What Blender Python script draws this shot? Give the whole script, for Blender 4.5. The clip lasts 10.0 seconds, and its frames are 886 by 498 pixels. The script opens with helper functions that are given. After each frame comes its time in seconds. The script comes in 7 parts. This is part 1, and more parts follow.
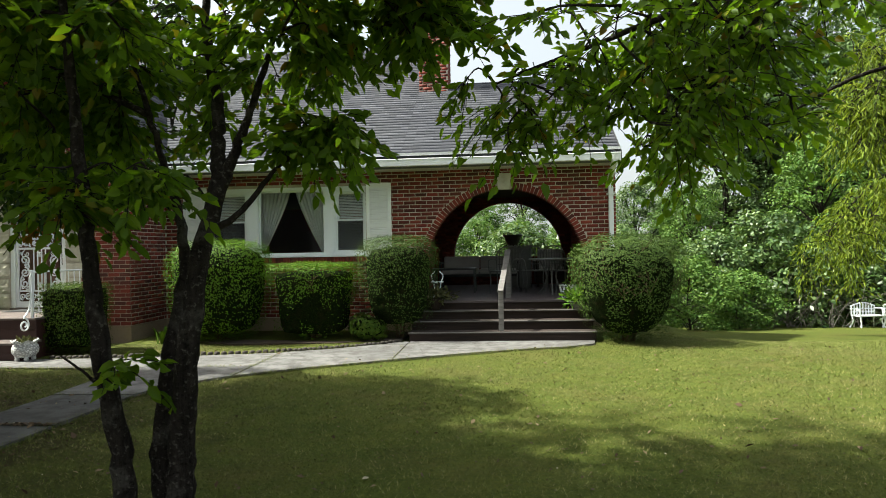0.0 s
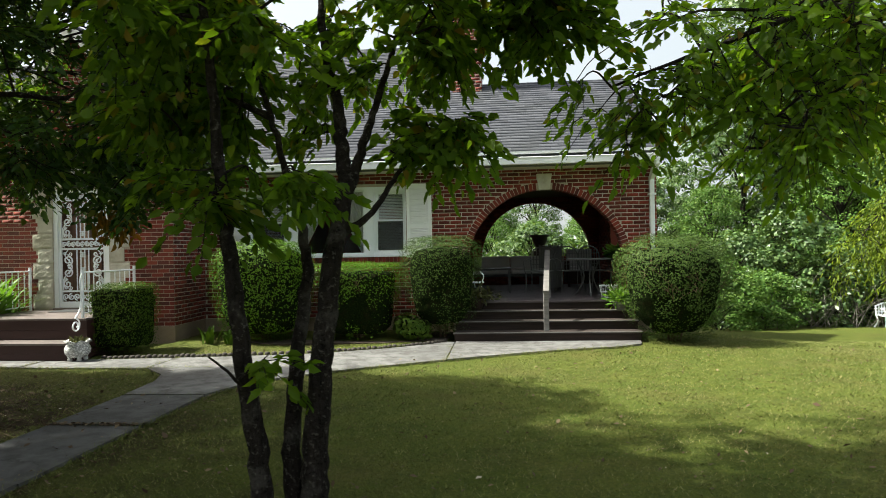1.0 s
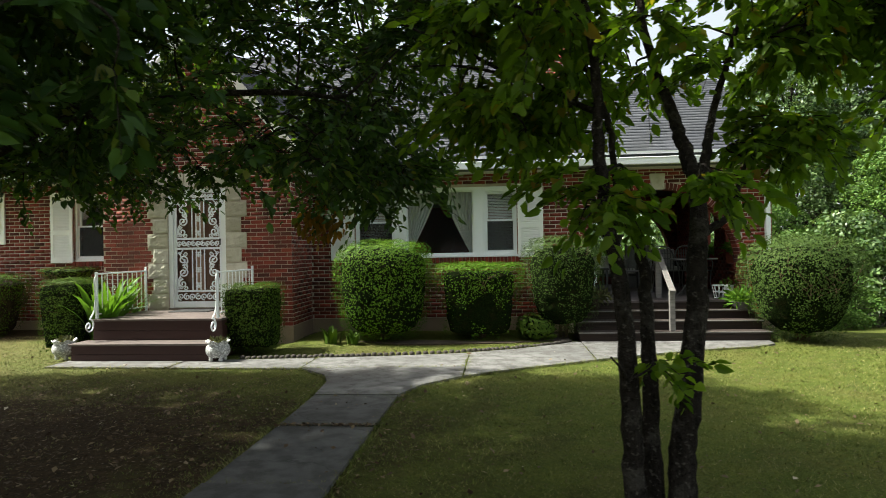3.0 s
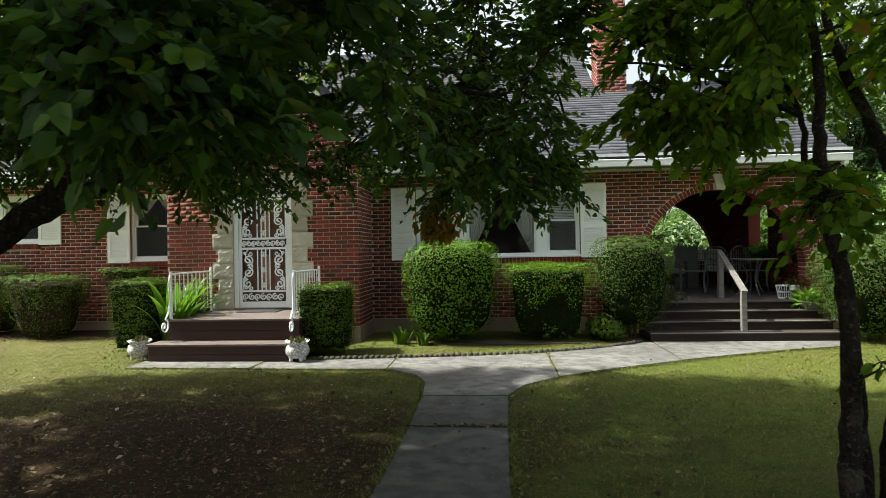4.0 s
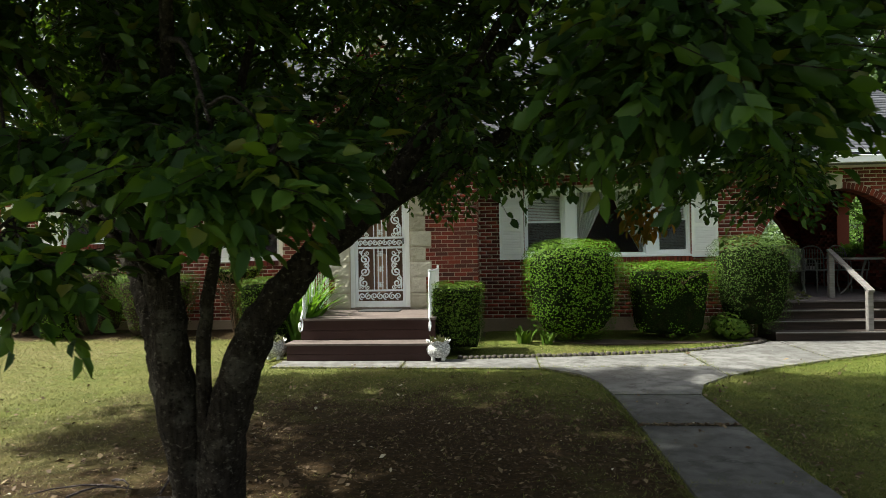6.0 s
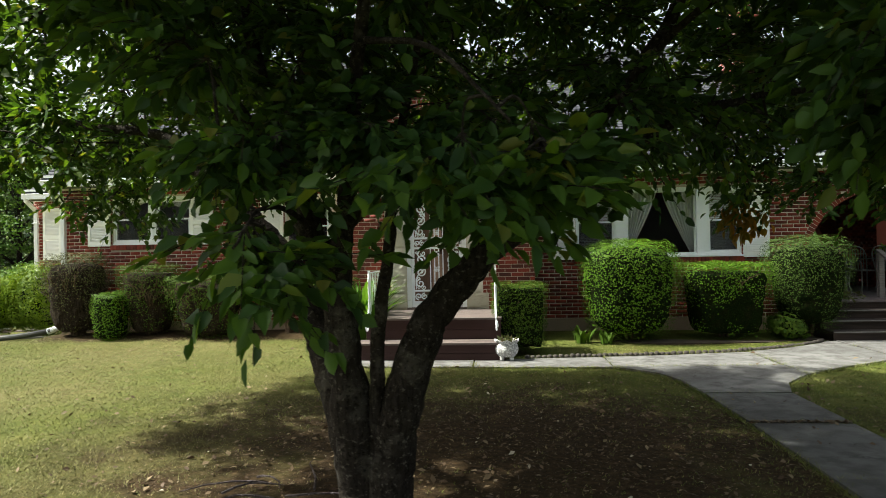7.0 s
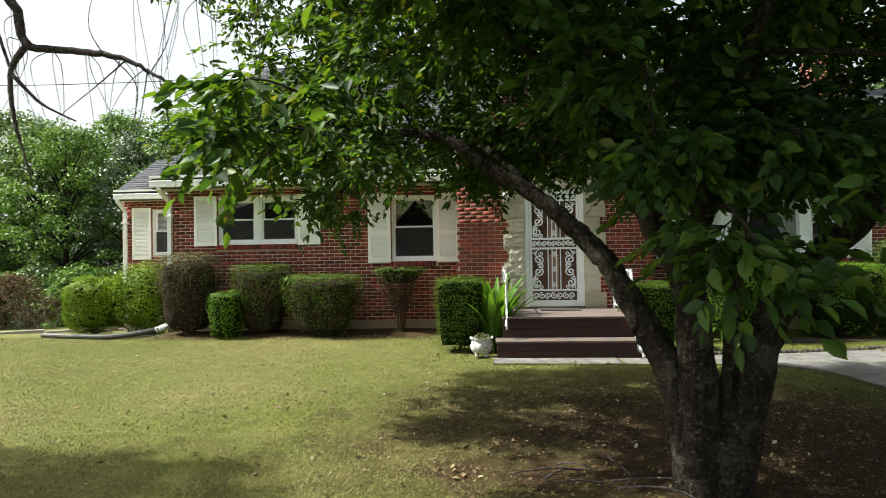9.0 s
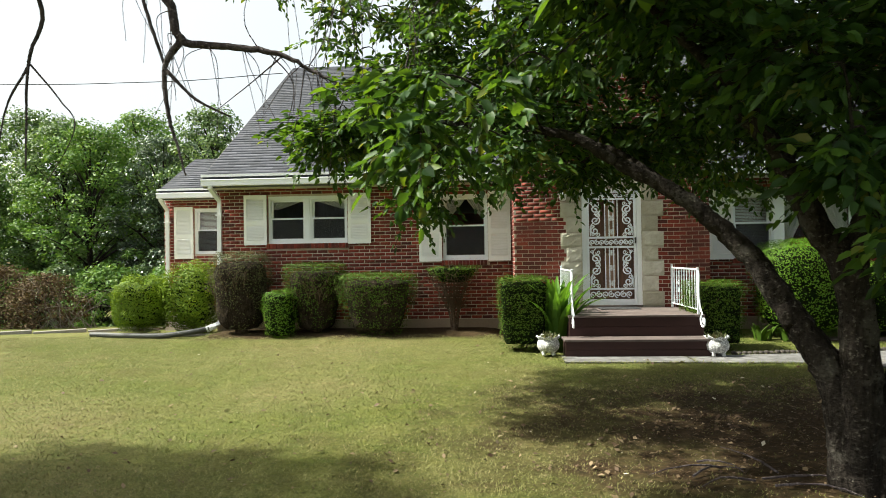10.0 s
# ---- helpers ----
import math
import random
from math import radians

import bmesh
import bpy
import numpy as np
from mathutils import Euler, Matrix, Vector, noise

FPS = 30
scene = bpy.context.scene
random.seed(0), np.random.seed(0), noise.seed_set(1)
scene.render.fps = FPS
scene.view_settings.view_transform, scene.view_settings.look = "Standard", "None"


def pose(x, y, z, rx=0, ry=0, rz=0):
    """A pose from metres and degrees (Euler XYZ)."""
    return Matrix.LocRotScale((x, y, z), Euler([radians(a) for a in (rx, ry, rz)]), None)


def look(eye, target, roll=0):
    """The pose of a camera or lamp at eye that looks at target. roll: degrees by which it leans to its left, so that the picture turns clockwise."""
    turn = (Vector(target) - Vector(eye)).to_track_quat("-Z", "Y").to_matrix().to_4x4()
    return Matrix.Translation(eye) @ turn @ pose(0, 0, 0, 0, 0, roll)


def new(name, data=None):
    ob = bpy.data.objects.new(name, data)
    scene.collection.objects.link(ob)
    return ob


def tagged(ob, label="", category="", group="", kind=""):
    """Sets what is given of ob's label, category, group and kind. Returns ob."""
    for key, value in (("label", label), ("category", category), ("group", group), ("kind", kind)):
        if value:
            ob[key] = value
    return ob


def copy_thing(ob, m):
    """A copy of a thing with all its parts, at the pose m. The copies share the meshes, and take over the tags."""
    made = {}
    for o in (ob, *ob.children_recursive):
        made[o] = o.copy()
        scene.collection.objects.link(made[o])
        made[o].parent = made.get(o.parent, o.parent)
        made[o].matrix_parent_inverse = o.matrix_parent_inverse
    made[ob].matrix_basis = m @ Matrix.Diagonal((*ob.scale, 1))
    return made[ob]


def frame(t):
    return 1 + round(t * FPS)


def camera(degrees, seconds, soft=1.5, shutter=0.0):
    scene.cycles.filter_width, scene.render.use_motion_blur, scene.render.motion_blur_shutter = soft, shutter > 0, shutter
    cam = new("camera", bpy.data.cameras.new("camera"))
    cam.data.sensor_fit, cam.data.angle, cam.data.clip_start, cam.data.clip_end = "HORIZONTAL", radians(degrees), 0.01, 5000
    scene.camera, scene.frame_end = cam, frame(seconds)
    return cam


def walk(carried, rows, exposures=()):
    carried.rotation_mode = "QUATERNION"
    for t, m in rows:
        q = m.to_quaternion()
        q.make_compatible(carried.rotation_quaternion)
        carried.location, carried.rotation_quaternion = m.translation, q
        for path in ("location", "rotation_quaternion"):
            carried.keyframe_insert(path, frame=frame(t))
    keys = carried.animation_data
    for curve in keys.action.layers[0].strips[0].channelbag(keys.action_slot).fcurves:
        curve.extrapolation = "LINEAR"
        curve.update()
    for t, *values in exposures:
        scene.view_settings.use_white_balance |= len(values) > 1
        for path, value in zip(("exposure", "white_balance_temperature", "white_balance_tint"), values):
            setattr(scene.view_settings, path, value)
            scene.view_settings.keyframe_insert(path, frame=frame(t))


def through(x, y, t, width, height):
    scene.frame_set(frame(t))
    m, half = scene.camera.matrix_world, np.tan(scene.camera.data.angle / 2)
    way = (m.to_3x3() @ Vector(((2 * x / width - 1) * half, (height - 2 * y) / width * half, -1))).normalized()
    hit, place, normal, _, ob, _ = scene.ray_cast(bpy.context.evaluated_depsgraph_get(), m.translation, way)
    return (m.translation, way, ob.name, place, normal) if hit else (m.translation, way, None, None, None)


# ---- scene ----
cam = camera(70.0, 10.0, soft=0.6, shutter=0.2)
# seconds, place, and turn of the eye as pose() takes them
PATH = [
    (0.0, -0.025, 0.051, 1.434, 90.18, 1.06, 5.35),
    (0.5, -0.332, -0.002, 1.448, 90.16, 1.07, 5.33),
    (1.0, -0.736, -0.049, 1.458, 90.15, 1.07, 5.31),
    (1.5, -1.180, -0.095, 1.468, 90.14, 1.07, 5.30),
    (2.0, -1.672, -0.132, 1.478, 90.12, 1.06, 5.25),
    (2.5, -2.177, -0.173, 1.485, 90.13, 1.05, 5.19),
    (4.0, -3.885, -0.270, 1.504, 90.19, 1.02, 4.87),
    (4.5, -4.384, -0.309, 1.510, 90.20, 1.02, 4.90),
    (5.0, -4.908, -0.342, 1.518, 90.18, 1.02, 4.84),
    (5.5, -5.368, -0.370, 1.521, 90.19, 1.02, 4.87),
    (7.0, -6.809, -0.540, 1.518, 90.35, 1.04, 4.62),
    (7.5, -7.290, -0.629, 1.520, 90.41, 1.03, 4.50),
    (8.0, -7.843, -0.723, 1.522, 90.44, 1.00, 4.27),
    (8.5, -8.375, -0.830, 1.525, 90.48, 0.95, 4.08),
    (9.0, -8.924, -0.910, 1.522, 90.52, 0.90, 3.94),
    (9.5, -9.449, -0.965, 1.515, 90.54, 0.88, 3.91),
    (10.0, -9.912, -0.965, 1.515, 90.53, 0.90, 3.88),
]
walk(cam, [(t, pose(*m)) for t, *m in PATH], [(0.0, 1.36, 6500, 1), (10.0, 1.36, 6500, 1)])

# ---- light: hazy sun from the left along the front of the house, white sky ----
SUN_EL, SUN_AZ = 52.0, 268.5   # degrees; azimuth clockwise from +y, so 270 is from -x
world = bpy.data.worlds.new("sky")
scene.world = world
world.use_nodes = True
wn = world.node_tree.nodes
sky = wn.new("ShaderNodeTexSky")
sky.sky_type, sky.sun_disc = "NISHITA", False
sky.sun_elevation, sky.sun_rotation = radians(SUN_EL), radians(SUN_AZ)
sky.air_density, sky.dust_density, sky.ozone_density = 0.7, 9.0, 0.0
wn["Background"].inputs["Strength"].default_value = 0.125
# thin white cloud over the blue
veil = wn.new("ShaderNodeMix")
veil.data_type = "RGBA"
veil.inputs[0].default_value = 0.6
veil.inputs[7].default_value = (3.62, 3.68, 3.78, 1)
world.node_tree.links.new(sky.outputs[0], veil.inputs[6])
world.node_tree.links.new(veil.outputs[2], wn["Background"].inputs["Color"])
sun = new("sun", bpy.data.lights.new("sun", "SUN"))
sun.data.energy, sun.data.angle, sun.data.color = 5.0, radians(1.5), (1.0, 0.95, 0.86)
_a, _e = radians(SUN_AZ), radians(SUN_EL)
sun.matrix_world = look(Vector((math.sin(_a) * math.cos(_e), math.cos(_a) * math.cos(_e), math.sin(_e))) * 40, (0, 0, 0))


# ---- materials ----
def material(name, build):
    m = bpy.data.materials.new(name)
    m.use_nodes = True
    nt = m.node_tree
    bsdf = nt.nodes["Principled BSDF"]
    build(nt, bsdf)
    return m


def node(nt, kind, **inputs):
    n = nt.nodes.new("ShaderNode" + kind)
    for k, v in inputs.items():
        key = k.replace("_", " ")
        if hasattr(v, "is_output"):
            nt.links.new(v, n.inputs[key])
        else:
            n.inputs[key].default_value = v
    return n


def coords(nt, which="Object"):
    return nt.nodes.new("ShaderNodeTexCoord").outputs[which]


def noise_at(nt, vec, scale, detail=4.0, rough=0.6):
    n = node(nt, "TexNoise", Scale=scale, Detail=detail, Roughness=rough)
    if vec is not None:
        nt.links.new(vec, n.inputs["Vector"])
    return n.outputs["Fac"]


def ramp(nt, fac, *stops):
    r = nt.nodes.new("ShaderNodeValToRGB")
    nt.links.new(fac, r.inputs[0])
    el = r.color_ramp.elements
    while len(el) < len(stops):
        el.new(0.5)
    for e, (p, c) in zip(el, stops):
        e.position, e.color = p, (*c, 1)
    return r.outputs[0]


def mix(nt, fac, a, b, mode="MIX"):
    n = nt.nodes.new("ShaderNodeMix")
    n.data_type, n.blend_type = "RGBA", mode
    for sock, v in ((n.inputs[0], fac), (n.inputs[6], a), (n.inputs[7], b)):
        if hasattr(v, "is_output"):
            nt.links.new(v, sock)
        elif isinstance(v, tuple):
            sock.default_value = (*v, 1)
        else:
            sock.default_value = v
    return n.outputs[2]


def bump(nt, bsdf, height, strength, distance=0.01):
    b = node(nt, "Bump", Strength=strength, Distance=distance, Height=height)
    nt.links.new(b.outputs[0], bsdf.inputs["Normal"])


def island(nt):
    return nt.nodes.new("ShaderNodeNewGeometry").outputs["Random Per Island"]


def world_pos(nt):
    return nt.nodes.new("ShaderNodeNewGeometry").outputs["Position"]


def painted(name, colour, rough=0.5, grime=0.25, scale=3.0):
    def b(nt, s):
        p = world_pos(nt)
        n1, n2 = noise_at(nt, p, scale), noise_at(nt, p, scale * 14)
        dark = tuple(c * 0.62 for c in colour)
        c = mix(nt, ramp(nt, n1, (0.35, (0, 0, 0)), (0.75, (grime,) * 3)), colour, dark)
        c = mix(nt, ramp(nt, n2, (0.5, (0, 0, 0)), (0.8, (grime * 0.8,) * 3)), c, tuple(k * 0.75 for k in dark))
        nt.links.new(c, s.inputs["Base Color"])
        s.inputs["Roughness"].default_value = rough
        bump(nt, s, n2, 0.12, 0.004)
    return material(name, b)


def b_brick(random_of):
    def b(nt, s):
        p = world_pos(nt)
        r = island(nt) if random_of == "island" else nt.nodes.new("ShaderNodeObjectInfo").outputs["Random"]
        c = ramp(nt, r, (0.0, (0.052, 0.010, 0.007)), (0.3, (0.125, 0.017, 0.010)), (0.6, (0.185, 0.023, 0.012)), (0.85, (0.260, 0.040, 0.021)), (1.0, (0.080, 0.021, 0.016)))
        n1, n2 = noise_at(nt, p, 1.1), noise_at(nt, p, 60)
        c = mix(nt, ramp(nt, n2, (0.35, (0, 0, 0)), (0.8, (0.45,) * 3)), c, (0.10, 0.022, 0.013))
        c = mix(nt, ramp(nt, n1, (0.45, (0, 0, 0)), (0.8, (0.3,) * 3)), c, (0.16, 0.05, 0.032))
        nt.links.new(c, s.inputs["Base Color"])
        s.inputs["Roughness"].default_value = 0.85
        bump(nt, s, n2, 0.5, 0.004)
    return b


M_BRICK = material("brick", b_brick("island"))
M_BRICK_ONE = material("brick_single", b_brick("object"))


def b_mortar(nt, s):
    p = world_pos(nt)
    c = ramp(nt, noise_at(nt, p, 2.5), (0.3, (0.36, 0.31, 0.26)), (0.7, (0.56, 0.50, 0.43)))
    c = mix(nt, ramp(nt, noise_at(nt, p, 45), (0.4, (0, 0, 0)), (0.8, (0.4,) * 3)), c, (0.25, 0.21, 0.19))
    nt.links.new(c, s.inputs["Base Color"])
    s.inputs["Roughness"].default_value = 0.95


M_MORTAR = material("mortar", b_mortar)


def b_shingle(nt, s):
    p = world_pos(nt)
    c = ramp(nt, island(nt), (0.0, (0.026, 0.028, 0.040)), (0.5, (0.048, 0.051, 0.068)), (1.0, (0.080, 0.083, 0.104)))
    c = mix(nt, ramp(nt, noise_at(nt, p, 0.7), (0.4, (0, 0, 0)), (0.75, (0.45,) * 3)), c, (0.058, 0.062, 0.062))
    n2 = noise_at(nt, p, 160)
    c = mix(nt, ramp(nt, n2, (0.4, (0, 0, 0)), (0.8, (0.4,) * 3)), c, (0.14, 0.145, 0.16))
    nt.links.new(c, s.inputs["Base Color"])
    s.inputs["Roughness"].default_value = 0.9
    bump(nt, s, n2, 0.3, 0.003)


M_SHINGLE = material("asphalt_shingle", b_shingle)


def b_stone(nt, s):
    p = world_pos(nt)
    r = nt.nodes.new("ShaderNodeObjectInfo").outputs["Random"]
    c = ramp(nt, r, (0.0, (0.35, 0.33, 0.26)), (0.5, (0.45, 0.43, 0.35)), (1.0, (0.54, 0.52, 0.45)))
    n1, n2 = noise_at(nt, p, 7), noise_at(nt, p, 40)
    c = mix(nt, ramp(nt, n1, (0.4, (0, 0, 0)), (0.75, (0.5,) * 3)), c, (0.27, 0.23, 0.17))
    nt.links.new(c, s.inputs["Base Color"])
    s.inputs["Roughness"].default_value = 0.9
    bump(nt, s, n2, 0.6, 0.012)


M_STONE = material("rock_faced_stone", b_stone)


def b_concrete(nt, s, tone=1.0):
    p = world_pos(nt)
    n1, n2, n3 = noise_at(nt, p, 0.8), noise_at(nt, p, 6), noise_at(nt, p, 90)
    c = ramp(nt, n1, (0.3, (0.085, 0.084, 0.084)), (0.7, (0.185, 0.182, 0.180)))
    c = mix(nt, ramp(nt, n2, (0.42, (0, 0, 0)), (0.62, (0.8,) * 3)), c, (0.058, 0.054, 0.051))
    cr = node(nt, "TexVoronoi", Scale=0.9)
    cr.feature = "DISTANCE_TO_EDGE"
    wob = node(nt, "VectorMath", Vector=p)
    wob.operation = "ADD"
    wn_ = node(nt, "TexNoise", Scale=3.0, Detail=5.0)
    nt.links.new(p, wn_.inputs["Vector"])
    nt.links.new(wn_.outputs["Color"], wob.inputs[1])
    nt.links.new(wob.outputs[0], cr.inputs["Vector"])
    c = mix(nt, ramp(nt, cr.outputs["Distance"], (0.0, (0.8,) * 3), (0.012, (0, 0, 0))), c, (0.03, 0.028, 0.025))
    c = mix(nt, ramp(nt, n3, (0.5, (0, 0, 0)), (0.75, (0.5,) * 3)), c, (0.085, 0.08, 0.077))
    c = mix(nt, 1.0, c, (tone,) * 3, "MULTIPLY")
    nt.links.new(c, s.inputs["Base Color"])
    s.inputs["Roughness"].default_value = 0.92
    bump(nt, s, n3, 0.5, 0.006)


M_CONCRETE = material("worn_concrete", b_concrete)
# same concrete, darkened: tree shade on the near path put into the colour
M_CONCRETE_SHADE = material("shaded_path_concrete", lambda nt, s: b_concrete(nt, s, 0.66))
M_KERB = painted("pale_kerb_concrete", (0.30, 0.28, 0.25), 0.9, 0.5, 4.0)
M_FOUND = painted("foundation_render", (0.27, 0.21, 0.15), 0.9, 0.5, 2.0)
M_WHITE = painted("white_paint", (0.83, 0.86, 0.89), 0.45, 0.14, 2.0)
M_CREAM = painted("cream_shutter_paint", (0.90, 0.91, 0.89), 0.5, 0.12, 4.0)
M_TRIM = painted("soffit_trim", (0.60, 0.58, 0.52), 0.6, 0.3, 2.0)
M_IRON = painted("white_iron_paint", (0.84, 0.87, 0.92), 0.4, 0.2, 9.0)
M_MAROON = painted("maroon_step_paint", (0.036, 0.009, 0.007), 0.7, 0.5, 5.0)
# near-black stands for shade: room floor, below the deck boards, behind the door
M_DARK = painted("inside_shade_black", (0.02, 0.02, 0.022), 0.9, 0.1, 1.0)
M_DARKMETAL = painted("dark_metal", (0.03, 0.03, 0.032), 0.5, 0.3, 8.0)
M_RUBBER = painted("black_drain_pipe", (0.05, 0.052, 0.05), 0.6, 0.4, 6.0)
M_CERAMIC = painted("white_ceramic", (0.66, 0.67, 0.66), 0.35, 0.35, 7.0)
M_CLOTH = painted("grey_cushion_cloth", (0.50, 0.48, 0.47), 0.9, 0.3, 5.0)
M_CURTAIN = painted("pale_curtain", (0.93, 0.94, 0.93), 0.9, 0.12, 6.0)
M_BLIND = painted("window_blind", (0.80, 0.83, 0.84), 0.7, 0.15, 3.0)


def wood(name, c0, c1, rough=0.7, axis=(1.2, 14, 14)):
    def b(nt, s):
        p = world_pos(nt)
        mp = node(nt, "Mapping", Scale=axis)
        nt.links.new(p, mp.inputs["Vector"])
        n1 = noise_at(nt, mp.outputs[0], 2.0, 6)
        c = ramp(nt, n1, (0.3, c0), (0.7, c1))
        c = mix(nt, ramp(nt, noise_at(nt, p, 3), (0.5, (0, 0, 0)), (0.8, (0.5,) * 3)), c, tuple(k * 0.55 for k in c0))
        nt.links.new(c, s.inputs["Base Color"])
        s.inputs["Roughness"].default_value = rough
        bump(nt, s, n1, 0.3, 0.004)
    return material(name, b)


M_TREAD = wood("weathered_tread_boards", (0.058, 0.042, 0.038), (0.155, 0.122, 0.112))
M_STEPTOP = wood("worn_step_tops", (0.016, 0.010, 0.008), (0.046, 0.031, 0.026), 0.85)
M_DECK = wood("porch_deck_boards", (0.060, 0.048, 0.052), (0.125, 0.105, 0.112))
M_EDGE = painted("dark_edging_stone", (0.045, 0.038, 0.032), 0.95, 0.5, 9.0)
M_RAILWOOD = wood("weathered_grey_wood", (0.10, 0.092, 0.088), (0.20, 0.19, 0.185))
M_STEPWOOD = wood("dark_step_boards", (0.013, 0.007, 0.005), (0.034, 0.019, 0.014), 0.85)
M_DOORWOOD = wood("reddish_door_wood", (0.085, 0.040, 0.030), (0.19, 0.095, 0.065), 0.35, (14, 14, 1.2))
M_DOORPANEL = wood("pale_door_panel_wood", (0.26, 0.15, 0.10), (0.42, 0.28, 0.20), 0.4, (14, 14, 1.2))


def b_glass(nt, s):
    s.inputs["Base Color"].default_value = (0.02, 0.022, 0.025, 1)
    s.inputs["Roughness"].default_value = 0.03
    s.inputs["IOR"].default_value = 1.5
    s.inputs["Alpha"].default_value = 0.12


M_GLASS = material("window_glass", b_glass)


def b_bark(c0, c1, light):
    def b(nt, s):
        p = world_pos(nt)
        mp = node(nt, "Mapping", Scale=(20, 20, 3.2))
        nt.links.new(p, mp.inputs["Vector"])
        n1, n2 = noise_at(nt, mp.outputs[0], 1.6, 6), noise_at(nt, p, 5)
        c = ramp(nt, n1, (0.3, c0), (0.65, c1))
        c = mix(nt, ramp(nt, n2, (0.54, (0, 0, 0)), (0.64, (0.65,) * 3)), c, light)
        n3 = noise_at(nt, p, 38, 5)
        c = mix(nt, ramp(nt, n3, (0.58, (0, 0, 0)), (0.66, (0.75,) * 3)), c, tuple(k * 1.5 for k in light))
        c = mix(nt, ramp(nt, n3, (0.32, (0.8,) * 3), (0.44, (0, 0, 0))), c, tuple(k * 0.4 for k in c0))
        nt.links.new(c, s.inputs["Base Color"])
        s.inputs["Roughness"].default_value = 1.0
        s.inputs["Specular IOR Level"].default_value = 0.1
        ad = node(nt, "Math")
        nt.links.new(n1, ad.inputs[0])
        nt.links.new(n3, ad.inputs[1])
        bump(nt, s, ad.outputs[0], 1.0, 0.035)
    return b


M_BARK = material("dark_bark", b_bark((0.008, 0.007, 0.006), (0.026, 0.021, 0.018), (0.065, 0.06, 0.052)))
M_BARK2 = material("grey_bark", b_bark((0.009, 0.007, 0.006), (0.034, 0.028, 0.023), (0.075, 0.069, 0.058)))
M_DEADWOOD = material("dead_branch_wood", b_bark((0.035, 0.028, 0.030), (0.09, 0.075, 0.075), (0.14, 0.12, 0.12)))


def leaf(name, dark, mid, light, odd=None, through=0.35, rough=0.5, gloss=0.16, shine=(1.3, 1.25, 0.55)):
    """Leaf: colour varies leaf by leaf and in clumps, and light shines through it."""
    def b(nt, s):
        p = world_pos(nt)
        stops = [(0.0, dark), (0.45, mid), (0.93, light)]
        stops.append((1.0, odd if odd else light))
        c = ramp(nt, island(nt), *stops)
        c = mix(nt, ramp(nt, noise_at(nt, p, 1.3), (0.4, (0, 0, 0)), (0.7, (0.5,) * 3)), c, dark)
        nt.links.new(c, s.inputs["Base Color"])
        s.inputs["Roughness"].default_value = rough
        s.inputs["Specular IOR Level"].default_value = gloss
        t = nt.nodes.new("ShaderNodeBsdfTranslucent")
        nt.links.new(mix(nt, 1.0, c, shine, "MULTIPLY"), t.inputs["Color"])
        m = nt.nodes.new("ShaderNodeMixShader")
        m.inputs[0].default_value = through
        nt.links.new(s.outputs[0], m.inputs[1])
        nt.links.new(t.outputs[0], m.inputs[2])
        nt.links.new(m.outputs[0], nt.nodes["Material Output"].inputs["Surface"])
    return material(name, b)


M_HEDGE = leaf("hedge_leaf", (0.037, 0.074, 0.009), (0.060, 0.106, 0.012), (0.088, 0.132, 0.017), None, 0.08, 0.6, 0.1)
M_HEDGE_BRIGHT = leaf("bright_hedge_leaf", (0.0480, 0.1080, 0.0080), (0.0760, 0.1560, 0.0112), (0.1200, 0.2080, 0.0176), None, 0.18, 0.6)
M_HEDGE_DULL = leaf("dull_hedge_leaf", (0.050, 0.056, 0.024), (0.078, 0.086, 0.034), (0.110, 0.112, 0.046), (0.15, 0.105, 0.06), 0.10, 0.65)
M_HEDGE_GREY = leaf("grey_green_hedge_leaf", (0.034, 0.062, 0.014), (0.052, 0.088, 0.019), (0.074, 0.112, 0.025), None, 0.08, 0.62, 0.1)
M_HEDGE_LIME = leaf("yellow_green_shrub_leaf", (0.066, 0.118, 0.008), (0.110, 0.178, 0.012), (0.170, 0.240, 0.019), None, 0.25, 0.6)
M_LEAF_A = leaf("small_tree_leaf", (0.056, 0.110, 0.009), (0.102, 0.180, 0.014), (0.158, 0.245, 0.022), (0.20, 0.12, 0.015), 0.66, 0.5, 0.24, (1.3, 1.35, 0.55))
M_LEAF_B = leaf("broad_tree_leaf", (0.019, 0.046, 0.014), (0.036, 0.083, 0.019), (0.078, 0.152, 0.023), (0.13, 0.14, 0.03), 0.46, 0.5, 0.26, (1.60, 1.40, 0.42))
M_LEAF_FAR = leaf("far_leaf", (0.026, 0.060, 0.018), (0.075, 0.138, 0.038), (0.180, 0.26, 0.105), None, 0.28, 0.4, 0.4)
M_LEAF_FAR2 = leaf("far_pale_leaf", (0.042, 0.098, 0.018), (0.088, 0.172, 0.034), (0.165, 0.260, 0.066), None, 0.26)
M_LEAF_DUSK = leaf("far_grey_leaf", (0.020, 0.042, 0.024), (0.048, 0.085, 0.046), (0.115, 0.165, 0.098), None, 0.2, 0.4, 0.4)
M_LEAF_WEEP = leaf("weeping_leaf", (0.080, 0.130, 0.014), (0.150, 0.215, 0.022), (0.23, 0.30, 0.036), None, 0.45)
M_LEAF_ORANGE = leaf("autumn_leaf", (0.10, 0.085, 0.010), (0.20, 0.115, 0.012), (0.30, 0.13, 0.015), None, 0.5, 0.5, 0.3)
M_LEAF_BROWN = leaf("withered_leaf", (0.045, 0.030, 0.018), (0.085, 0.060, 0.034), (0.14, 0.105, 0.060), (0.09, 0.14, 0.035), 0.1, 0.8, 0.1)
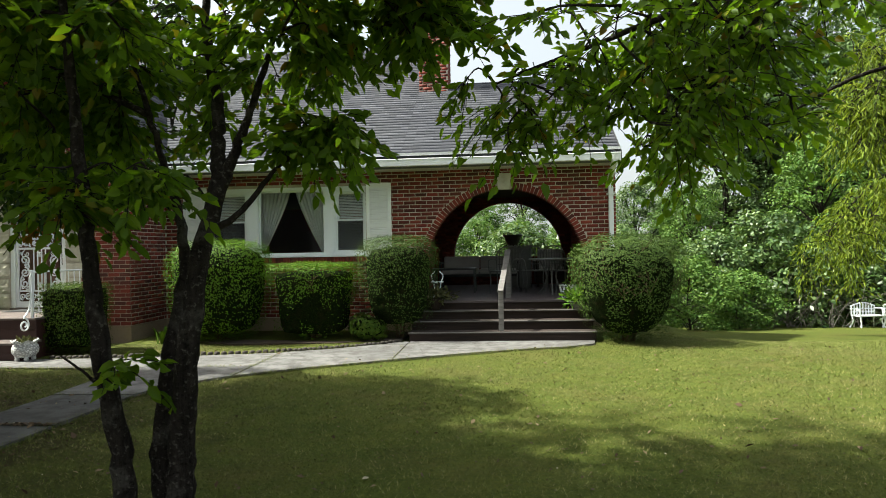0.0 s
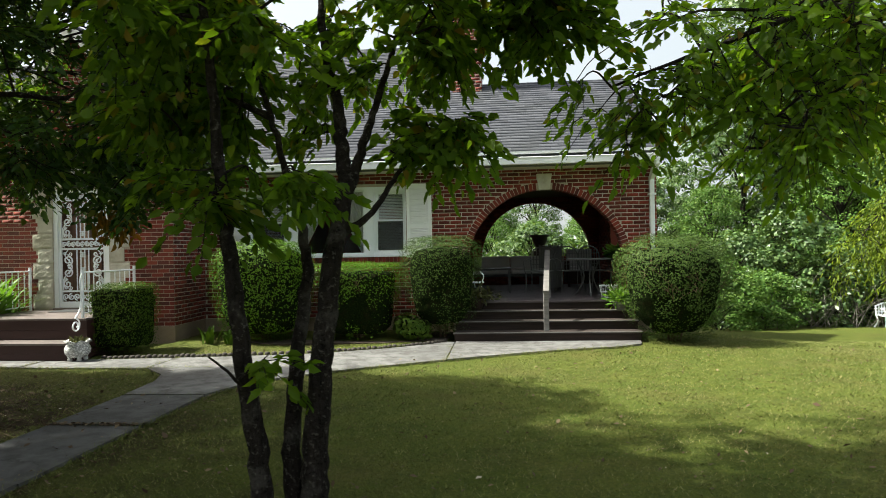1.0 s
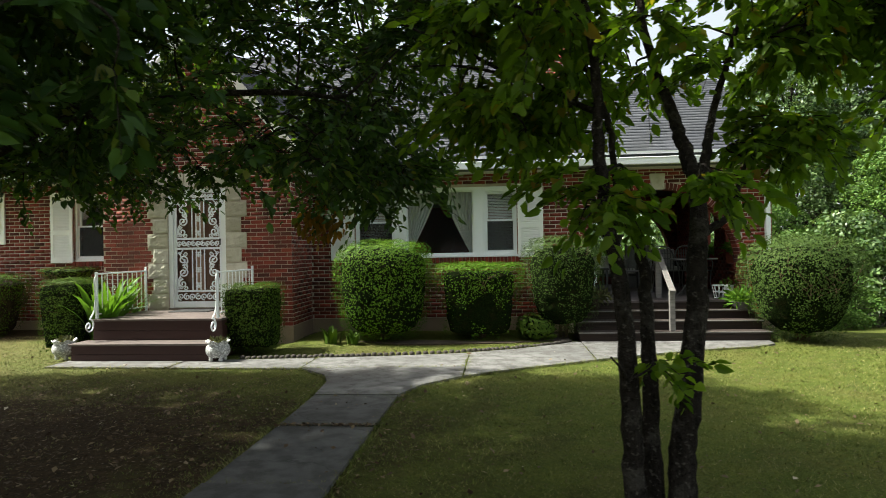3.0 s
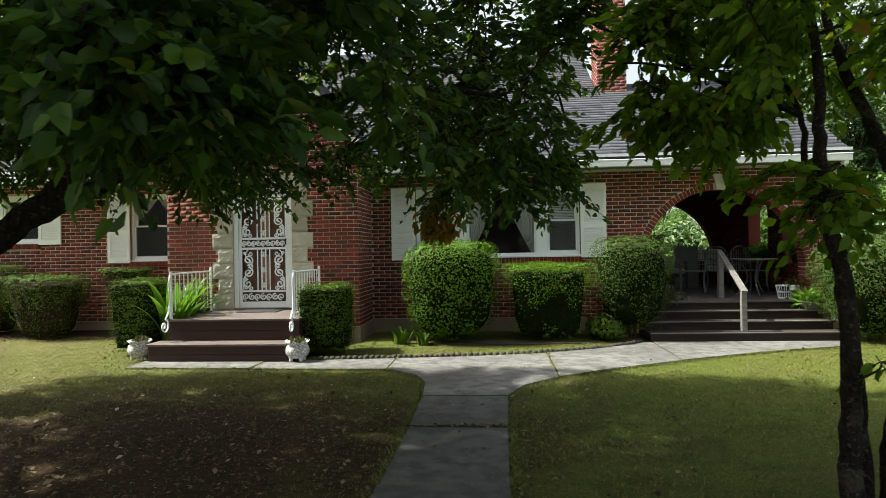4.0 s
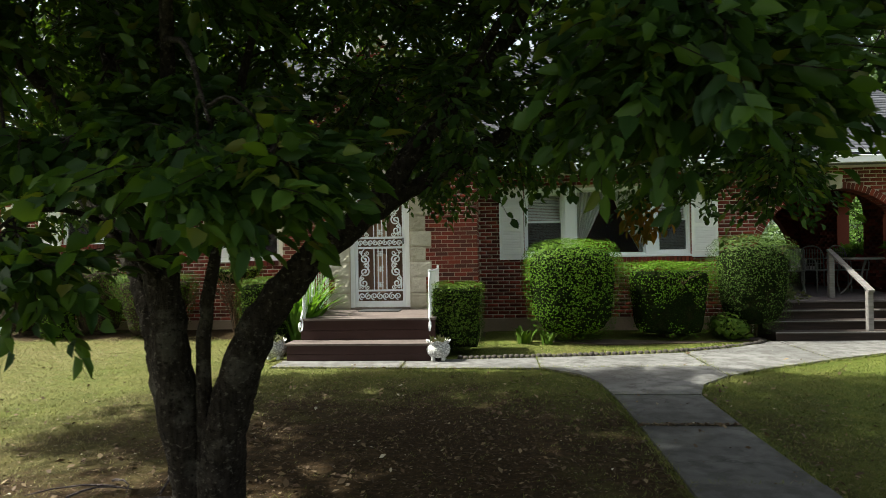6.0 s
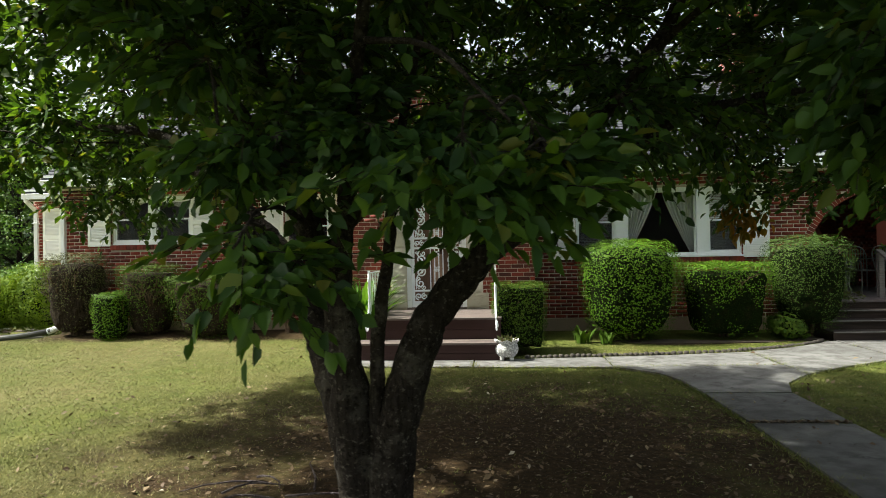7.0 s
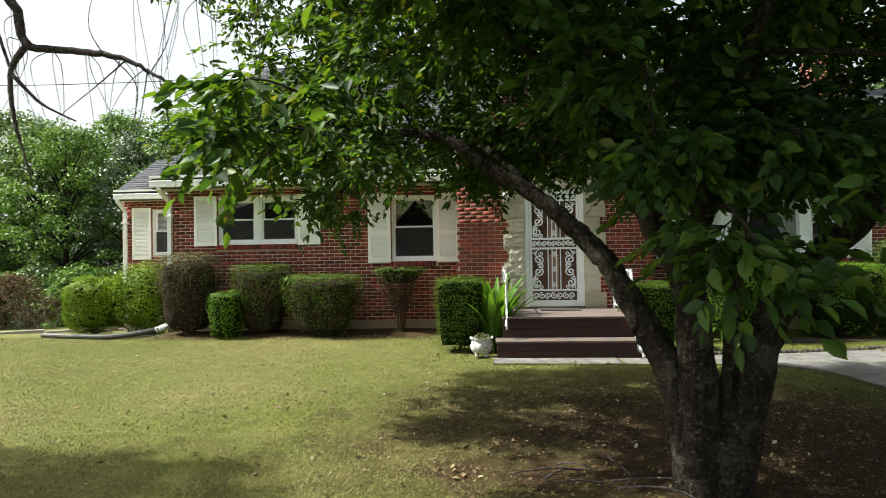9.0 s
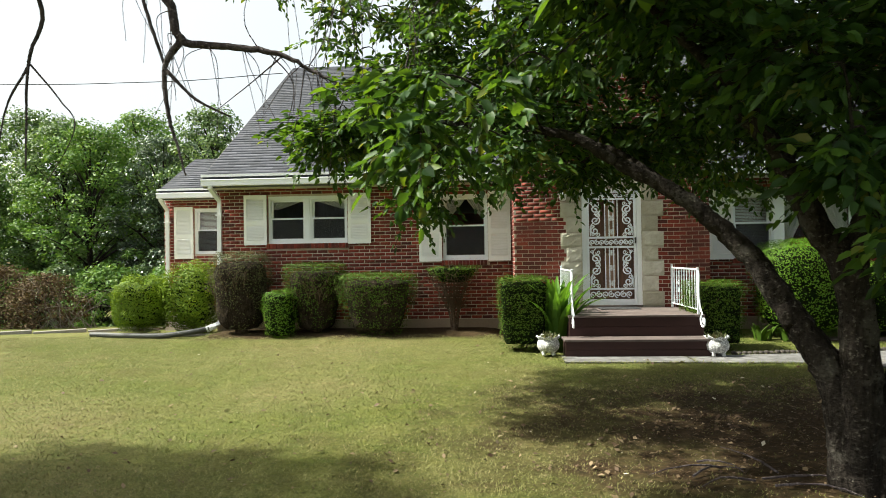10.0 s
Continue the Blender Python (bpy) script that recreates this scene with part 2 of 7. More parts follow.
M_LILY = leaf("strap_leaf", (0.06, 0.14, 0.02), (0.11, 0.22, 0.03), (0.17, 0.29, 0.05), None, 0.4)


def dry(nt, p, n0):
    """Straw-coloured, parched patches, more of them towards the -x end of the lawn."""
    sep = node(nt, "SeparateXYZ", Vector=p)
    mr = node(nt, "MapRange", Value=sep.outputs["X"])
    for k, v in (("From Min", -3.0), ("From Max", -10.5), ("To Min", -0.10), ("To Max", 0.16)):
        mr.inputs[k].default_value = v
    ad = nt.nodes.new("ShaderNodeMath")
    nt.links.new(n0, ad.inputs[0])
    nt.links.new(mr.outputs[0], ad.inputs[1])
    return ramp(nt, ad.outputs[0], (0.47, (0, 0, 0)), (0.78, (0.65,) * 3))


def b_ground(nt, s):
    p = world_pos(nt)
    n0, n1, n2, n3 = noise_at(nt, p, 0.35), noise_at(nt, p, 1.6), noise_at(nt, p, 9), noise_at(nt, p, 70)
    c = ramp(nt, n1, (0.3, (0.048, 0.066, 0.010)), (0.55, (0.080, 0.094, 0.017)), (0.8, (0.125, 0.118, 0.031)))
    c = mix(nt, dry(nt, p, n0), c, (0.175, 0.145, 0.074))
    c = mix(nt, ramp(nt, noise_at(nt, p, 4.5), (0.40, (0, 0, 0)), (0.62, (0.45,) * 3)), c, (0.052, 0.072, 0.011))
    c = mix(nt, ramp(nt, noise_at(nt, p, 26), (0.42, (0, 0, 0)), (0.65, (0.35,) * 3)), c, (0.045, 0.062, 0.012))
    c = mix(nt, ramp(nt, n3, (0.4, (0, 0, 0)), (0.75, (0.45,) * 3)), c, (0.065, 0.08, 0.015))
    c = mix(nt, ramp(nt, noise_at(nt, p, 0.9, 6.0, 0.7), (0.48, (0, 0, 0)), (0.68, (0.42,) * 3)), c, (0.088, 0.068, 0.028))
    tuft = noise_at(nt, p, 34, 6.0, 0.75)
    c = mix(nt, 1.0, c, ramp(nt, tuft, (0.30, (0.58, 0.62, 0.58)), (0.50, (1.08, 1.10, 1.0)), (0.72, (1.6, 1.5, 1.35))), "MULTIPLY")
    # worn, bare earth under the big tree
    d = node(nt, "VectorMath", Vector=p)
    d.operation = "SUBTRACT"
    d.inputs[1].default_value = (-6.7, 4.2, 0)
    sc = nt.nodes.new("ShaderNodeVectorMath")
    sc.operation = "MULTIPLY"
    sc.inputs[1].default_value = (0.25, 0.32, 0)
    nt.links.new(d.outputs[0], sc.inputs[0])
    ln = nt.nodes.new("ShaderNodeVectorMath")
    ln.operation = "LENGTH"
    nt.links.new(sc.outputs[0], ln.inputs[0])
    ad = nt.nodes.new("ShaderNodeMath")
    ad.operation = "MULTIPLY_ADD"
    ad.inputs[1].default_value = 1.3
    nt.links.new(n1, ad.inputs[0])
    nt.links.new(ln.outputs["Value"], ad.inputs[2])
    div = nt.nodes.new("ShaderNodeMath")
    div.operation = "MULTIPLY"
    div.inputs[1].default_value = 0.5
    nt.links.new(ad.outputs[0], div.inputs[0])
    bare = ramp(nt, div.outputs[0], (0.55, (0.95, 0.95, 0.95)), (0.92, (0, 0, 0)))
    earth = ramp(nt, noise_at(nt, p, 16, 7.0, 0.72), (0.32, (0.015, 0.008, 0.0045)), (0.52, (0.036, 0.020, 0.0095)), (0.72, (0.085, 0.052, 0.027)))
    c = mix(nt, bare, c, earth)
    # strip of soil under the shrubs along the wall
    sep = node(nt, "SeparateXYZ", Vector=p)
    my = node(nt, "MapRange", Value=sep.outputs["Y"])
    my.inputs["From Min"].default_value, my.inputs["From Max"].default_value = 9.75, 10.45
    wob = nt.nodes.new("ShaderNodeMath")
    wob.operation = "MULTIPLY_ADD"
    wob.inputs[1].default_value = 0.9
    nt.links.new(n1, wob.inputs[0])
    nt.links.new(my.outputs[0], wob.inputs[2])
    mx = node(nt, "MapRange", Value=sep.outputs["X"])
    mx.inputs["From Min"].default_value, mx.inputs["From Max"].default_value = -9.2, -15.4
    strip = mix(nt, 1.0, ramp(nt, wob.outputs[0], (0.70, (0, 0, 0)), (0.95, (0.92,) * 3)), ramp(nt, mx.outputs[0], (0.0, (0, 0, 0)), (0.08, (1, 1, 1)), (0.93, (1, 1, 1)), (0.99, (0, 0, 0))), "MULTIPLY")
    c = mix(nt, strip, c, earth)
    nt.links.new(c, s.inputs["Base Color"])
    s.inputs["Roughness"].default_value = 1.0
    s.inputs["Specular IOR Level"].default_value = 0.15
    bump(nt, s, tuft, 0.8, 0.03)


M_GROUND = material("mown_lawn", b_ground)
M_SOIL = wood("dark_bed_soil", (0.030, 0.020, 0.014), (0.07, 0.048, 0.034), 1.0, (5, 5, 5))


def b_grass(nt, s):
    p = world_pos(nt)
    c = ramp(nt, island(nt), (0.0, (0.060, 0.080, 0.012)), (0.4, (0.106, 0.130, 0.021)), (0.8, (0.176, 0.186, 0.046)), (1.0, (0.38, 0.33, 0.17)))
    c = mix(nt, ramp(nt, noise_at(nt, p, 1.6), (0.4, (0, 0, 0)), (0.65, (0.5,) * 3)), c, (0.070, 0.098, 0.012))
    c = mix(nt, ramp(nt, noise_at(nt, p, 4.5), (0.40, (0, 0, 0)), (0.62, (0.4,) * 3)), c, (0.062, 0.091, 0.012))
    c = mix(nt, ramp(nt, noise_at(nt, p, 0.9, 6.0, 0.7), (0.48, (0, 0, 0)), (0.68, (0.36,) * 3)), c, (0.120, 0.098, 0.040))
    c = mix(nt, dry(nt, p, noise_at(nt, p, 0.35)), c, (0.22, 0.185, 0.090))
    nt.links.new(c, s.inputs["Base Color"])
    s.inputs["Roughness"].default_value = 0.7
    s.inputs["Specular IOR Level"].default_value = 0.2


M_GRASS = material("grass_blade", b_grass)


def b_litter(nt, s):
    c = ramp(nt, island(nt), (0.0, (0.055, 0.030, 0.014)), (0.6, (0.095, 0.060, 0.030)), (0.97, (0.20, 0.145, 0.080)), (1.0, (0.50, 0.46, 0.36)))
    nt.links.new(c, s.inputs["Base Color"])
    s.inputs["Roughness"].default_value = 0.8


M_LITTER = material("dry_leaf", b_litter)


# ---- mesh helpers ----
def part(name, bm, mat, parent=None, label=""):
    me = bpy.data.meshes.new(name)
    bm.to_mesh(me)
    bm.free()
    me.materials.append(mat)
    ob = new(name, me)
    if parent is not None:
        ob.parent = parent
    return tagged(ob, label)


def empty(name, at=(0, 0, 0), **tags):
    ob = new(name)
    ob.empty_display_size = 0.1
    ob.location = at
    return tagged(ob, **tags)


def box(bm, x0, x1, y0, y1, z0, z1, bevel=0.0):
    m = Matrix.Translation(((x0 + x1) / 2, (y0 + y1) / 2, (z0 + z1) / 2)) @ Matrix.Diagonal((x1 - x0, y1 - y0, z1 - z0, 1))
    r = bmesh.ops.create_cube(bm, size=1, matrix=m)
    if bevel:
        es = list({e for v in r["verts"] for e in v.link_edges})
        bmesh.ops.bevel(bm, geom=es, offset=bevel, segments=2, affect="EDGES", profile=0.5)
    return r["verts"]


def boxes(*specs, bevel=0.0):
    bm = bmesh.new()
    for s in specs:
        box(bm, *s, bevel=bevel)
    return bm


def tube(bm, pts, radii, sides=10, rough=0.0, caps=True):
    """A tube along pts; radii one number or one for each point."""
    pts = [Vector(p) for p in pts]
    if not hasattr(radii, "__len__"):
        radii = [radii] * len(pts)
    rings, ref = [], Vector((0.31, 0.95, 0.07))
    for i, p in enumerate(pts):
        d = (pts[min(i + 1, len(pts) - 1)] - pts[max(i - 1, 0)])
        d = d.normalized() if d.length > 1e-9 else Vector((0, 0, 1))
        u = (ref - d * ref.dot(d))
        u = u.normalized() if u.length > 1e-3 else d.orthogonal().normalized()
        ref = u
        v = d.cross(u)
        ring = []
        for k in range(sides):
            a = 2 * math.pi * k / sides
            q = u * math.cos(a) + v * math.sin(a)
            w = radii[i]
            if rough:
                w *= 1 + rough * noise.noise((p + q * radii[i]) * 9.0)
            ring.append(bm.verts.new(p + q * w))
        rings.append(ring)
    for a, b in zip(rings, rings[1:]):
        for k in range(sides):
            bm.faces.new((a[k], a[(k + 1) % sides], b[(k + 1) % sides], b[k]))
    if caps and sides > 2:
        bm.faces.new(list(reversed(rings[0])))
        bm.faces.new(rings[-1])


def smooth_line(pts, n=6):
    """Catmull-Rom through pts."""
    P = [Vector(p) for p in pts]
    P = [P[0] * 2 - P[1]] + P + [P[-1] * 2 - P[-2]]
    out = []
    for i in range(1, len(P) - 2):
        a, b, c, d = P[i - 1:i + 3]
        for k in range(n):
            t = k / n
            out.append(0.5 * ((2 * b) + (c - a) * t + (2 * a - 5 * b + 4 * c - d) * t * t + (3 * b - a - 3 * c + d) * t ** 3))
    out.append(P[-2])
    return out


def lathe(bm, profile, sides=24, at=(0, 0, 0)):
    """profile: (radius, height) pairs from the foot up."""
    rings = []
    for r, z in profile:
        rings.append([bm.verts.new((at[0] + r * math.cos(2 * math.pi * k / sides), at[1] + r * math.sin(2 * math.pi * k / sides), at[2] + z)) for k in range(sides)])
    for a, b in zip(rings, rings[1:]):
        for k in range(sides):
            bm.faces.new((a[k], a[(k + 1) % sides], b[(k + 1) % sides], b[k]))
    bm.faces.new(list(reversed(rings[0])))
    bm.faces.new(rings[-1])
    for f in bm.faces:
        f.smooth = True


def fast_mesh(name, verts, faces, mat, parent=None, label=""):
    """A mesh from numpy arrays; faces: rows of equal length."""
    verts, faces = np.asarray(verts, dtype=np.float32), np.asarray(faces, dtype=np.int32)
    me = bpy.data.meshes.new(name)
    k = faces.shape[1]
    me.vertices.add(len(verts))
    me.vertices.foreach_set("co", verts.ravel())
    me.loops.add(faces.size)
    me.loops.foreach_set("vertex_index", faces.ravel())
    me.polygons.add(len(faces))
    me.polygons.foreach_set("loop_start", np.arange(0, faces.size, k, dtype=np.int32))
    me.update(calc_edges=True)
    me.validate()
    me.materials.append(mat)
    ob = new(name, me)
    if parent is not None:
        ob.parent = parent
    return tagged(ob, label)


def leaf_cloud(rng, at, along, length, width, curl=0.25):
    """Leaves: an oval, pointed blade folded along its rib and bent down, at each place, pointing along its direction."""
    n = len(at)
    along = along / np.maximum(np.linalg.norm(along, axis=1, keepdims=True), 1e-6)
    r = rng.normal(size=(n, 3)) + np.array([0, 0, 1.2])
    side = np.cross(along, r)
    side /= np.maximum(np.linalg.norm(side, axis=1, keepdims=True), 1e-6)
    up = np.cross(side, along)
    L = (length * rng.uniform(0.6, 1.25, n))[:, None]
    W = (width * rng.uniform(0.7, 1.25, n))[:, None] * 0.5
    c = curl * L * rng.uniform(0.4, 1.5, (n, 1))
    m1, m2 = at + along * L * 0.30, at + along * L * 0.66 - up * c * 0.22
    lift = up * W * 0.35
    v = np.stack([at, m1 + side * W * 0.95 + lift, m2 + side * W * 0.78 + lift, at + along * L - up * c * 0.6, m2 - side * W * 0.78 + lift, m1 - side * W * 0.95 + lift], axis=1)
    base = (np.arange(n) * 6)[:, None]
    f = np.stack([base + [0, 1, 2, 3], base + [0, 3, 4, 5]], axis=1).reshape(-1, 4)
    return v.reshape(-1, 3), f


def card_cloud(rng, at, normal, size, jitter=0.55):
    """Small four-cornered leaves lying about across the given normals."""
    n = len(at)
    nm = normal + rng.normal(size=(n, 3)) * jitter
    nm /= np.maximum(np.linalg.norm(nm, axis=1, keepdims=True), 1e-6)
    r = rng.normal(size=(n, 3))
    u = np.cross(nm, r)
    u /= np.maximum(np.linalg.norm(u, axis=1, keepdims=True), 1e-6)
    w = np.cross(nm, u)
    s = (size * rng.uniform(0.6, 1.35, n))[:, None]
    v = np.stack([at - u * s * 0.5, at + w * s * 0.28 + nm * s * 0.08, at + u * s * 0.5, at - w * s * 0.28 + nm * s * 0.08], axis=1)
    f = (np.arange(n) * 4)[:, None] + np.array([0, 1, 2, 3])
    return v.reshape(-1, 3), f


# ---- ground ----
def step01(a, b, v):
    t = min(1.0, max(0.0, (v - a) / (b - a)))
    return t * t * (3 - 2 * t)


def ground_z(x, y):
    z = 0.012 * noise.noise((x * 0.6, y * 0.6, 0.0))
    z += 0.13 * step01(9.2, 10.6, y) * step01(-15.6, -14.8, x) * step01(-9.3, -9.9, x)
    z += 0.06 * step01(8.9, 10.2, y) * step01(-6.3, -5.9, x) * step01(-1.5, -2.2, x)
    right, left = step01(2.2, 4.5, x), step01(-15.4, -17.5, x)
    back = step01(16.5, 18.5, y)
    z -= 0.097 * max(0.0, min(y, 24.0) - 9.3) * max(right, back)
    z -= 0.075 * max(0.0, min(y, 24.0) - 11.3) * left * (1 - back)
    return z


def make_ground():
    xs = np.unique(np.concatenate([np.linspace(-400, -40, 10), np.linspace(-40, -20, 11), np.linspace(-20, 14, 137), np.linspace(14, 40, 14), np.linspace(40, 400, 10)]))
    ys = np.unique(np.concatenate([np.linspace(-300, -10, 8), np.linspace(-10, 1.5, 12), np.linspace(1.5, 13, 58), np.linspace(13, 40, 37), np.linspace(40, 500, 10)]))
    v = [(x, y, ground_z(x, y)) for y in ys for x in xs]
    nx = len(xs)
    f = [(j * nx + i, j * nx + i + 1, (j + 1) * nx + i + 1, (j + 1) * nx + i) for j in range(len(ys) - 1) for i in range(nx - 1)]
    ob = fast_mesh("ground", v, f, M_GROUND)
    for p in ob.data.polygons:
        p.use_smooth = True
    return tagged(ob, "mown lawn with dry patches and bare earth under the trees", "lawn", kind="structure")


make_ground()


def slab_mesh(outline, z0, z1):
    bm = bmesh.new()
    f = bm.faces.new([bm.verts.new((x, y, z0)) for x, y in outline])
    if f.normal.z < 0:
        f.normal_flip()
    bm.normal_update()
    r = bmesh.ops.extrude_face_region(bm, geom=[f])
    bmesh.ops.translate(bm, verts=[g for g in r["geom"] if isinstance(g, bmesh.types.BMVert)], vec=(0, 0, z1 - z0))
    bmesh.ops.recalc_face_normals(bm, faces=bm.faces[:])
    return bm


pavement = empty("pavement", (0, 0, 0), label="worn grey concrete garden path with cracked joints", category="path", kind="structure")
SLABS = [
    [(-4.68, -9), (-3.82, -9), (-3.82, -1.2), (-4.68, -1.2)],
    [(-4.68, -1.18), (-3.82, -1.18), (-3.82, 1.3), (-4.68, 1.3)],
    [(-4.67, 1.32), (-3.83, 1.32), (-3.83, 3.7), (-4.67, 3.7)],
    [(-4.66, 3.72), (-3.83, 3.72), (-3.82, 5.04), (-4.65, 5.06)],
    [(-4.65, 5.09), (-3.82, 5.07), (-3.80, 6.18), (-4.67, 6.18)],
    [(-4.67, 6.20), (-3.80, 6.20), (-3.62, 6.68), (-3.2, 7.16), (-3.2, 7.75), (-5.3, 7.68), (-4.86, 7.25), (-4.72, 6.85)],
    [(-5.3, 7.70), (-3.2, 7.77), (-3.2, 8.86), (-4.4, 8.60), (-5.3, 8.48)],
    [(-3.18, 7.18), (-2.6, 7.6), (-1.5, 8.24), (-1.5, 9.86), (-1.62, 9.86), (-1.85, 9.62), (-2.5, 9.2), (-3.18, 8.88)],
    [(-1.48, 8.25), (-0.4, 8.8), (0.3, 9.08), (0.95, 9.3), (1.3, 9.55), (1.36, 9.88), (-1.48, 9.88)],
    [(-7.1, 7.72), (-5.32, 7.68), (-5.32, 8.47), (-6.3, 8.36), (-7.1, 8.34)],
    [(-8.85, 7.78), (-7.12, 7.72), (-7.12, 8.34), (-8.85, 8.34)],
]
# first five slabs take the concrete with shade in its colour
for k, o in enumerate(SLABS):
    part("slab", slab_mesh(o, -0.06, 0.022 + 0.004 * (k % 3)), M_CONCRETE_SHADE if k < 5 else M_CONCRETE, pavement)

# kerb of the drive beyond the lawn
_bm = bmesh.new()
for k in range(6):
    a, b = Vector((-22.4 + 0.86 * k, 10.45 + 0.6 * k, 0)), Vector((-22.4 + 0.86 * (k + 1) - 0.02, 10.45 + 0.6 * (k + 1) - 0.014, 0))
    r = bmesh.ops.create_cube(_bm, size=1, matrix=Matrix.Translation((a + b) / 2 + Vector((0, 0, ground_z(a.x, a.y)))) @ Matrix.Rotation(math.atan2(0.6, 0.86), 4, "Z") @ Matrix.Diagonal(((b - a).length, 0.07, 0.09, 1)))
bmesh.ops.bevel(_bm, geom=_bm.edges[:], offset=0.012, segments=1, affect="EDGES")
tagged(part("kerb", _bm, M_KERB), "low pale concrete kerb at the edge of the lawn", "kerb", kind="structure")

# planting bed with a low scalloped border
bed = part("flower_bed", slab_mesh([(-5.6, 10.02), (-4.2, 9.55), (-2.6, 9.62), (-1.65, 9.95), (-1.6, 10.9), (-3, 11.08), (-6.1, 11.08), (-6.12, 10.4)], 0.0, 0.05), M_SOIL)
tagged(bed, "dark bare soil under the clipped shrubs", "soil bed", kind="structure")
border = empty("border", (0, 0, 0), label="low scalloped dark stone edging along the path", category="edging", kind="structure")
_line = smooth_line([(-6.45, 8.42, 0), (-5.4, 8.53, 0), (-4.4, 8.68, 0), (-3.2, 8.97, 0), (-2.4, 9.33, 0), (-1.85, 9.72, 0), (-1.66, 9.95, 0)], 40)
_bm = bmesh.new()
lathe(_bm, [(0.040, -0.05), (0.050, 0.0), (0.050, 0.03), (0.038, 0.052), (0.015, 0.060)], 8)
_stone = bpy.data.meshes.new("edging_stone")
_bm.to_mesh(_stone)
_bm.free()
_stone.materials.append(M_EDGE)
_acc, _last = 0.0, _line[0]
for p in _line:
    _acc += (p - _last).length
    _last = p
    if _acc > 0.066:
        _acc = 0.0
        o = new("edging_stone", _stone)
        o.parent = border
        o.matrix_basis = Matrix.Translation((p.x, p.y, 0.015)) @ Matrix.Rotation(random.uniform(0, 6), 4, "Z") @ Matrix.Diagonal((0.8, 0.8, random.uniform(0.6, 0.9), 1))

# ---- house ----
FRONT, BUMP, FLOOR = 11.09, 9.97, 0.58
COURSE, BL, BH = 0.0677, 0.1935, 0.0568
house = empty("house", (0, 0, 0), label="single-storey red brick house with grey shingle roof and white trim", category="house")


def wall_sheet(name, outer, holes, axis, plane, thick, mat, parent, label=""):
    """A wall with thickness: outline and holes in (along, z); axis 'x' runs along x at y=plane, 'y' along y at x=plane."""
    bm = bmesh.new()
    es = []
    for loop in [outer] + holes:
        vs = [bm.verts.new((a, 0, z)) for a, z in loop]
        es += [bm.edges.new((vs[i], vs[(i + 1) % len(vs)])) for i in range(len(vs))]
    bmesh.ops.triangle_fill(bm, use_beauty=True, use_dissolve=False, edges=es)
    faces = bm.faces[:]
    r = bmesh.ops.extrude_face_region(bm, geom=faces)
    bmesh.ops.translate(bm, verts=[g for g in r["geom"] if isinstance(g, bmesh.types.BMVert)], vec=(0, thick, 0))
    bmesh.ops.recalc_face_normals(bm, faces=bm.faces[:])
    m = Matrix.Translation((0, plane, 0)) if axis == "x" else Matrix.Translation((plane, 0, 0)) @ Matrix(((0, -1, 0, 0), (1, 0, 0, 0), (0, 0, 1, 0), (0, 0, 0, 1)))
    bmesh.ops.transform(bm, matrix=m, verts=bm.verts)
    return part(name, bm, mat, parent, label)


def rect(a0, a1, z0, z1):
    return [(a0, z0), (a1, z0), (a1, z1), (a0, z1)]


def arch_loop(c, r, zc, z0, n=40):
    return [(c + r, z0)] + [(c + r * math.cos(math.pi * k / n), zc + r * math.sin(math.pi * k / n)) for k in range(n + 1)] + [(c - r, z0)]


def brick_rows(a0, a1, z0, z1, rects=(), arches=(), top=None, seed=1):
    """Places of bricks in running bond: (along, length, z), cut round openings. arches: (centre, radius, spring z, foot z)."""
    rng = random.Random(seed)
    out, row, z = [], 0, z0
    while z + BH <= z1 + 0.02:
        lo, hi = a0, a1
        if top:
            lo, hi = top(z + BH)
        free = [(lo, hi)]
        cuts = [(r[0], r[1]) for r in rects if r[2] - 0.012 < z + BH / 2 < r[3] + 0.012]
        for c, r, zc, zf in arches:
            zz = z + BH / 2
            if zz < zf:
                continue
            if zz <= zc:
                cuts.append((c - r, c + r))
            elif zz < zc + r:
                w = math.sqrt(r * r - (zz - zc) ** 2)
                cuts.append((c - w, c + w))
        for c0, c1 in cuts:
            nf = []
            for f0, f1 in free:
                if c1 <= f0 or c0 >= f1:
                    nf.append((f0, f1))
                else:
                    if c0 > f0:
                        nf.append((f0, c0))
                    if c1 < f1:
                        nf.append((c1, f1))
            free = nf
        pitch = BL + 0.0105
        off = (row % 2) * pitch / 2
        k0 = math.floor((a0 - off) / pitch)
        k1 = math.ceil((a1 - off) / pitch)
        for k in range(k0, k1 + 1):
            b0, b1 = off + k * pitch, off + k * pitch + BL
            for f0, f1 in free:
                s0, s1 = max(b0, f0), min(b1, f1)
                if s1 - s0 > 0.03:
                    out.append((s0, s1 - s0, z + rng.uniform(-0.0008, 0.0008)))
        row += 1
        z += COURSE
    return out


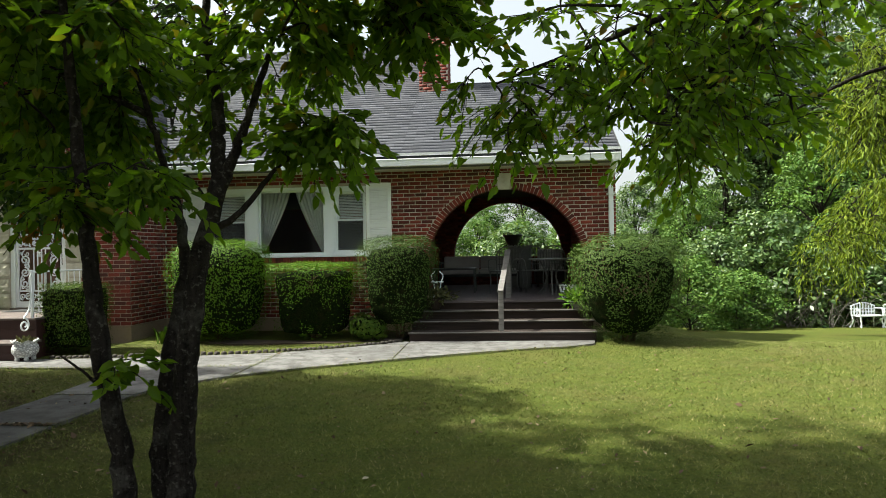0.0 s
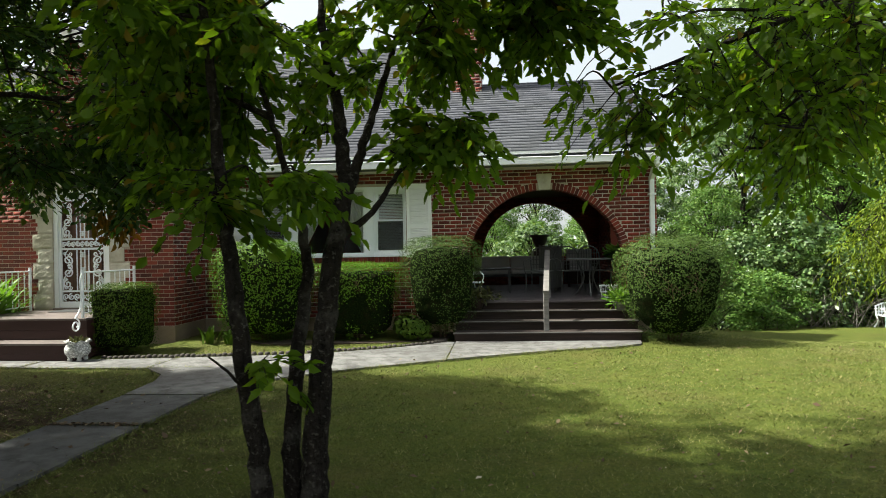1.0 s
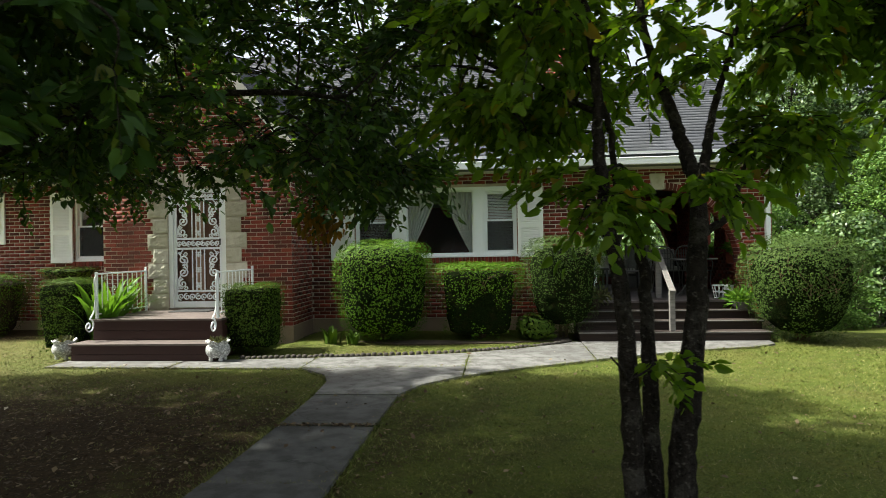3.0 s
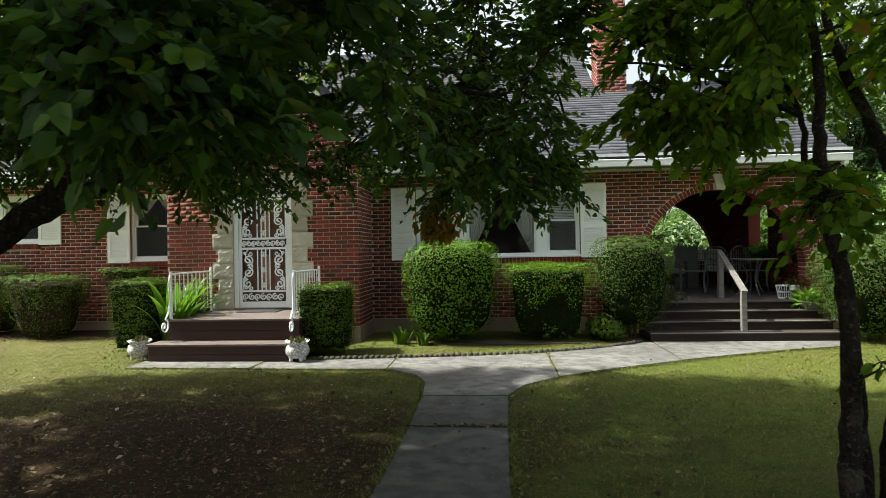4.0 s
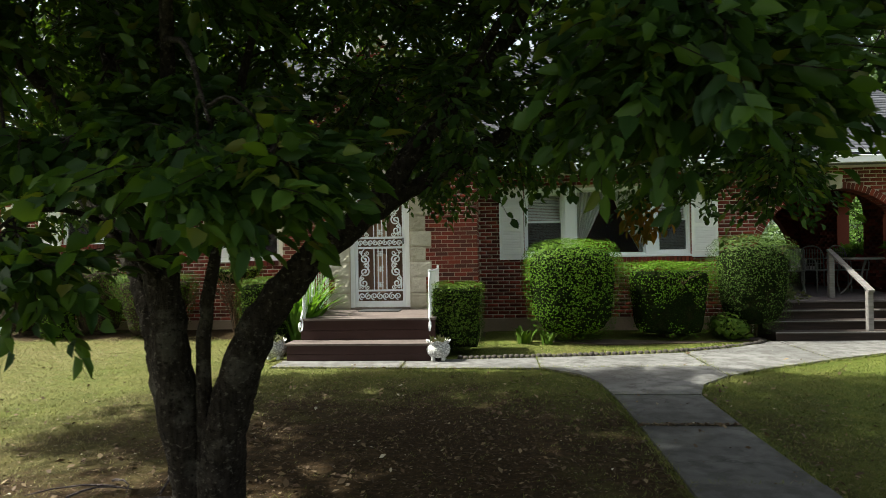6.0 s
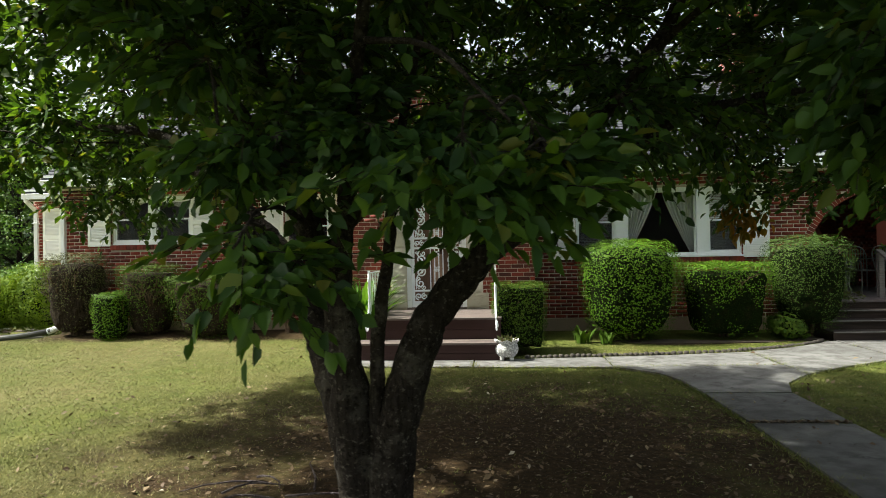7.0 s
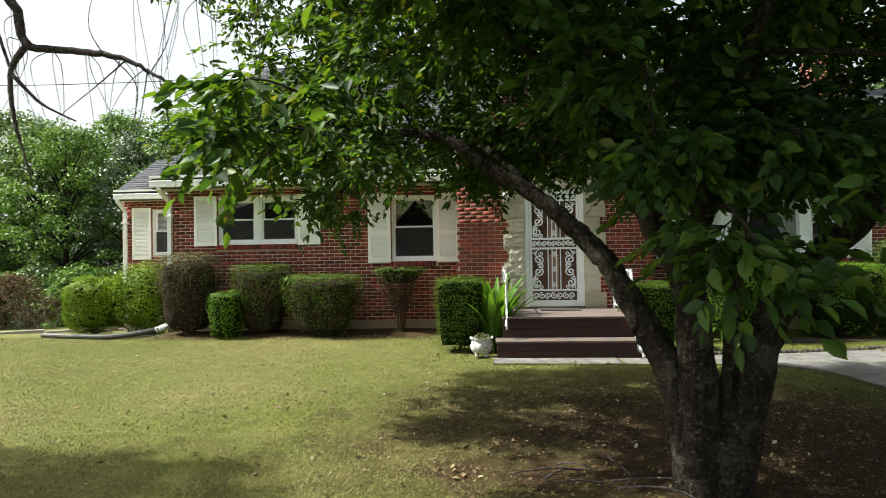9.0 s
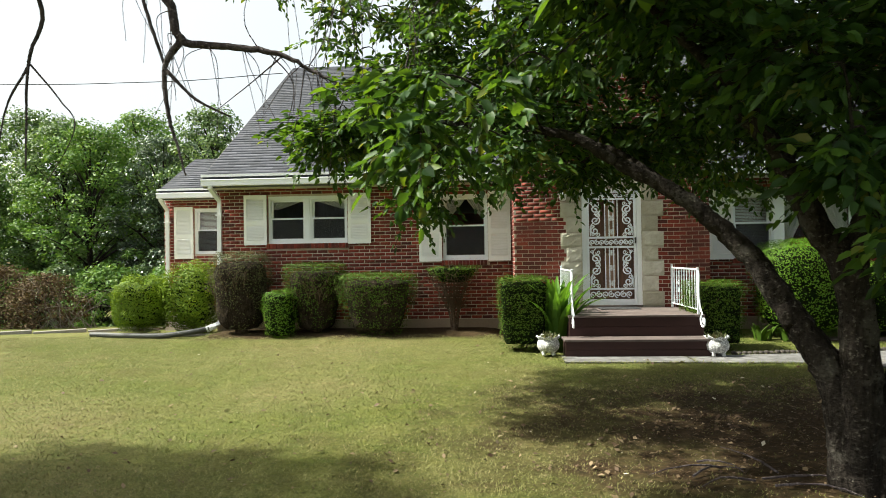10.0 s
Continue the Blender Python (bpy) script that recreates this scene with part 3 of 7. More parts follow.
def bricks_joined(name, places, axis, plane, out, parent):
    """One mesh of many bricks, proud of the mortar by 6 mm. out: -1 or 1, the way the face looks."""
    rng = np.random.default_rng(len(places))
    a = np.array(places)
    n = len(a)
    e = 0.0032 + rng.uniform(-0.0012, 0.0012, n)
    s0, s1, z0, z1 = a[:, 0], a[:, 0] + a[:, 1], a[:, 2], a[:, 2] + BH
    fr, bk = plane + out * e, np.full(n, plane - out * 0.02)
    c = 0.0015
    q = []
    for d, s, z in ((bk, s0, z0), (bk, s1, z0), (bk, s1, z1), (bk, s0, z1), (fr, s0 + c, z0 + c), (fr, s1 - c, z0 + c), (fr, s1 - c, z1 - c), (fr, s0 + c, z1 - c)):
        q.append(np.stack([s, d, z], 1) if axis == "x" else np.stack([d, s, z], 1))
    v = np.stack(q, 1).reshape(-1, 3)
    quads = np.array([[4, 5, 6, 7], [0, 1, 5, 4], [1, 2, 6, 5], [2, 3, 7, 6], [3, 0, 4, 7]])
    f = ((np.arange(n) * 8)[:, None, None] + quads).reshape(-1, 4)
    ob = fast_mesh(name, v, f, M_BRICK, parent)
    return tagged(ob, kind="stuff")


WIN_E, WIN_D, WIN_C = (-5.33, -2.42, 1.37, 2.62), (-14.13, -12.57, 1.78, 2.70), (-10.73, -9.87, 1.41, 2.68)
ARCH = (0.02, 1.37, 1.13)
XL, XR = -15.15, 1.92
EAVE = 2.86
arch_pts = arch_loop(*ARCH, FLOOR)
outer = [(XL, -0.1), (ARCH[0] - ARCH[1], -0.1)] + list(reversed(arch_pts)) + [(ARCH[0] + ARCH[1], -0.1), (XR, -0.1), (XR, 3.0), (XL, 3.0)]
front = wall_sheet("wall", outer, [rect(*WIN_E), rect(*WIN_D), rect(*WIN_C)], "x", FRONT, 0.26, M_MORTAR, house, "front wall of red brick with pale mortar")
RING = 0.11
_sills = [(w[0] - 0.03, w[1] + 0.03, w[2] - 0.10, w[2]) for w in (WIN_E, WIN_D, WIN_C)]
places = brick_rows(XL, XR, 0.30, EAVE, [WIN_E, WIN_D, WIN_C, (-9.42, -6.15, 0, 3.5)] + _sills, [(ARCH[0], ARCH[1] + RING + 0.008, ARCH[2], 0.0)])
bricks_joined("brick_rest", places, "x", FRONT, -1, front)
for _a, _b in ((XL - 0.015, -9.38), (-6.2, -1.6), (1.45, XR + 0.01)):
    part("foundation", boxes((_a, _b, FRONT - 0.02, FRONT + 0.1, -0.1, 0.292)), M_FOUND, front, "smooth tan rendered foundation")
# rowlock sills
for w in (WIN_E, WIN_D, WIN_C):
    bm, x, k = bmesh.new(), w[0] - 0.03, 0
    while x + 0.057 <= w[1] + 0.035:
        box(bm, x, x + 0.057, FRONT - 0.035, FRONT + 0.05, w[2] - 0.098, w[2] - 0.004)
        x += 0.0677
    part("brick_sill", bm, M_BRICK, front, "row of upright bricks under a window")
# ring of bricks round the arch
_bm = boxes((-RING / 2 - 0.006, RING / 2, -0.005, 0.262, -0.0288, 0.0288))
_vous = bpy.data.meshes.new("arch_brick")
_bm.to_mesh(_vous)
_bm.free()
_vous.materials.append(M_BRICK_ONE)
NV = 66
for k in range(NV):
    a = math.pi * (k + 0.5) / NV
    if abs(math.pi / 2 - a) < 0.075:
        continue
    r = ARCH[1] + RING / 2
    o = new("arch_brick", _vous)
    o.parent = front
    o.matrix_basis = Matrix.Translation((ARCH[0] + r * math.cos(a), FRONT, ARCH[2] + r * math.sin(a))) @ Matrix.Rotation(-a, 4, "Y")
for sgn in (-1, 1):
    z = FLOOR + 0.03
    while z < ARCH[2] - 0.01:
        o = new("arch_brick", _vous)
        o.parent = front
        o.matrix_basis = Matrix.Translation((ARCH[0] + sgn * (ARCH[1] + RING / 2), FRONT, z))
        z += COURSE
bm = bmesh.new()
vs = [bm.verts.new(p) for p in ((-0.075, FRONT - 0.04, 2.485), (0.115, FRONT - 0.04, 2.485), (0.155, FRONT - 0.04, 2.765), (-0.115, FRONT - 0.04, 2.765))]
r = bmesh.ops.extrude_face_region(bm, geom=[bm.faces.new(vs)])
bmesh.ops.translate(bm, verts=[g for g in r["geom"] if isinstance(g, bmesh.types.BMVert)], vec=(0, 0.14, 0))
bmesh.ops.recalc_face_normals(bm, faces=bm.faces[:])
bmesh.ops.bevel(bm, geom=bm.edges[:], offset=0.008, segments=1, affect="EDGES")
part("keystone", bm, M_STONE, front, "pale stone keystone over the porch arch")

# the other walls of the main block, wing and extension
DEPTH = 22.2
wall_sheet("wall", [(FRONT + 0.26, -0.1), (DEPTH - 0.3, -0.1), (DEPTH - 0.3, 3.0), (16.5, 6.7), (FRONT + 0.26, 3.2)], [], "y", XL + 0.25, 0.25, M_MORTAR, house, "gable wall")
wall_sheet("wall", [(FRONT + 0.26, -0.1), (DEPTH - 0.3, -0.1), (DEPTH - 0.3, 3.0), (16.5, 6.7), (FRONT + 0.26, 3.2)], [], "y", -1.72, 0.2, M_BRICK, house, "gable wall of brick beside the porch")
part("wall", boxes((XL, -1.72, DEPTH - 0.3, DEPTH - 0.05, -0.1, 3.0)), M_BRICK, house)
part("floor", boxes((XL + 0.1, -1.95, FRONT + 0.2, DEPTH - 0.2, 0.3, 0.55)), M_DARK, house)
SIDE_X = 1.67
back_wall = wall_sheet("wall", rect(-1.72, XR, -0.6, 2.95), [arch_loop(0.12, 1.355, 1.26, 1.24)], "x", 15.95, 0.25, M_BRICK, house, "rear porch wall with an arch")
side_wall = wall_sheet("wall", [(FRONT + 0.26, -0.6), (15.95, -0.6), (15.95, 3.2), (13.75, 4.9), (FRONT + 0.26, 3.2)], [arch_loop(12.25, 0.34, 1.95, 1.15, 16), arch_loop(13.75, 0.5, 2.1, 1.15, 20)], "y", XR, 0.25, M_BRICK, house, "brick porch side wall with arched openings")
bricks_joined("brick_rest", brick_rows(FRONT + 0.26, 15.9, 0.6, 2.74, [], [(12.25, 0.34, 1.95, 1.15), (13.75, 0.5, 2.1, 1.15)]), "y", SIDE_X, -1, side_wall)
bricks_joined("brick_rest", brick_rows(FRONT, 16.1, 0.0, 2.9, [], [(12.25, 0.34, 1.95, 1.15), (13.75, 0.5, 2.1, 1.15)]), "y", XR, 1, side_wall)
bricks_joined("brick_rest", brick_rows(-1.7, SIDE_X, 0.6, 2.74, [], [(0.12, 1.36, 1.26, 1.24)]), "x", 15.95, -1, back_wall)
# ceiling in the near-black step colour, which stands for the porch's shade
part("ceiling", boxes((-1.70, 1.66, FRONT + 0.27, 15.94, 2.74, 2.80)), M_STEPWOOD, house, "porch ceiling coloured dark for the shade under the roof")
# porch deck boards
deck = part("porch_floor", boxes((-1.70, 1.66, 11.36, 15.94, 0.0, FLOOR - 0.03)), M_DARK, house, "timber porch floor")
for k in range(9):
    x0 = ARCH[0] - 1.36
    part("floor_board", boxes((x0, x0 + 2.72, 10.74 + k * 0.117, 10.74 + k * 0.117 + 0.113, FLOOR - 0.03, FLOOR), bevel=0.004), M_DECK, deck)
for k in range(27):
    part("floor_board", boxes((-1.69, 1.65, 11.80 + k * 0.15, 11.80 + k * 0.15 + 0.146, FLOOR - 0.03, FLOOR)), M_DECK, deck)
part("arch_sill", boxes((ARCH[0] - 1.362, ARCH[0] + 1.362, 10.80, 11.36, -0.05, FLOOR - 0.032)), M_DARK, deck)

# entrance bay
BX0, BX1, BE, BA = -9.42, -6.15, 3.35, 5.3
DOOR = (-8.27, -7.27, 0.60, 2.60)
bay = wall_sheet("wall", [(BX0, -0.1), (BX1, -0.1), (BX1, BE), ((BX0 + BX1) / 2, BA), (BX0, BE)], [rect(*DOOR)], "x", BUMP, 0.25, M_MORTAR, house, "front wall of the gabled entrance bay")
part("wall", boxes((BX1 - 0.25, BX1, BUMP + 0.25, FRONT - 0.002, -0.1, BE)), M_MORTAR, bay)
part("wall", boxes((BX0, BX0 + 0.25, BUMP + 0.25, FRONT - 0.002, -0.1, BE)), M_MORTAR, bay)
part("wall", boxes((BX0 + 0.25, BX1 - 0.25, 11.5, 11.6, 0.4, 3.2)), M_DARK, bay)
bricks_joined("brick_rest", brick_rows(BUMP + 0.006, FRONT - 0.01, 0.30, BE, seed=3), "y", BX1, 1, bay)
bricks_joined("brick_rest", brick_rows(BUMP + 0.006, FRONT - 0.01, 0.30, BE, seed=4), "y", BX0, -1, bay)
part("foundation", boxes((BX0 - 0.015, BX1 + 0.015, BUMP - 0.015, FRONT - 0.03, -0.1, 0.292)), M_FOUND, bay, "smooth tan rendered foundation")


def bay_top(z):
    if z <= BE:
        return BX0, BX1
    f = (z - BE) / (BA - BE)
    h = (BX1 - BX0) / 2
    return BX0 + h * f, BX1 - h * f


def stone_face(bm, x0, x1, y0, y1, z0, z1, seed):
    """A block with a hewn, uneven front that bulges from a drafted edge."""
    nx, nz = 9, 7
    g = []
    for j in range(nz + 1):
        row = []
        for i in range(nx + 1):
            u, v = i / nx, j / nz
            e = min(u, 1 - u, v, 1 - v)
            b = min(1.0, e * 22) * (0.005 + 0.006 * noise.noise((u * 3.7 + seed * 3.1, v * 3.7, seed)) + 0.006 * noise.noise((u * 9 + seed, v * 9, 2.0)))
            row.append(bm.verts.new((x0 + (x1 - x0) * u, y0 - b, z0 + (z1 - z0) * v)))
        g.append(row)
    for a, b in zip(g, g[1:]):
        for i in range(nx):
            bm.faces.new((a[i], a[i + 1], b[i + 1], b[i]))
    r = bmesh.ops.extrude_edge_only(bm, edges=[e for e in bm.edges if e.is_boundary])
    for v in r["geom"]:
        if isinstance(v, bmesh.types.BMVert):
            v.co.y = y1


QUOIN_H = 0.253
quoins = []
for k in range(8):
    w = 0.365 if k % 2 == 0 else 0.27
    quoins.append((DOOR[0] - w, DOOR[0], DOOR[2] + k * QUOIN_H, DOOR[2] + (k + 1) * QUOIN_H))
    quoins.append((DOOR[1], DOOR[1] + w, DOOR[2] + k * QUOIN_H, DOOR[2] + (k + 1) * QUOIN_H))
LINTEL = (DOOR[0] - 0.30, DOOR[1] + 0.30, 2.624, 2.88)
bay_places = brick_rows(BX0, BX1, 0.30, BA, [DOOR, LINTEL, (DOOR[0] - 0.27, DOOR[1] + 0.27, 0.25, 0.62)] + quoins, top=bay_top, seed=5)
near = [p for p in bay_places if p[2] < 2.0]
single, rest = near[:290], near[290:] + [p for p in bay_places if p[2] >= 2.0]
bricks_joined("brick_rest", rest, "x", BUMP, -1, bay)
for k, q in enumerate(quoins + [(LINTEL[0], -7.98, LINTEL[2], LINTEL[3]), (-7.97, -7.57, LINTEL[2], LINTEL[3] + 0.1), (-7.56, LINTEL[1], LINTEL[2], LINTEL[3])]):
    bm = bmesh.new()
    stone_face(bm, q[0] + 0.005, q[1] - 0.005, BUMP - 0.014, BUMP + 0.05, q[2] + 0.006, q[3] - 0.006, k)
    part("stone_block", bm, M_STONE, bay)


# roofs
def roof_slope(name, e0, e1, r1, r0, parent, thick=0.10, expo=0.128):
    """A slope from eave corners e0, e1 up to ridge corners r1, r0: a deck with lapped shingles on it."""
    e0, e1, r1, r0 = (Vector(v) for v in (e0, e1, r1, r0))
    n = (e1 - e0).cross(r0 - e0).normalized()
    if n.z < 0:
        n = -n
    bm = bmesh.new()
    top = [bm.verts.new(v) for v in (e0, e1, r1, r0)]
    f = bm.faces.new(top)
    r = bmesh.ops.extrude_face_region(bm, geom=[f])
    bmesh.ops.translate(bm, verts=[g for g in r["geom"] if isinstance(g, bmesh.types.BMVert)], vec=-n * thick)
    bmesh.ops.recalc_face_normals(bm, faces=bm.faces[:])
    deck_ob = part(name, bm, M_SHINGLE, parent, "grey asphalt shingle roof slope")
    run = (r0 - e0).length
    rows = math.ceil(run / expo)
    rng = random.Random(rows)
    V, F = [], []
    for j in range(rows):
        f0, f1 = j * expo / run, min(1.0, (j + 1.12) * expo / run)
        a0, b0 = e0.lerp(r0, f0), e1.lerp(r1, f0)
        a1, b1 = e0.lerp(r0, f1), e1.lerp(r1, f1)
        L = (b0 - a0).length
        cnt = max(1, int(L / 0.31))
        off = (j % 2) * 0.5 + rng.uniform(-0.06, 0.06)
        cuts = sorted({0.0, 1.0} | {(k + off) / cnt for k in range(cnt + 1) if 0.01 < (k + off) / cnt < 0.99})
        for c0, c1 in zip(cuts, cuts[1:]):
            h = 0.011 + rng.uniform(0, 0.004)
            g = 0.0018 / L * 1.5
            p = [a0.lerp(b0, c0 + g) + n * 0.001, a0.lerp(b0, c1 - g) + n * 0.001, a0.lerp(b0, c0 + g) + n * h, a0.lerp(b0, c1 - g) + n * h, a1.lerp(b1, c1 - g) + n * 0.002, a1.lerp(b1, c0 + g) + n * 0.002]
            b = len(V)
            V += [tuple(q) for q in p]
            F += [(b, b + 1, b + 3, b + 2), (b + 2, b + 3, b + 4, b + 5)]
    tagged(fast_mesh("shingles", V, F, M_SHINGLE, deck_ob), kind="stuff")
    return deck_ob


roof = empty("roof", (0, 0, 0))
roof.parent = house
RX0, RX1 = -15.24, 1.93
EY, EZ, SL = 10.66, 3.055, 0.649


def slope_z(y):
    return EZ + SL * (y - EY)


roof_slope("roof_slope", (RX0, EY, EZ), (-1.72, EY, EZ), (-1.72, 16.5, slope_z(16.5)), (RX0, 16.5, slope_z(16.5)), roof)
roof_slope("roof_slope", (-1.72, EY, EZ), (RX1, EY, EZ), (RX1, 13.75, slope_z(13.75)), (-1.72, 13.75, slope_z(13.75)), roof)
roof_slope("roof_slope", (RX0, 22.6, slope_z(10.4)), (-1.72, 22.6, slope_z(10.4)), (-1.72, 16.5, slope_z(16.5)), (RX0, 16.5, slope_z(16.5)), roof)
roof_slope("roof_slope", (-1.72, 16.84, EZ), (RX1, 16.84, EZ), (RX1, 13.75, slope_z(13.75)), (-1.72, 13.75, slope_z(13.75)), roof)
# bay roof
_c = (BX0 + BX1) / 2
_g = (BA - BE) / ((BX1 - BX0) / 2)
for sgn in (-1, 1):
    ex = _c + sgn * ((BX1 - BX0) / 2 + 0.16)
    ez = BA - _g * ((BX1 - BX0) / 2 + 0.16) + 0.06
    roof_slope("roof_slope", (ex, BUMP - 0.14, ez), (ex, 15.0, ez), (_c, 15.0, BA + 0.06), (_c, BUMP - 0.14, BA + 0.06), roof)
    bm = bmesh.new()
    box(bm, -0.02, 0.02, 0, 0.03, 0, 1)
    d = Vector((_c - ex, 0, BA - ez + 0.06))
    bmesh.ops.transform(bm, verts=bm.verts, matrix=Matrix.Translation((ex, BUMP - 0.17, ez - 0.10)) @ Matrix.Rotation(math.atan2(d.x, d.z), 4, "Y") @ Matrix.Diagonal((3.5, 1, d.length, 1)))
    part("rake_board", bm, M_TRIM, roof)
# extension on the left
EXY = 13.1
ext = wall_sheet("wall", rect(-17.27, XL + 0.02, -0.5, 2.95), [rect(-16.56, -15.92, 1.62, 2.66)], "x", EXY, 0.22, M_MORTAR, house, "brick wall of the low side extension")
bricks_joined("brick_rest", brick_rows(-17.27, XL, 0.3, 2.9, [(-16.56, -15.92, 1.62, 2.66)]), "x", EXY, -1, ext)
part("wall", boxes((-17.27, -17.05, EXY + 0.22, 16.4, -0.5, 2.95)), M_BRICK, ext)
part("wall", boxes((-17.05, XL, 16.2, 16.4, -0.5, 2.95)), M_BRICK, ext)
roof_slope("roof_slope", (-17.23, 12.76, 3.05), (XL - 0.28, 12.76, 3.05), (XL - 0.28, 14.62, 4.04), (-17.23, 14.62, 4.04), roof)
roof_slope("roof_slope", (-17.23, 16.5, 3.05), (XL - 0.28, 16.5, 3.05), (XL - 0.28, 14.62, 4.04), (-17.23, 14.62, 4.04), roof)
part("gable_wall", slab_mesh([(0, 0), (1, 0), (0.5, 0.5)], 0, 0.1), M_BRICK, ext).matrix_basis = Matrix(((0, 0, 1, -17.25), (3.2, 0, 0, 13.05), (0, 2.0, 0, 2.95), (0, 0, 0, 1)))


# dark colour puts the shade behind the gutter into the fascia; rakes share it
M_FASCIA = painted("fascia_shade_dark", (0.10, 0.10, 0.095), 0.7, 0.3, 3.0)


def gutter(x0, x1, y, z, parent):
    """White box gutter with rolled lip, fascia, soffit, and a bright drip edge under the shingles."""
    g = empty("gutter")
    g.parent = parent
    bm = boxes((x0, x1, y - 0.115, y - 0.108, z - 0.175, z - 0.072), (x0, x1, y - 0.115, y - 0.005, z - 0.182, z - 0.176), (x0, x1, y - 0.012, y - 0.005, z - 0.155, z - 0.06), (x0, x0 + 0.006, y - 0.115, y, z - 0.16, z - 0.06), (x1 - 0.006, x1, y - 0.115, y, z - 0.16, z - 0.06))
    part("trough", bm, M_WHITE, g)
    bm = bmesh.new()
    tube(bm, [(x0, y - 0.117, z - 0.074), (x1, y - 0.117, z - 0.074)], 0.011, 8)
    part("lip", bm, M_WHITE, g)
    part("drip_edge", boxes((x0, x1, y - 0.105, y - 0.098, z - 0.016, z + 0.026), (x0, x1, y - 0.105, y + 0.03, z + 0.0265, z + 0.030)), M_WHITE, g)
    part("fascia", boxes((x0, x1, y - 0.003, y + 0.022, z - 0.215, z - 0.03)), M_FASCIA, g, "fascia board coloured dark for the shade behind the gutter")
    return g


gutter(RX0, RX1, EY + 0.03, EZ + 0.005, roof)
part("soffit", boxes((RX0, BX0 - 0.1, EY + 0.055, FRONT - 0.004, 2.845, 2.86), (BX1 + 0.1, RX1, EY + 0.055, FRONT - 0.004, 2.845, 2.86)), M_TRIM, roof, "cream painted soffit")
gutter(-17.23, XL - 0.32, 12.79, 3.055, roof)
part("soffit", boxes((-17.23, XL, 12.815, EXY - 0.004, 2.85, 2.865)), M_TRIM, roof)
for x, sg in ((RX0, -1), (RX1, 1)):
    bm = bmesh.new()
    top = 16.5 if sg < 0 else 13.75
    n = 1
    vs = [bm.verts.new(p) for p in ((x, EY, EZ - 0.17), (x, top, slope_z(top) - 0.17), (x, top, slope_z(top) - 0.02), (x, EY, EZ - 0.02))]
    r = bmesh.ops.extrude_face_region(bm, geom=[bm.faces.new(vs)])
    bmesh.ops.translate(bm, verts=[g for g in r["geom"] if isinstance(g, bmesh.types.BMVert)], vec=(sg * 0.03, 0, 0))
    bmesh.ops.recalc_face_normals(bm, faces=bm.faces[:])
    part("rake_board", bm, M_FASCIA, roof)

# chimney
CX0, CX1 = -1.71, -1.10
chim = part("chimney", boxes((CX0, CX1, 13.35, 14.1, 3.9, 7.6)), M_MORTAR, roof, "red brick chimney")
for ax, plane, out, a0, a1 in (("x", 13.35, -1, CX0, CX1), ("y", CX0, -1, 13.35, 14.1), ("y", CX1, 1, 13.35, 14.1)):
    bricks_joined("brick_rest", brick_rows(a0, a1, 3.9, 7.55), ax, plane, out, chim)
part("chimney_cap", boxes((CX0 - 0.05, CX1 + 0.05, 13.30, 14.15, 7.6, 7.7), bevel=0.01), M_CONCRETE, roof)


def downspout(x, y_gut, y_wall, z_top, z_foot, foot, parent):
    d = empty("downspout")
    d.parent = parent
    bm = bmesh.new()
    pts = [(x, y_gut - 0.05, z_top), (x, y_gut - 0.05, z_top - 0.09), (x, y_wall - 0.06, z_top - 0.30), (x, y_wall - 0.055, z_top - 0.42), (x, y_wall - 0.055, z_foot + 0.16)]
    if foot:
        pts += [(x + foot * 0.03, y_wall - 0.09, z_foot + 0.08), (x + foot * 0.14, y_wall - 0.2, z_foot + 0.04)]
    tube(bm, pts, 0.052, 4)
    part("pipe", bm, M_WHITE, d)
    for z in (z_top - 0.6, 1.1):
        part("strap", boxes((x - 0.062, x + 0.062, y_wall - 0.115, y_wall - 0.004, z, z + 0.03)), M_WHITE, d)
    return d


tagged(downspout(1.83, EY, FRONT, 2.94, 0.05, 0, house), "white painted downspout")
tagged(downspout(-15.08, EY, FRONT, 2.94, 0.16, -1, house), "white painted downspout")
tagged(downspout(-17.17, 12.78, EXY, 2.94, 0.0, 0, house), "white painted downspout")


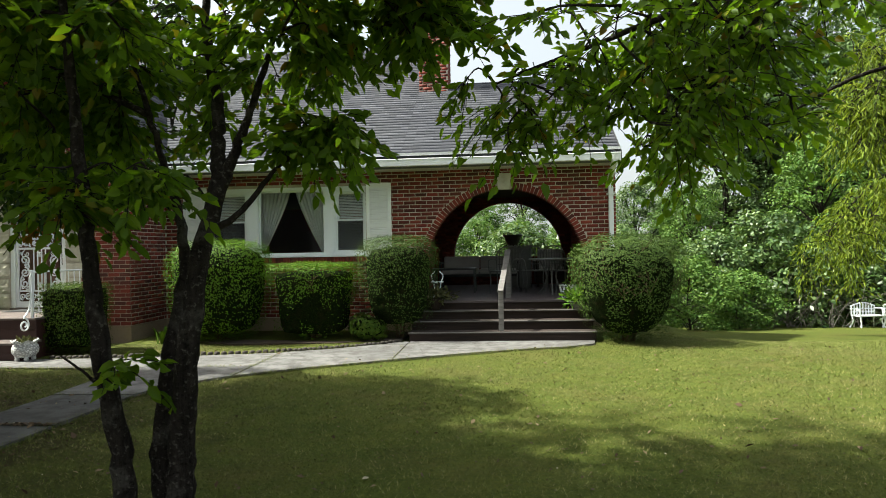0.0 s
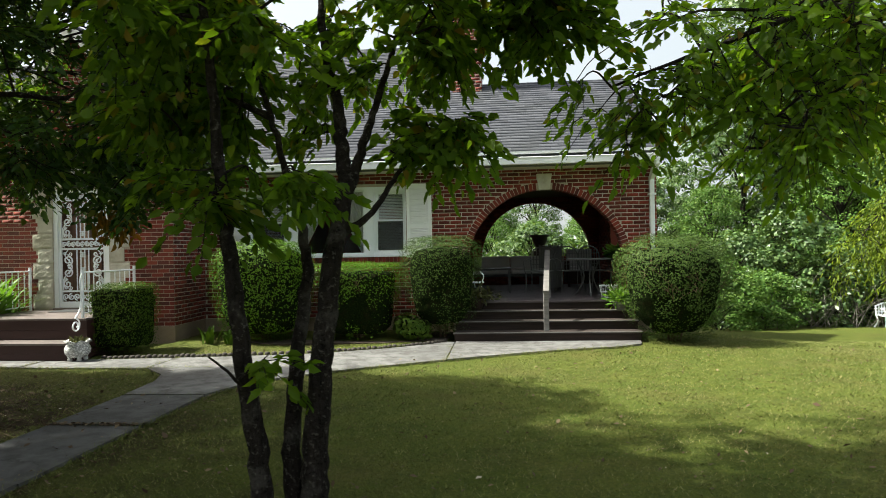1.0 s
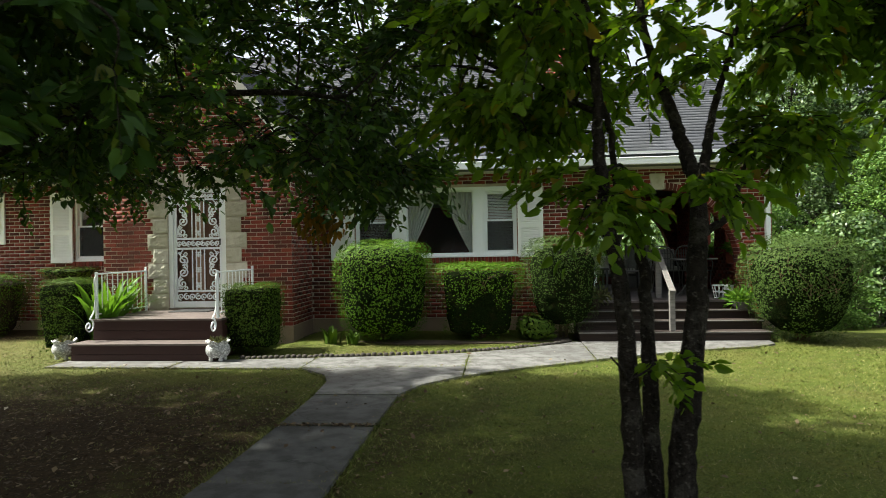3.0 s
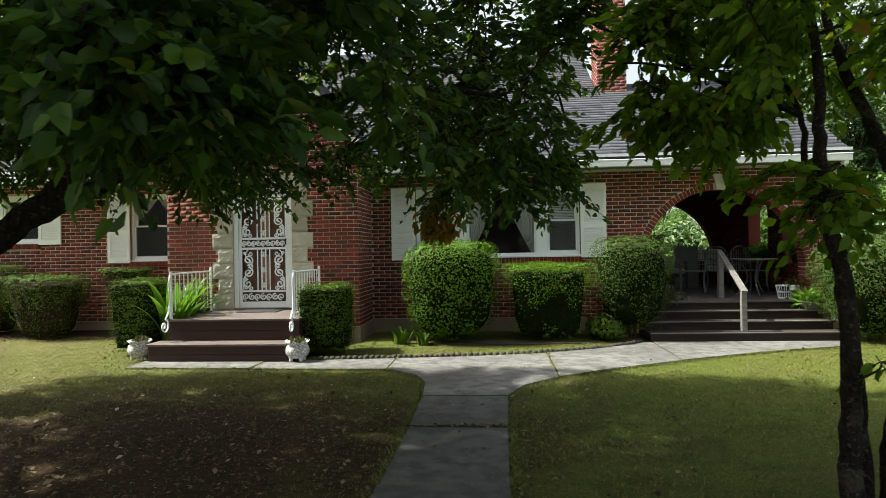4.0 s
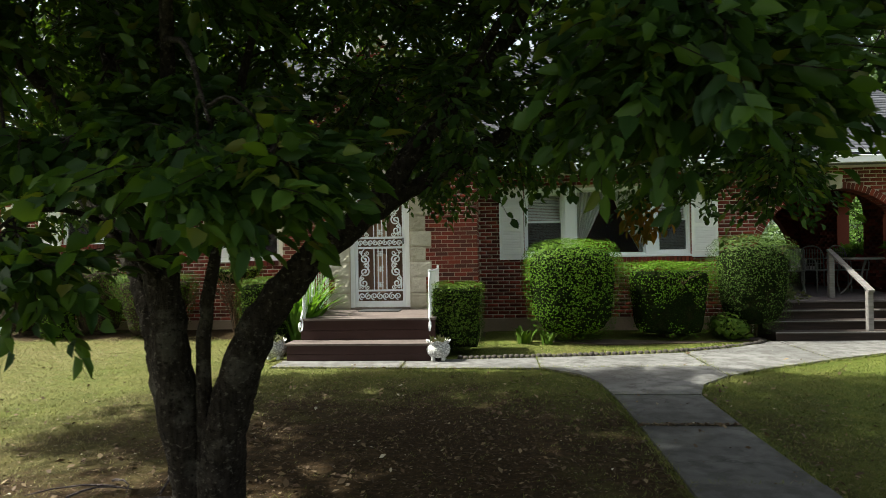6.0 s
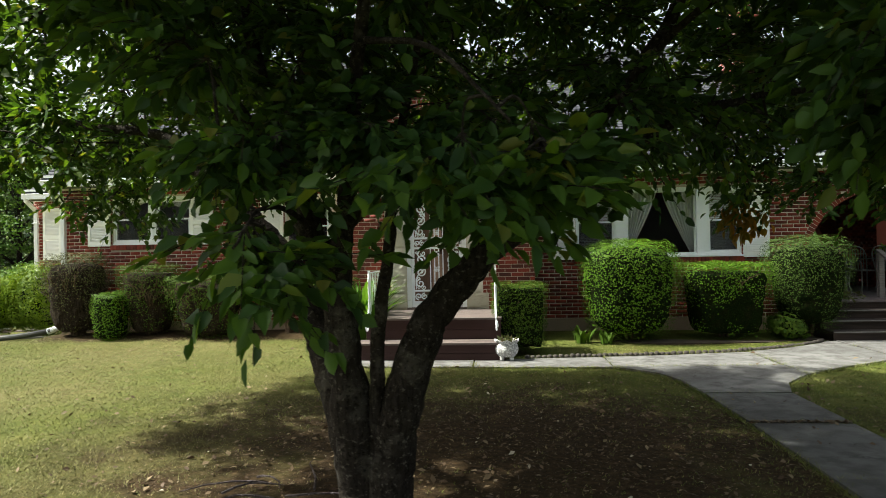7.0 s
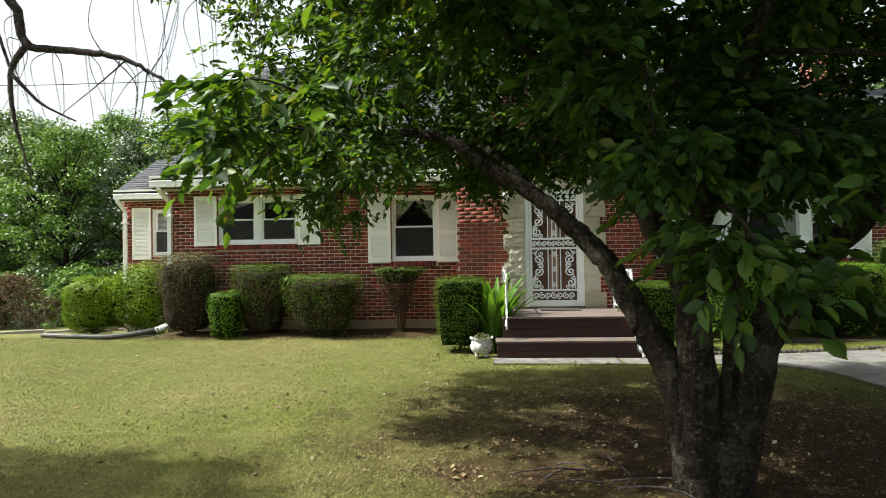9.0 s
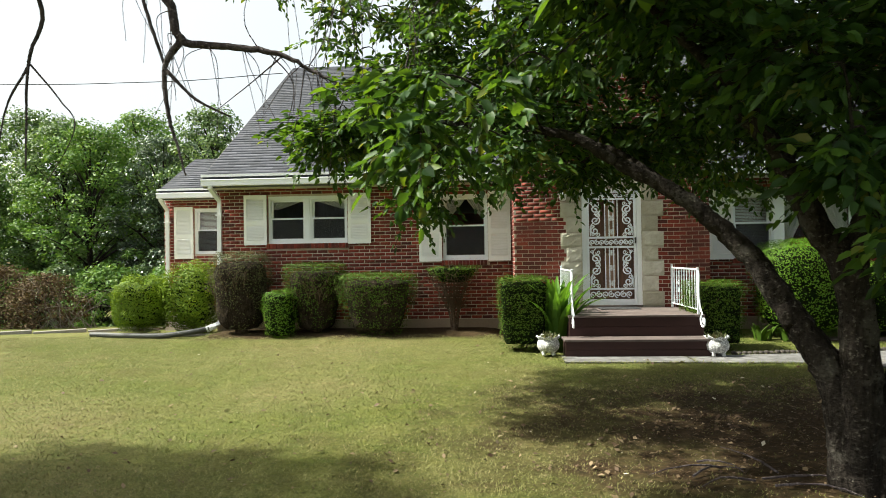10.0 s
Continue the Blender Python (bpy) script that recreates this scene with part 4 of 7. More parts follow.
# ---- clipped shrubs ----
def shrub(at, half, z0, z1, power, mat, leaves, size=0.035, taper=0.8, thin=0.0, stems=5, seed=0, label="", name="shrub", turn=0.0, fray=0.05, solid=True, rim=0.0, heart=None):
    """A clipped shrub: stems from the ground, a heart coloured dark for the shade inside, and a skin of many small
    leaves.
    """
    rng = np.random.default_rng(seed + 11)
    gz = ground_z(at[0], at[1])
    root = empty(name, (at[0], at[1], gz), label=label, category="shrub", group="clipped shrubs")
    cz, hz = (z0 + z1) / 2 - gz, (z1 - z0) / 2
    rim = rim or power   # squareness in plan; power is the squareness in height
    root.rotation_euler.z = radians(turn)

    def surface(d, k):
        flatd = (np.abs(d[:, :2]) ** rim).sum(1) ** (1 / rim)
        r = (flatd ** power + np.abs(d[:, 2]) ** power) ** (-1 / power)
        p = d * (r * k)[:, None]
        w = 1 - (1 - taper) * np.clip(0.5 - p[:, 2] * 0.5, 0, 1) ** 1.3
        p[:, 0] *= w
        p[:, 1] *= w
        return p * np.array([half[0], half[1], hz]) + np.array([0, 0, cz])

    def lumps(p):
        return np.array([noise.noise((q[0] * 3.1 + seed, q[1] * 3.1, q[2] * 3.1)) for q in p])
    d = rng.normal(size=(leaves, 3))
    d /= np.linalg.norm(d, axis=1, keepdims=True)
    k = 1.02 - (0.17 if fray < 0.1 else 0.30) * rng.uniform(size=leaves) ** 1.7
    p = surface(d, k)
    lm = lumps(p)
    fine = np.array([noise.noise((q[0] * 8 + seed, q[1] * 8, q[2] * 21)) for q in p])
    p += d * (lm * fray + np.minimum(fine, 0.15) * 0.12)[:, None]
    keep = np.ones(leaves, bool)
    if thin:
        low = np.clip((cz + hz * 0.66 - p[:, 2]) / (hz * 0.8), 0, 1)
        keep = rng.uniform(size=leaves) > low * thin * (1.0 + 0.9 * lm) + (lm > 0.25) * 0.3 * thin
    fd = np.maximum((np.abs(d[:, :2]) ** rim).sum(1) ** (1 / rim), 1e-6)[:, None]
    big = np.maximum(fd[:, 0], np.abs(d[:, 2]))[:, None]
    g = np.sign(d) * np.concatenate([np.abs(d[:, :2] / fd) ** (rim - 1) * (fd / big) ** (power - 1), np.abs(d[:, 2:] / big) ** (power - 1)], 1) / np.array([half[0], half[1], hz])
    g /= np.linalg.norm(g, axis=1, keepdims=True)
    if fray < 0.1:
        keep &= (g[:, 2] > 0.45) | (rng.uniform(size=leaves) < 0.80 - 0.34 * thin)   # sides more open than the clipped top
    v, f = card_cloud(rng, p[keep], g[keep] * 1.5, size * 1.25, 0.36 if fray > 0.1 else 0.25)
    fast_mesh("leaves", v, f, mat, root)
    # heart: solid body coloured dark for the shade among twigs, kept to the leafy part
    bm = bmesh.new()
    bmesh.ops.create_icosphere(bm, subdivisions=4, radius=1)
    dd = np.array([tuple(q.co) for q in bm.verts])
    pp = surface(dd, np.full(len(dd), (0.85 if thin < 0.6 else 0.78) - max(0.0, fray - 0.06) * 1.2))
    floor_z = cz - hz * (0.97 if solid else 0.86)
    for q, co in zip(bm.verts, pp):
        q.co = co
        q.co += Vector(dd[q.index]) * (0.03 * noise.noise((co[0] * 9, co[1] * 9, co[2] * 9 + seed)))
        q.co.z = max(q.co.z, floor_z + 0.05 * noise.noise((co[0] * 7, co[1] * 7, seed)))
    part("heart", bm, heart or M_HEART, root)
    bm = bmesh.new()
    out_base = taper
    for s in range(stems):
        a = 2 * math.pi * s / max(1, stems) + rng.uniform(0, 1)
        r0 = (0.07 if solid else 0.20 * out_base) * min(half[0], 1)
        out_r = rng.uniform(0.45, 0.92) if solid else math.sqrt(rng.uniform(0.05, 0.95))
        tip = Vector((math.cos(a) * half[0] * out_r, math.sin(a) * half[1] * out_r, cz + hz * rng.uniform(0.1, 0.6)))
        foot = Vector((math.cos(a) * r0, math.sin(a) * r0, -0.08))
        mid = foot.lerp(tip, 0.42) + Vector((-0.25 * tip.x + rng.uniform(-0.04, 0.04), -0.25 * tip.y + rng.uniform(-0.04, 0.04), 0.0))
        line = smooth_line([foot, mid, foot.lerp(tip, 0.75) + Vector((rng.uniform(-0.05, 0.05), rng.uniform(-0.05, 0.05), 0.02)), tip], 4)
        tube(bm, line, [0.015 - 0.010 * i / len(line) for i in range(len(line))], 5)
        for j in range(9):
            b = line[4 + j % 8]
            e = b + Vector((rng.uniform(-1, 1) * half[0] * 0.4, rng.uniform(-1, 1) * half[1] * 0.4, rng.uniform(0.08, 0.45) * hz))
            m_ = b.lerp(e, 0.5) + Vector((rng.uniform(-0.03, 0.03), rng.uniform(-0.03, 0.03), 0.02))
            tube(bm, [b, m_, e], [0.006, 0.0045, 0.003], 4)
            if thin > 0.4:
                for q in range(2):
                    e2 = m_ + Vector((rng.uniform(-0.14, 0.14), rng.uniform(-0.14, 0.14), rng.uniform(0.02, 0.18)))
                    tube(bm, [m_, e2], [0.004, 0.002], 3)
    part("stem", bm, M_TWIG, root)
    return root


M_TWIG = material("shrub_twig", b_bark((0.045, 0.028, 0.018), (0.115, 0.078, 0.052), (0.16, 0.125, 0.09)))
# near-black greens and browns: the shrub's inner shade put into the colour
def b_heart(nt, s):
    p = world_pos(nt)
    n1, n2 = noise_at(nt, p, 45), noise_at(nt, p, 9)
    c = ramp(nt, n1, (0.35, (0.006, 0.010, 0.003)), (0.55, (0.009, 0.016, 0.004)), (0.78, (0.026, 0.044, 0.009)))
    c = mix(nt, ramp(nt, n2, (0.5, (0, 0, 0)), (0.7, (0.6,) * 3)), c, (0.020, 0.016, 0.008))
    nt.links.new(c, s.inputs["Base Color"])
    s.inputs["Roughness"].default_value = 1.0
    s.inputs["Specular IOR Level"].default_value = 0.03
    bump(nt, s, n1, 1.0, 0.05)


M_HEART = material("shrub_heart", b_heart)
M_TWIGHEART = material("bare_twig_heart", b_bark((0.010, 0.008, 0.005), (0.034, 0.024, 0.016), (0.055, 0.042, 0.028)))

shrub((-4.63, 10.05), (0.83, 0.72), 0.05, 1.66, 4.2, M_HEDGE_BRIGHT, 34000, 0.0250, 0.80, 0.45, 6, 1, "bright green clipped round shrub beneath the picture window", rim=3.0)
shrub((-3.08, 10.15), (0.74, 0.62), 0.02, 1.27, 12.0, M_HEDGE_BRIGHT, 36000, 0.0224, 0.80, 0.95, 16, 2, "flat-topped clipped green hedge under the picture window", rim=5.0)
shrub((-1.72, 10.25), (0.70, 0.62), 0.10, 1.68, 4.0, M_HEDGE_GREY, 30000, 0.0216, 0.72, 0.60, 12, 3, "rounded grey-green shrub beside the porch steps, thin below", rim=2.8)
shrub((1.86, 9.95), (0.95, 0.90), -0.05, 1.63, 2.9, M_HEDGE_GREY, 52000, 0.0232, 0.64, 0.60, 14, 4, "large round clipped shrub beside the porch steps", rim=2.5)
shrub((-6.45, 9.05), (0.41, 0.37), 0.04, 1.04, 18.0, M_HEDGE, 22000, 0.0200, 0.92, 0.40, 5, 5, "box-shaped clipped hedge beside the entrance steps", fray=0.03, rim=8.0)
shrub((-9.34, 9.05), (0.41, 0.37), 0.04, 1.15, 16.0, M_HEDGE, 22000, 0.0200, 0.86, 0.45, 5, 6, "box-shaped clipped hedge beside the entrance steps", fray=0.03, rim=8.0)
shrub((-14.48, 10.55), (0.62, 0.50), 0.03, 1.61, 5.5, M_HEDGE_DULL, 26000, 0.0208, 0.78, 0.82, 40, 7, "rounded dull olive shrub with bare twigs at the house corner", solid=False, heart=M_TWIGHEART, rim=2.6)
shrub((-13.62, 10.22), (0.31, 0.30), 0.06, 0.91, 6.0, M_HEDGE_BRIGHT, 11000, 0.0208, 0.85, 0.25, 5, 8, "small bright green clipped shrub against the brick wall", fray=0.06, rim=3.0)
shrub((-13.06, 10.55), (0.62, 0.48), 0.04, 1.39, 9.0, M_HEDGE, 26000, 0.0200, 0.58, 0.85, 36, 9, "flat-topped dark green shrub with bare stems below", fray=0.03, solid=False, heart=M_TWIGHEART, rim=2.8)
shrub((-11.88, 10.35), (0.76, 0.50), 0.04, 1.20, 10.0, M_HEDGE, 32000, 0.0200, 0.64, 0.80, 34, 10, "wide flat-topped clipped green shrub against the wall", fray=0.03, solid=False, heart=M_TWIGHEART, rim=3.2)
shrub((-10.5, 10.60), (0.54, 0.42), 0.98, 1.31, 7.0, M_HEDGE, 7800, 0.0192, 0.45, 0.85, 20, 12, "umbrella-shaped thin shrub with bare branching stems", fray=0.03, solid=False, rim=2.6)
shrub((-16.78, 11.3), (0.56, 0.52), 0.05, 1.14, 4.0, M_HEDGE_LIME, 20000, 0.032, 0.85, 0.15, 4, 13, "loose yellow-green shrub at the edge of the lawn", fray=0.15, rim=2.6)
shrub((-15.74, 11.35), (0.58, 0.52), 0.0, 1.38, 2.8, M_HEDGE_LIME, 19000, 0.034, 0.8, 0.15, 4, 14, "loose leafy bright green shrub below the side window", fray=0.2)


# ---- trees ----
def build_tree(name, limbs, clusters, leaf_mat, bark, per, length, width, seed, label, spread=0.22, droop=0.5, group="garden trees", twig_r=0.006, sprays=5, near_leaf=0.0):
    """limbs: (control points, foot radius, tip radius). clusters: places of leafy twigs, each joined to the nearest limb by a branch."""
    rng = np.random.default_rng(seed)
    root = empty(name, limbs[0][0][0], label=label, category="tree", group=group)
    inv = Matrix.Translation(-Vector(limbs[0][0][0]))
    bm = bmesh.new()
    samples = []
    for k, (pts, r0, r1) in enumerate(limbs):
        line = smooth_line(pts, 7)
        for i, p in enumerate(line):
            if 0 < i < len(line) - 1:
                p += Vector(rng.normal(size=3) * min(0.005, r0 * 0.08))
        n = len(line)
        tube(bm, line, [r0 + (r1 - r0) * (i / (n - 1)) ** 0.8 for i in range(n)], 12 if r0 > 0.05 else 8, 0.13)
        samples += line[n // 3:] if pts[0][2] < 1.0 else line
    bmesh.ops.transform(bm, matrix=inv, verts=bm.verts)
    for f in bm.faces:
        f.smooth = True
    part("trunk", bm, bark, root)
    S = np.array([tuple(s) for s in samples])
    bm = bmesh.new()
    L, A = [], []
    C = np.array(clusters)
    order = np.argsort([np.min(((S - c) ** 2).sum(1)) for c in C])
    for c in C[order]:
        d2 = ((S - c) ** 2).sum(1)
        s = S[np.argmin(d2)]
        mid = (s + c) / 2 + np.array([0, 0, 0.12 * math.sqrt(d2.min())]) + rng.normal(size=3) * 0.05
        line = smooth_line([tuple(s), tuple(mid), tuple(c)], 4)
        ln = math.sqrt(d2.min())
        tube(bm, line, [max(0.003, min(0.016, twig_r * (1.2 + ln * 0.9)) * (1 - 0.8 * i / len(line))) for i in range(len(line))], 5, caps=False)
        if len(S) < 9000 and ln > 0.2:
            S = np.vstack([S, np.array([tuple(q) for q in line[3:]])])
        out = np.array(line[-1] - line[-3])
        out /= max(1e-6, np.linalg.norm(out))
        # sprays: leaves in pairs along a few drooping twigs
        for q in range(sprays):
            d = out * 0.5 + rng.normal(size=3) * np.array([0.8, 0.8, 0.28]) + np.array([0, 0, -0.30 * droop])
            d /= np.linalg.norm(d)
            sd = np.cross(d, (0, 0, 1.0)) + rng.normal(size=3) * 0.15
            sd /= max(1e-6, np.linalg.norm(sd))
            ls = spread * rng.uniform(1.0, 2.1)
            m = max(3, int(per / sprays * rng.uniform(0.7, 1.3)))
            u = np.linspace(0.12, 1.0, m)[:, None]
            start = c - out * spread * 0.4
            pos = start + d * ls * u + np.array([0, 0, -0.32 * ls * droop]) * u ** 2 + rng.normal(size=(m, 3)) * spread * 0.07
            sg = np.where(np.arange(m) % 2, 1.0, -1.0)[:, None]
            a = d + sd * sg * rng.uniform(0.5, 1.3, (m, 1)) + np.array([0, 0, -1.0]) * droop * rng.uniform(0.1, 0.9, (m, 1)) + rng.normal(size=(m, 3)) * 0.2
            a[-1] = d - np.array([0, 0, 0.3 * droop])
            L.append(pos)
            A.append(a)
            tube(bm, [tuple(start), tuple(start + d * ls * 0.5 + np.array([0, 0, -0.08 * ls * droop])), tuple(start + d * ls + np.array([0, 0, -0.32 * ls * droop]))], [0.0035, 0.0028, 0.0018], 3, caps=False)
    bmesh.ops.transform(bm, matrix=inv, verts=bm.verts)
    tagged(part("branch", bm, bark, root), kind="stuff")
    L, A = np.concatenate(L), np.concatenate(A)
    if near_leaf:
        grow = np.where(L[:, 1] < 2.75, near_leaf, 1.0)
        length, width = length * grow, width * grow
    v, f = leaf_cloud(rng, L - np.array(limbs[0][0][0]), A, length, width)
    fast_mesh("crown", v, f, leaf_mat, root)
    return root


def fill(rng, n, centre, radii, test=None, shell=0.35):
    """n places inside an ellipsoid, more of them towards its outside."""
    out = []
    while len(out) < n:
        d = rng.normal(size=3)
        d /= np.linalg.norm(d)
        r = shell + (1 - shell) * rng.uniform() ** 0.6
        p = np.array(centre) + d * r * np.array(radii)
        if test is None or test(p):
            out.append(tuple(p))
    return out


# small twin-trunk tree near the path
_r = np.random.default_rng(5)
t1_limbs = [
    ([(-1.78, 3.32, -0.08), (-1.77, 3.32, 0.38), (-1.72, 3.3, 0.84), (-1.67, 3.34, 1.35), (-1.62, 3.48, 1.80), (-1.66, 3.6, 2.1), (-1.71, 3.71, 2.37), (-1.82, 3.81, 2.82), (-1.85, 3.9, 3.5), (-1.9, 3.9, 4.2)], 0.083, 0.014),
    ([(-2.03, 3.24, -0.08), (-2.05, 3.23, 0.40), (-2.08, 3.14, 0.87), (-2.12, 3.12, 1.29), (-2.18, 3.15, 1.66), (-2.21, 3.15, 2.05), (-2.24, 3.12, 2.48), (-2.35, 3.2, 3.3), (-2.4, 3.3, 4.0)], 0.066, 0.014),
    ([(-1.90, 3.38, -0.08), (-1.92, 3.38, 0.36), (-1.91, 3.45, 0.81), (-1.89, 3.60, 1.28), (-1.93, 3.68, 1.6), (-2.03, 3.70, 1.91), (-2.09, 3.62, 2.27), (-2.3, 3.7, 2.8)], 0.062, 0.011),
    ([(-1.62, 3.46, 1.72), (-1.55, 3.55, 2.0), (-1.48, 3.63, 2.27), (-1.36, 3.66, 2.64), (-1.15, 3.7, 3.3)], 0.040, 0.010),
    ([(-1.63, 3.40, 1.55), (-1.45, 3.43, 1.68), (-1.31, 3.62, 1.94), (-1.1, 3.7, 2.10), (-0.85, 3.7, 2.22)], 0.024, 0.006),
    ([(-2.06, 3.16, 0.70), (-2.12, 3.05, 0.85), (-2.2, 2.98, 0.95)], 0.012, 0.005),
    ([(-2.09, 3.62, 2.27), (-2.35, 3.64, 2.40), (-2.62, 3.66, 2.54), (-3.08, 3.7, 2.80), (-3.35, 3.7, 2.92)], 0.022, 0.006),
    ([(-2.62, 3.66, 2.54), (-2.95, 3.6, 2.60), (-3.25, 3.55, 2.60)], 0.012, 0.004),
]
def airy(p, scale, hole, seed):
    """Gaps between the leafy clumps of a crown."""
    return noise.noise((p[0] * scale, p[1] * scale, p[2] * scale * 1.3 + seed)) > hole


t1 = fill(_r, 104, (-1.75, 3.55, 3.05), (1.65, 1.45, 1.25), lambda p: p[2] > 2.26 - 0.3 * (p[0] > -1.4) + 0.3 * noise.noise((p[0] * 1.7, p[1] * 1.7, 3.0)) and -2.75 < p[0] < -0.3 and airy(p, 1.5, 0.03, 2.0))
# two upper masses above the view, added to cast shade on the lawn
t1 += fill(_r, 66, (-1.4, 3.4, 4.7), (1.9, 1.8, 1.1), lambda p: p[2] > 3.4 and p[0] > -2.3, 0.2)
t1 += fill(_r, 75, (-0.6, 3.0, 5.0), (2.7, 1.9, 0.9), None, 0.2)
t1 += fill(_r, 20, (-2.75, 3.7, 2.32), (0.62, 0.35, 0.26), lambda p: airy(p, 2.2, -0.1, 9.0), 0.1)
t1 += fill(_r, 9, (-2.95, 3.7, 2.85), (0.45, 0.3, 0.2), None, 0.1)
t1 += fill(_r, 26, (-0.50, 3.6, 2.90), (0.40, 0.4, 0.34), None, 0.1)
t1 += fill(_r, 13, (-1.10, 3.68, 2.16), (0.34, 0.15, 0.12), None, 0.1)
t1 += fill(_r, 10, (-2.0, 3.1, 1.85), (0.6, 0.3, 0.2), None, 0.1)
t1 += fill(_r, 13, (-2.55, 3.6, 2.95), (0.6, 0.5, 0.35), None, 0.1)
t1 += fill(_r, 14, (-1.2, 3.6, 2.75), (0.6, 0.4, 0.25), None, 0.1)
t1 += [(-1.96, 3.15, 0.93)]
build_tree("small_tree", t1_limbs, t1, M_LEAF_A, M_BARK, 60, 0.092, 0.052, 21, "slender twin-trunked tree with dark bark and drooping green leaves", 0.17, 0.9)

# broad many-stemmed tree
t2_limbs = [
    ([(-7.58, 3.20, -0.1), (-7.61, 3.14, 0.26), (-7.65, 3.05, 0.62), (-7.67, 3.02, 0.97), (-7.73, 3.02, 1.38), (-7.88, 3.07, 1.66), (-7.98, 3.12, 1.91), (-8.07, 3.22, 2.21), (-8.23, 3.4, 2.50), (-8.5, 3.7, 3.3), (-8.7, 3.9, 4.4)], 0.150, 0.03),
    ([(-7.62, 3.24, -0.1), (-7.68, 3.18, 0.35), (-7.76, 3.16, 0.72), (-7.86, 3.26, 0.95), (-7.96, 3.35, 1.16), (-8.08, 3.42, 1.40), (-8.20, 3.47, 1.56), (-8.36, 3.52, 1.72), (-8.56, 3.6, 1.92), (-8.8, 3.7, 2.08), (-9.05, 3.85, 2.27), (-9.3, 4.0, 2.44), (-9.9, 4.2, 2.56), (-10.6, 4.5, 2.7)], 0.125, 0.025),
    ([(-7.46, 3.16, -0.1), (-7.42, 3.08, 0.25), (-7.37, 3.04, 0.57), (-7.28, 3.06, 0.90), (-7.17, 3.08, 1.14), (-7.00, 3.08, 1.36), (-6.84, 3.09, 1.53), (-6.62, 3.14, 1.70), (-6.46, 3.25, 1.90), (-6.32, 3.32, 2.12), (-6.12, 3.42, 2.38), (-5.9, 3.5, 2.63), (-5.6, 3.6, 3.1), (-5.3, 3.7, 4.0)], 0.145, 0.035),
    ([(-7.53, 3.12, -0.1), (-7.50, 3.04, 0.5), (-7.47, 2.99, 1.02), (-7.40, 3.0, 1.56), (-7.36, 3.06, 2.1), (-7.2, 3.15, 2.9), (-7.1, 3.2, 3.8)], 0.055, 0.018),
    ([(-6.62, 3.14, 1.70), (-6.2, 3.4, 1.98), (-5.5, 3.7, 2.4), (-4.6, 4.0, 2.6), (-3.8, 4.2, 2.6)], 0.06, 0.015),
    ([(-7.70, 3.02, 1.15), (-7.68, 3.0, 1.5), (-7.62, 2.95, 1.85), (-7.55, 2.8, 2.3), (-7.4, 2.5, 2.9), (-7.2, 2.1, 3.5)], 0.085, 0.02),
    ([(-7.64, 2.95, 1.7), (-7.3, 3.5, 2.2), (-7.0, 4.3, 2.7), (-6.7, 5.2, 3.2)], 0.06, 0.015),
    ([(-7.70, 2.95, 1.40), (-7.76, 2.5, 1.70), (-7.80, 2.1, 1.72), (-7.80, 1.80, 1.55)], 0.02, 0.006),
    ([(-7.45, 2.6, 2.6), (-7.05, 2.0, 2.35), (-6.75, 1.55, 1.95)], 0.02, 0.006),
    ([(-7.60, 2.9, 1.95), (-7.85, 2.6, 2.1), (-7.98, 2.36, 2.06)], 0.018, 0.006),
    ([(-7.93, 3.1, 1.80), (-8.3, 3.0, 2.4), (-8.7, 2.95, 2.8), (-9.1, 2.9, 3.2)], 0.06, 0.015),
    ([(-8.46, 3.56, 1.84), (-8.9, 4.2, 2.35), (-9.6, 5.0, 2.7)], 0.032, 0.012),
    ([(-6.12, 3.42, 2.38), (-5.7, 2.7, 2.75), (-5.3, 1.9, 2.55), (-5.1, 1.5, 2.2)], 0.03, 0.007),
    ([(-7.4, 2.5, 2.9), (-8.1, 2.1, 4.0), (-9.2, 1.9, 4.6), (-10.6, 1.8, 4.8)], 0.035, 0.012),
    ([(-7.2, 2.1, 3.5), (-7.0, 1.2, 4.1), (-6.6, 0.3, 4.5), (-6.2, -0.6, 4.6)], 0.035, 0.012),
    ([(-8.5, 3.7, 3.3), (-9.2, 4.9, 4.2), (-10.2, 6.0, 4.9), (-11.4, 6.6, 5.2), (-12.6, 6.8, 5.3)], 0.06, 0.02),
]


EDGE_X = (-12.2, -11.3, -10.9, -10.7, -10.3, -9.9, -9.2, -8.7, -8.3, -6.9, -6.4, -5.8, -5.4, -4.8, -4.2, -3.0)
EDGE_Z = (2.58, 2.58, 2.30, 1.88, 1.84, 2.28, 2.24, 2.24, 2.30, 2.16, 2.02, 2.08, 2.26, 2.40, 1.94, 1.90)


def t2_low(p):
    edge = float(np.interp(p[0], EDGE_X, EDGE_Z)) + 0.16 * noise.noise((p[0] * 1.6, p[1] * 1.6, 7.0)) + 0.04 * max(0.0, p[1] - 4.4) + 0.10 * max(0.0, 3.2 - p[1])
    plan = abs((p[0] + 7.35) / 4.45) ** 3.5 + abs((p[1] - 4.5) / 3.25) ** 3.5
    return (p[1] > 2.15 or p[2] > 2.05 + 0.45 * p[1]) and p[2] > edge and plan < 1.0 and p[0] > (-7.75 - 0.724 * p[1] if p[2] > 2.75 else -9.1 - 0.57 * p[1]) and p[0] < -5.2 + 0.38 * p[1] and airy(p, 0.95, -0.16, 5.0) and ((p[0] + 5.55) / 0.36) ** 2 + ((p[1] - 5.2) / 2.2) ** 2 + ((p[2] - 3.05) / 0.55) ** 2 > 1


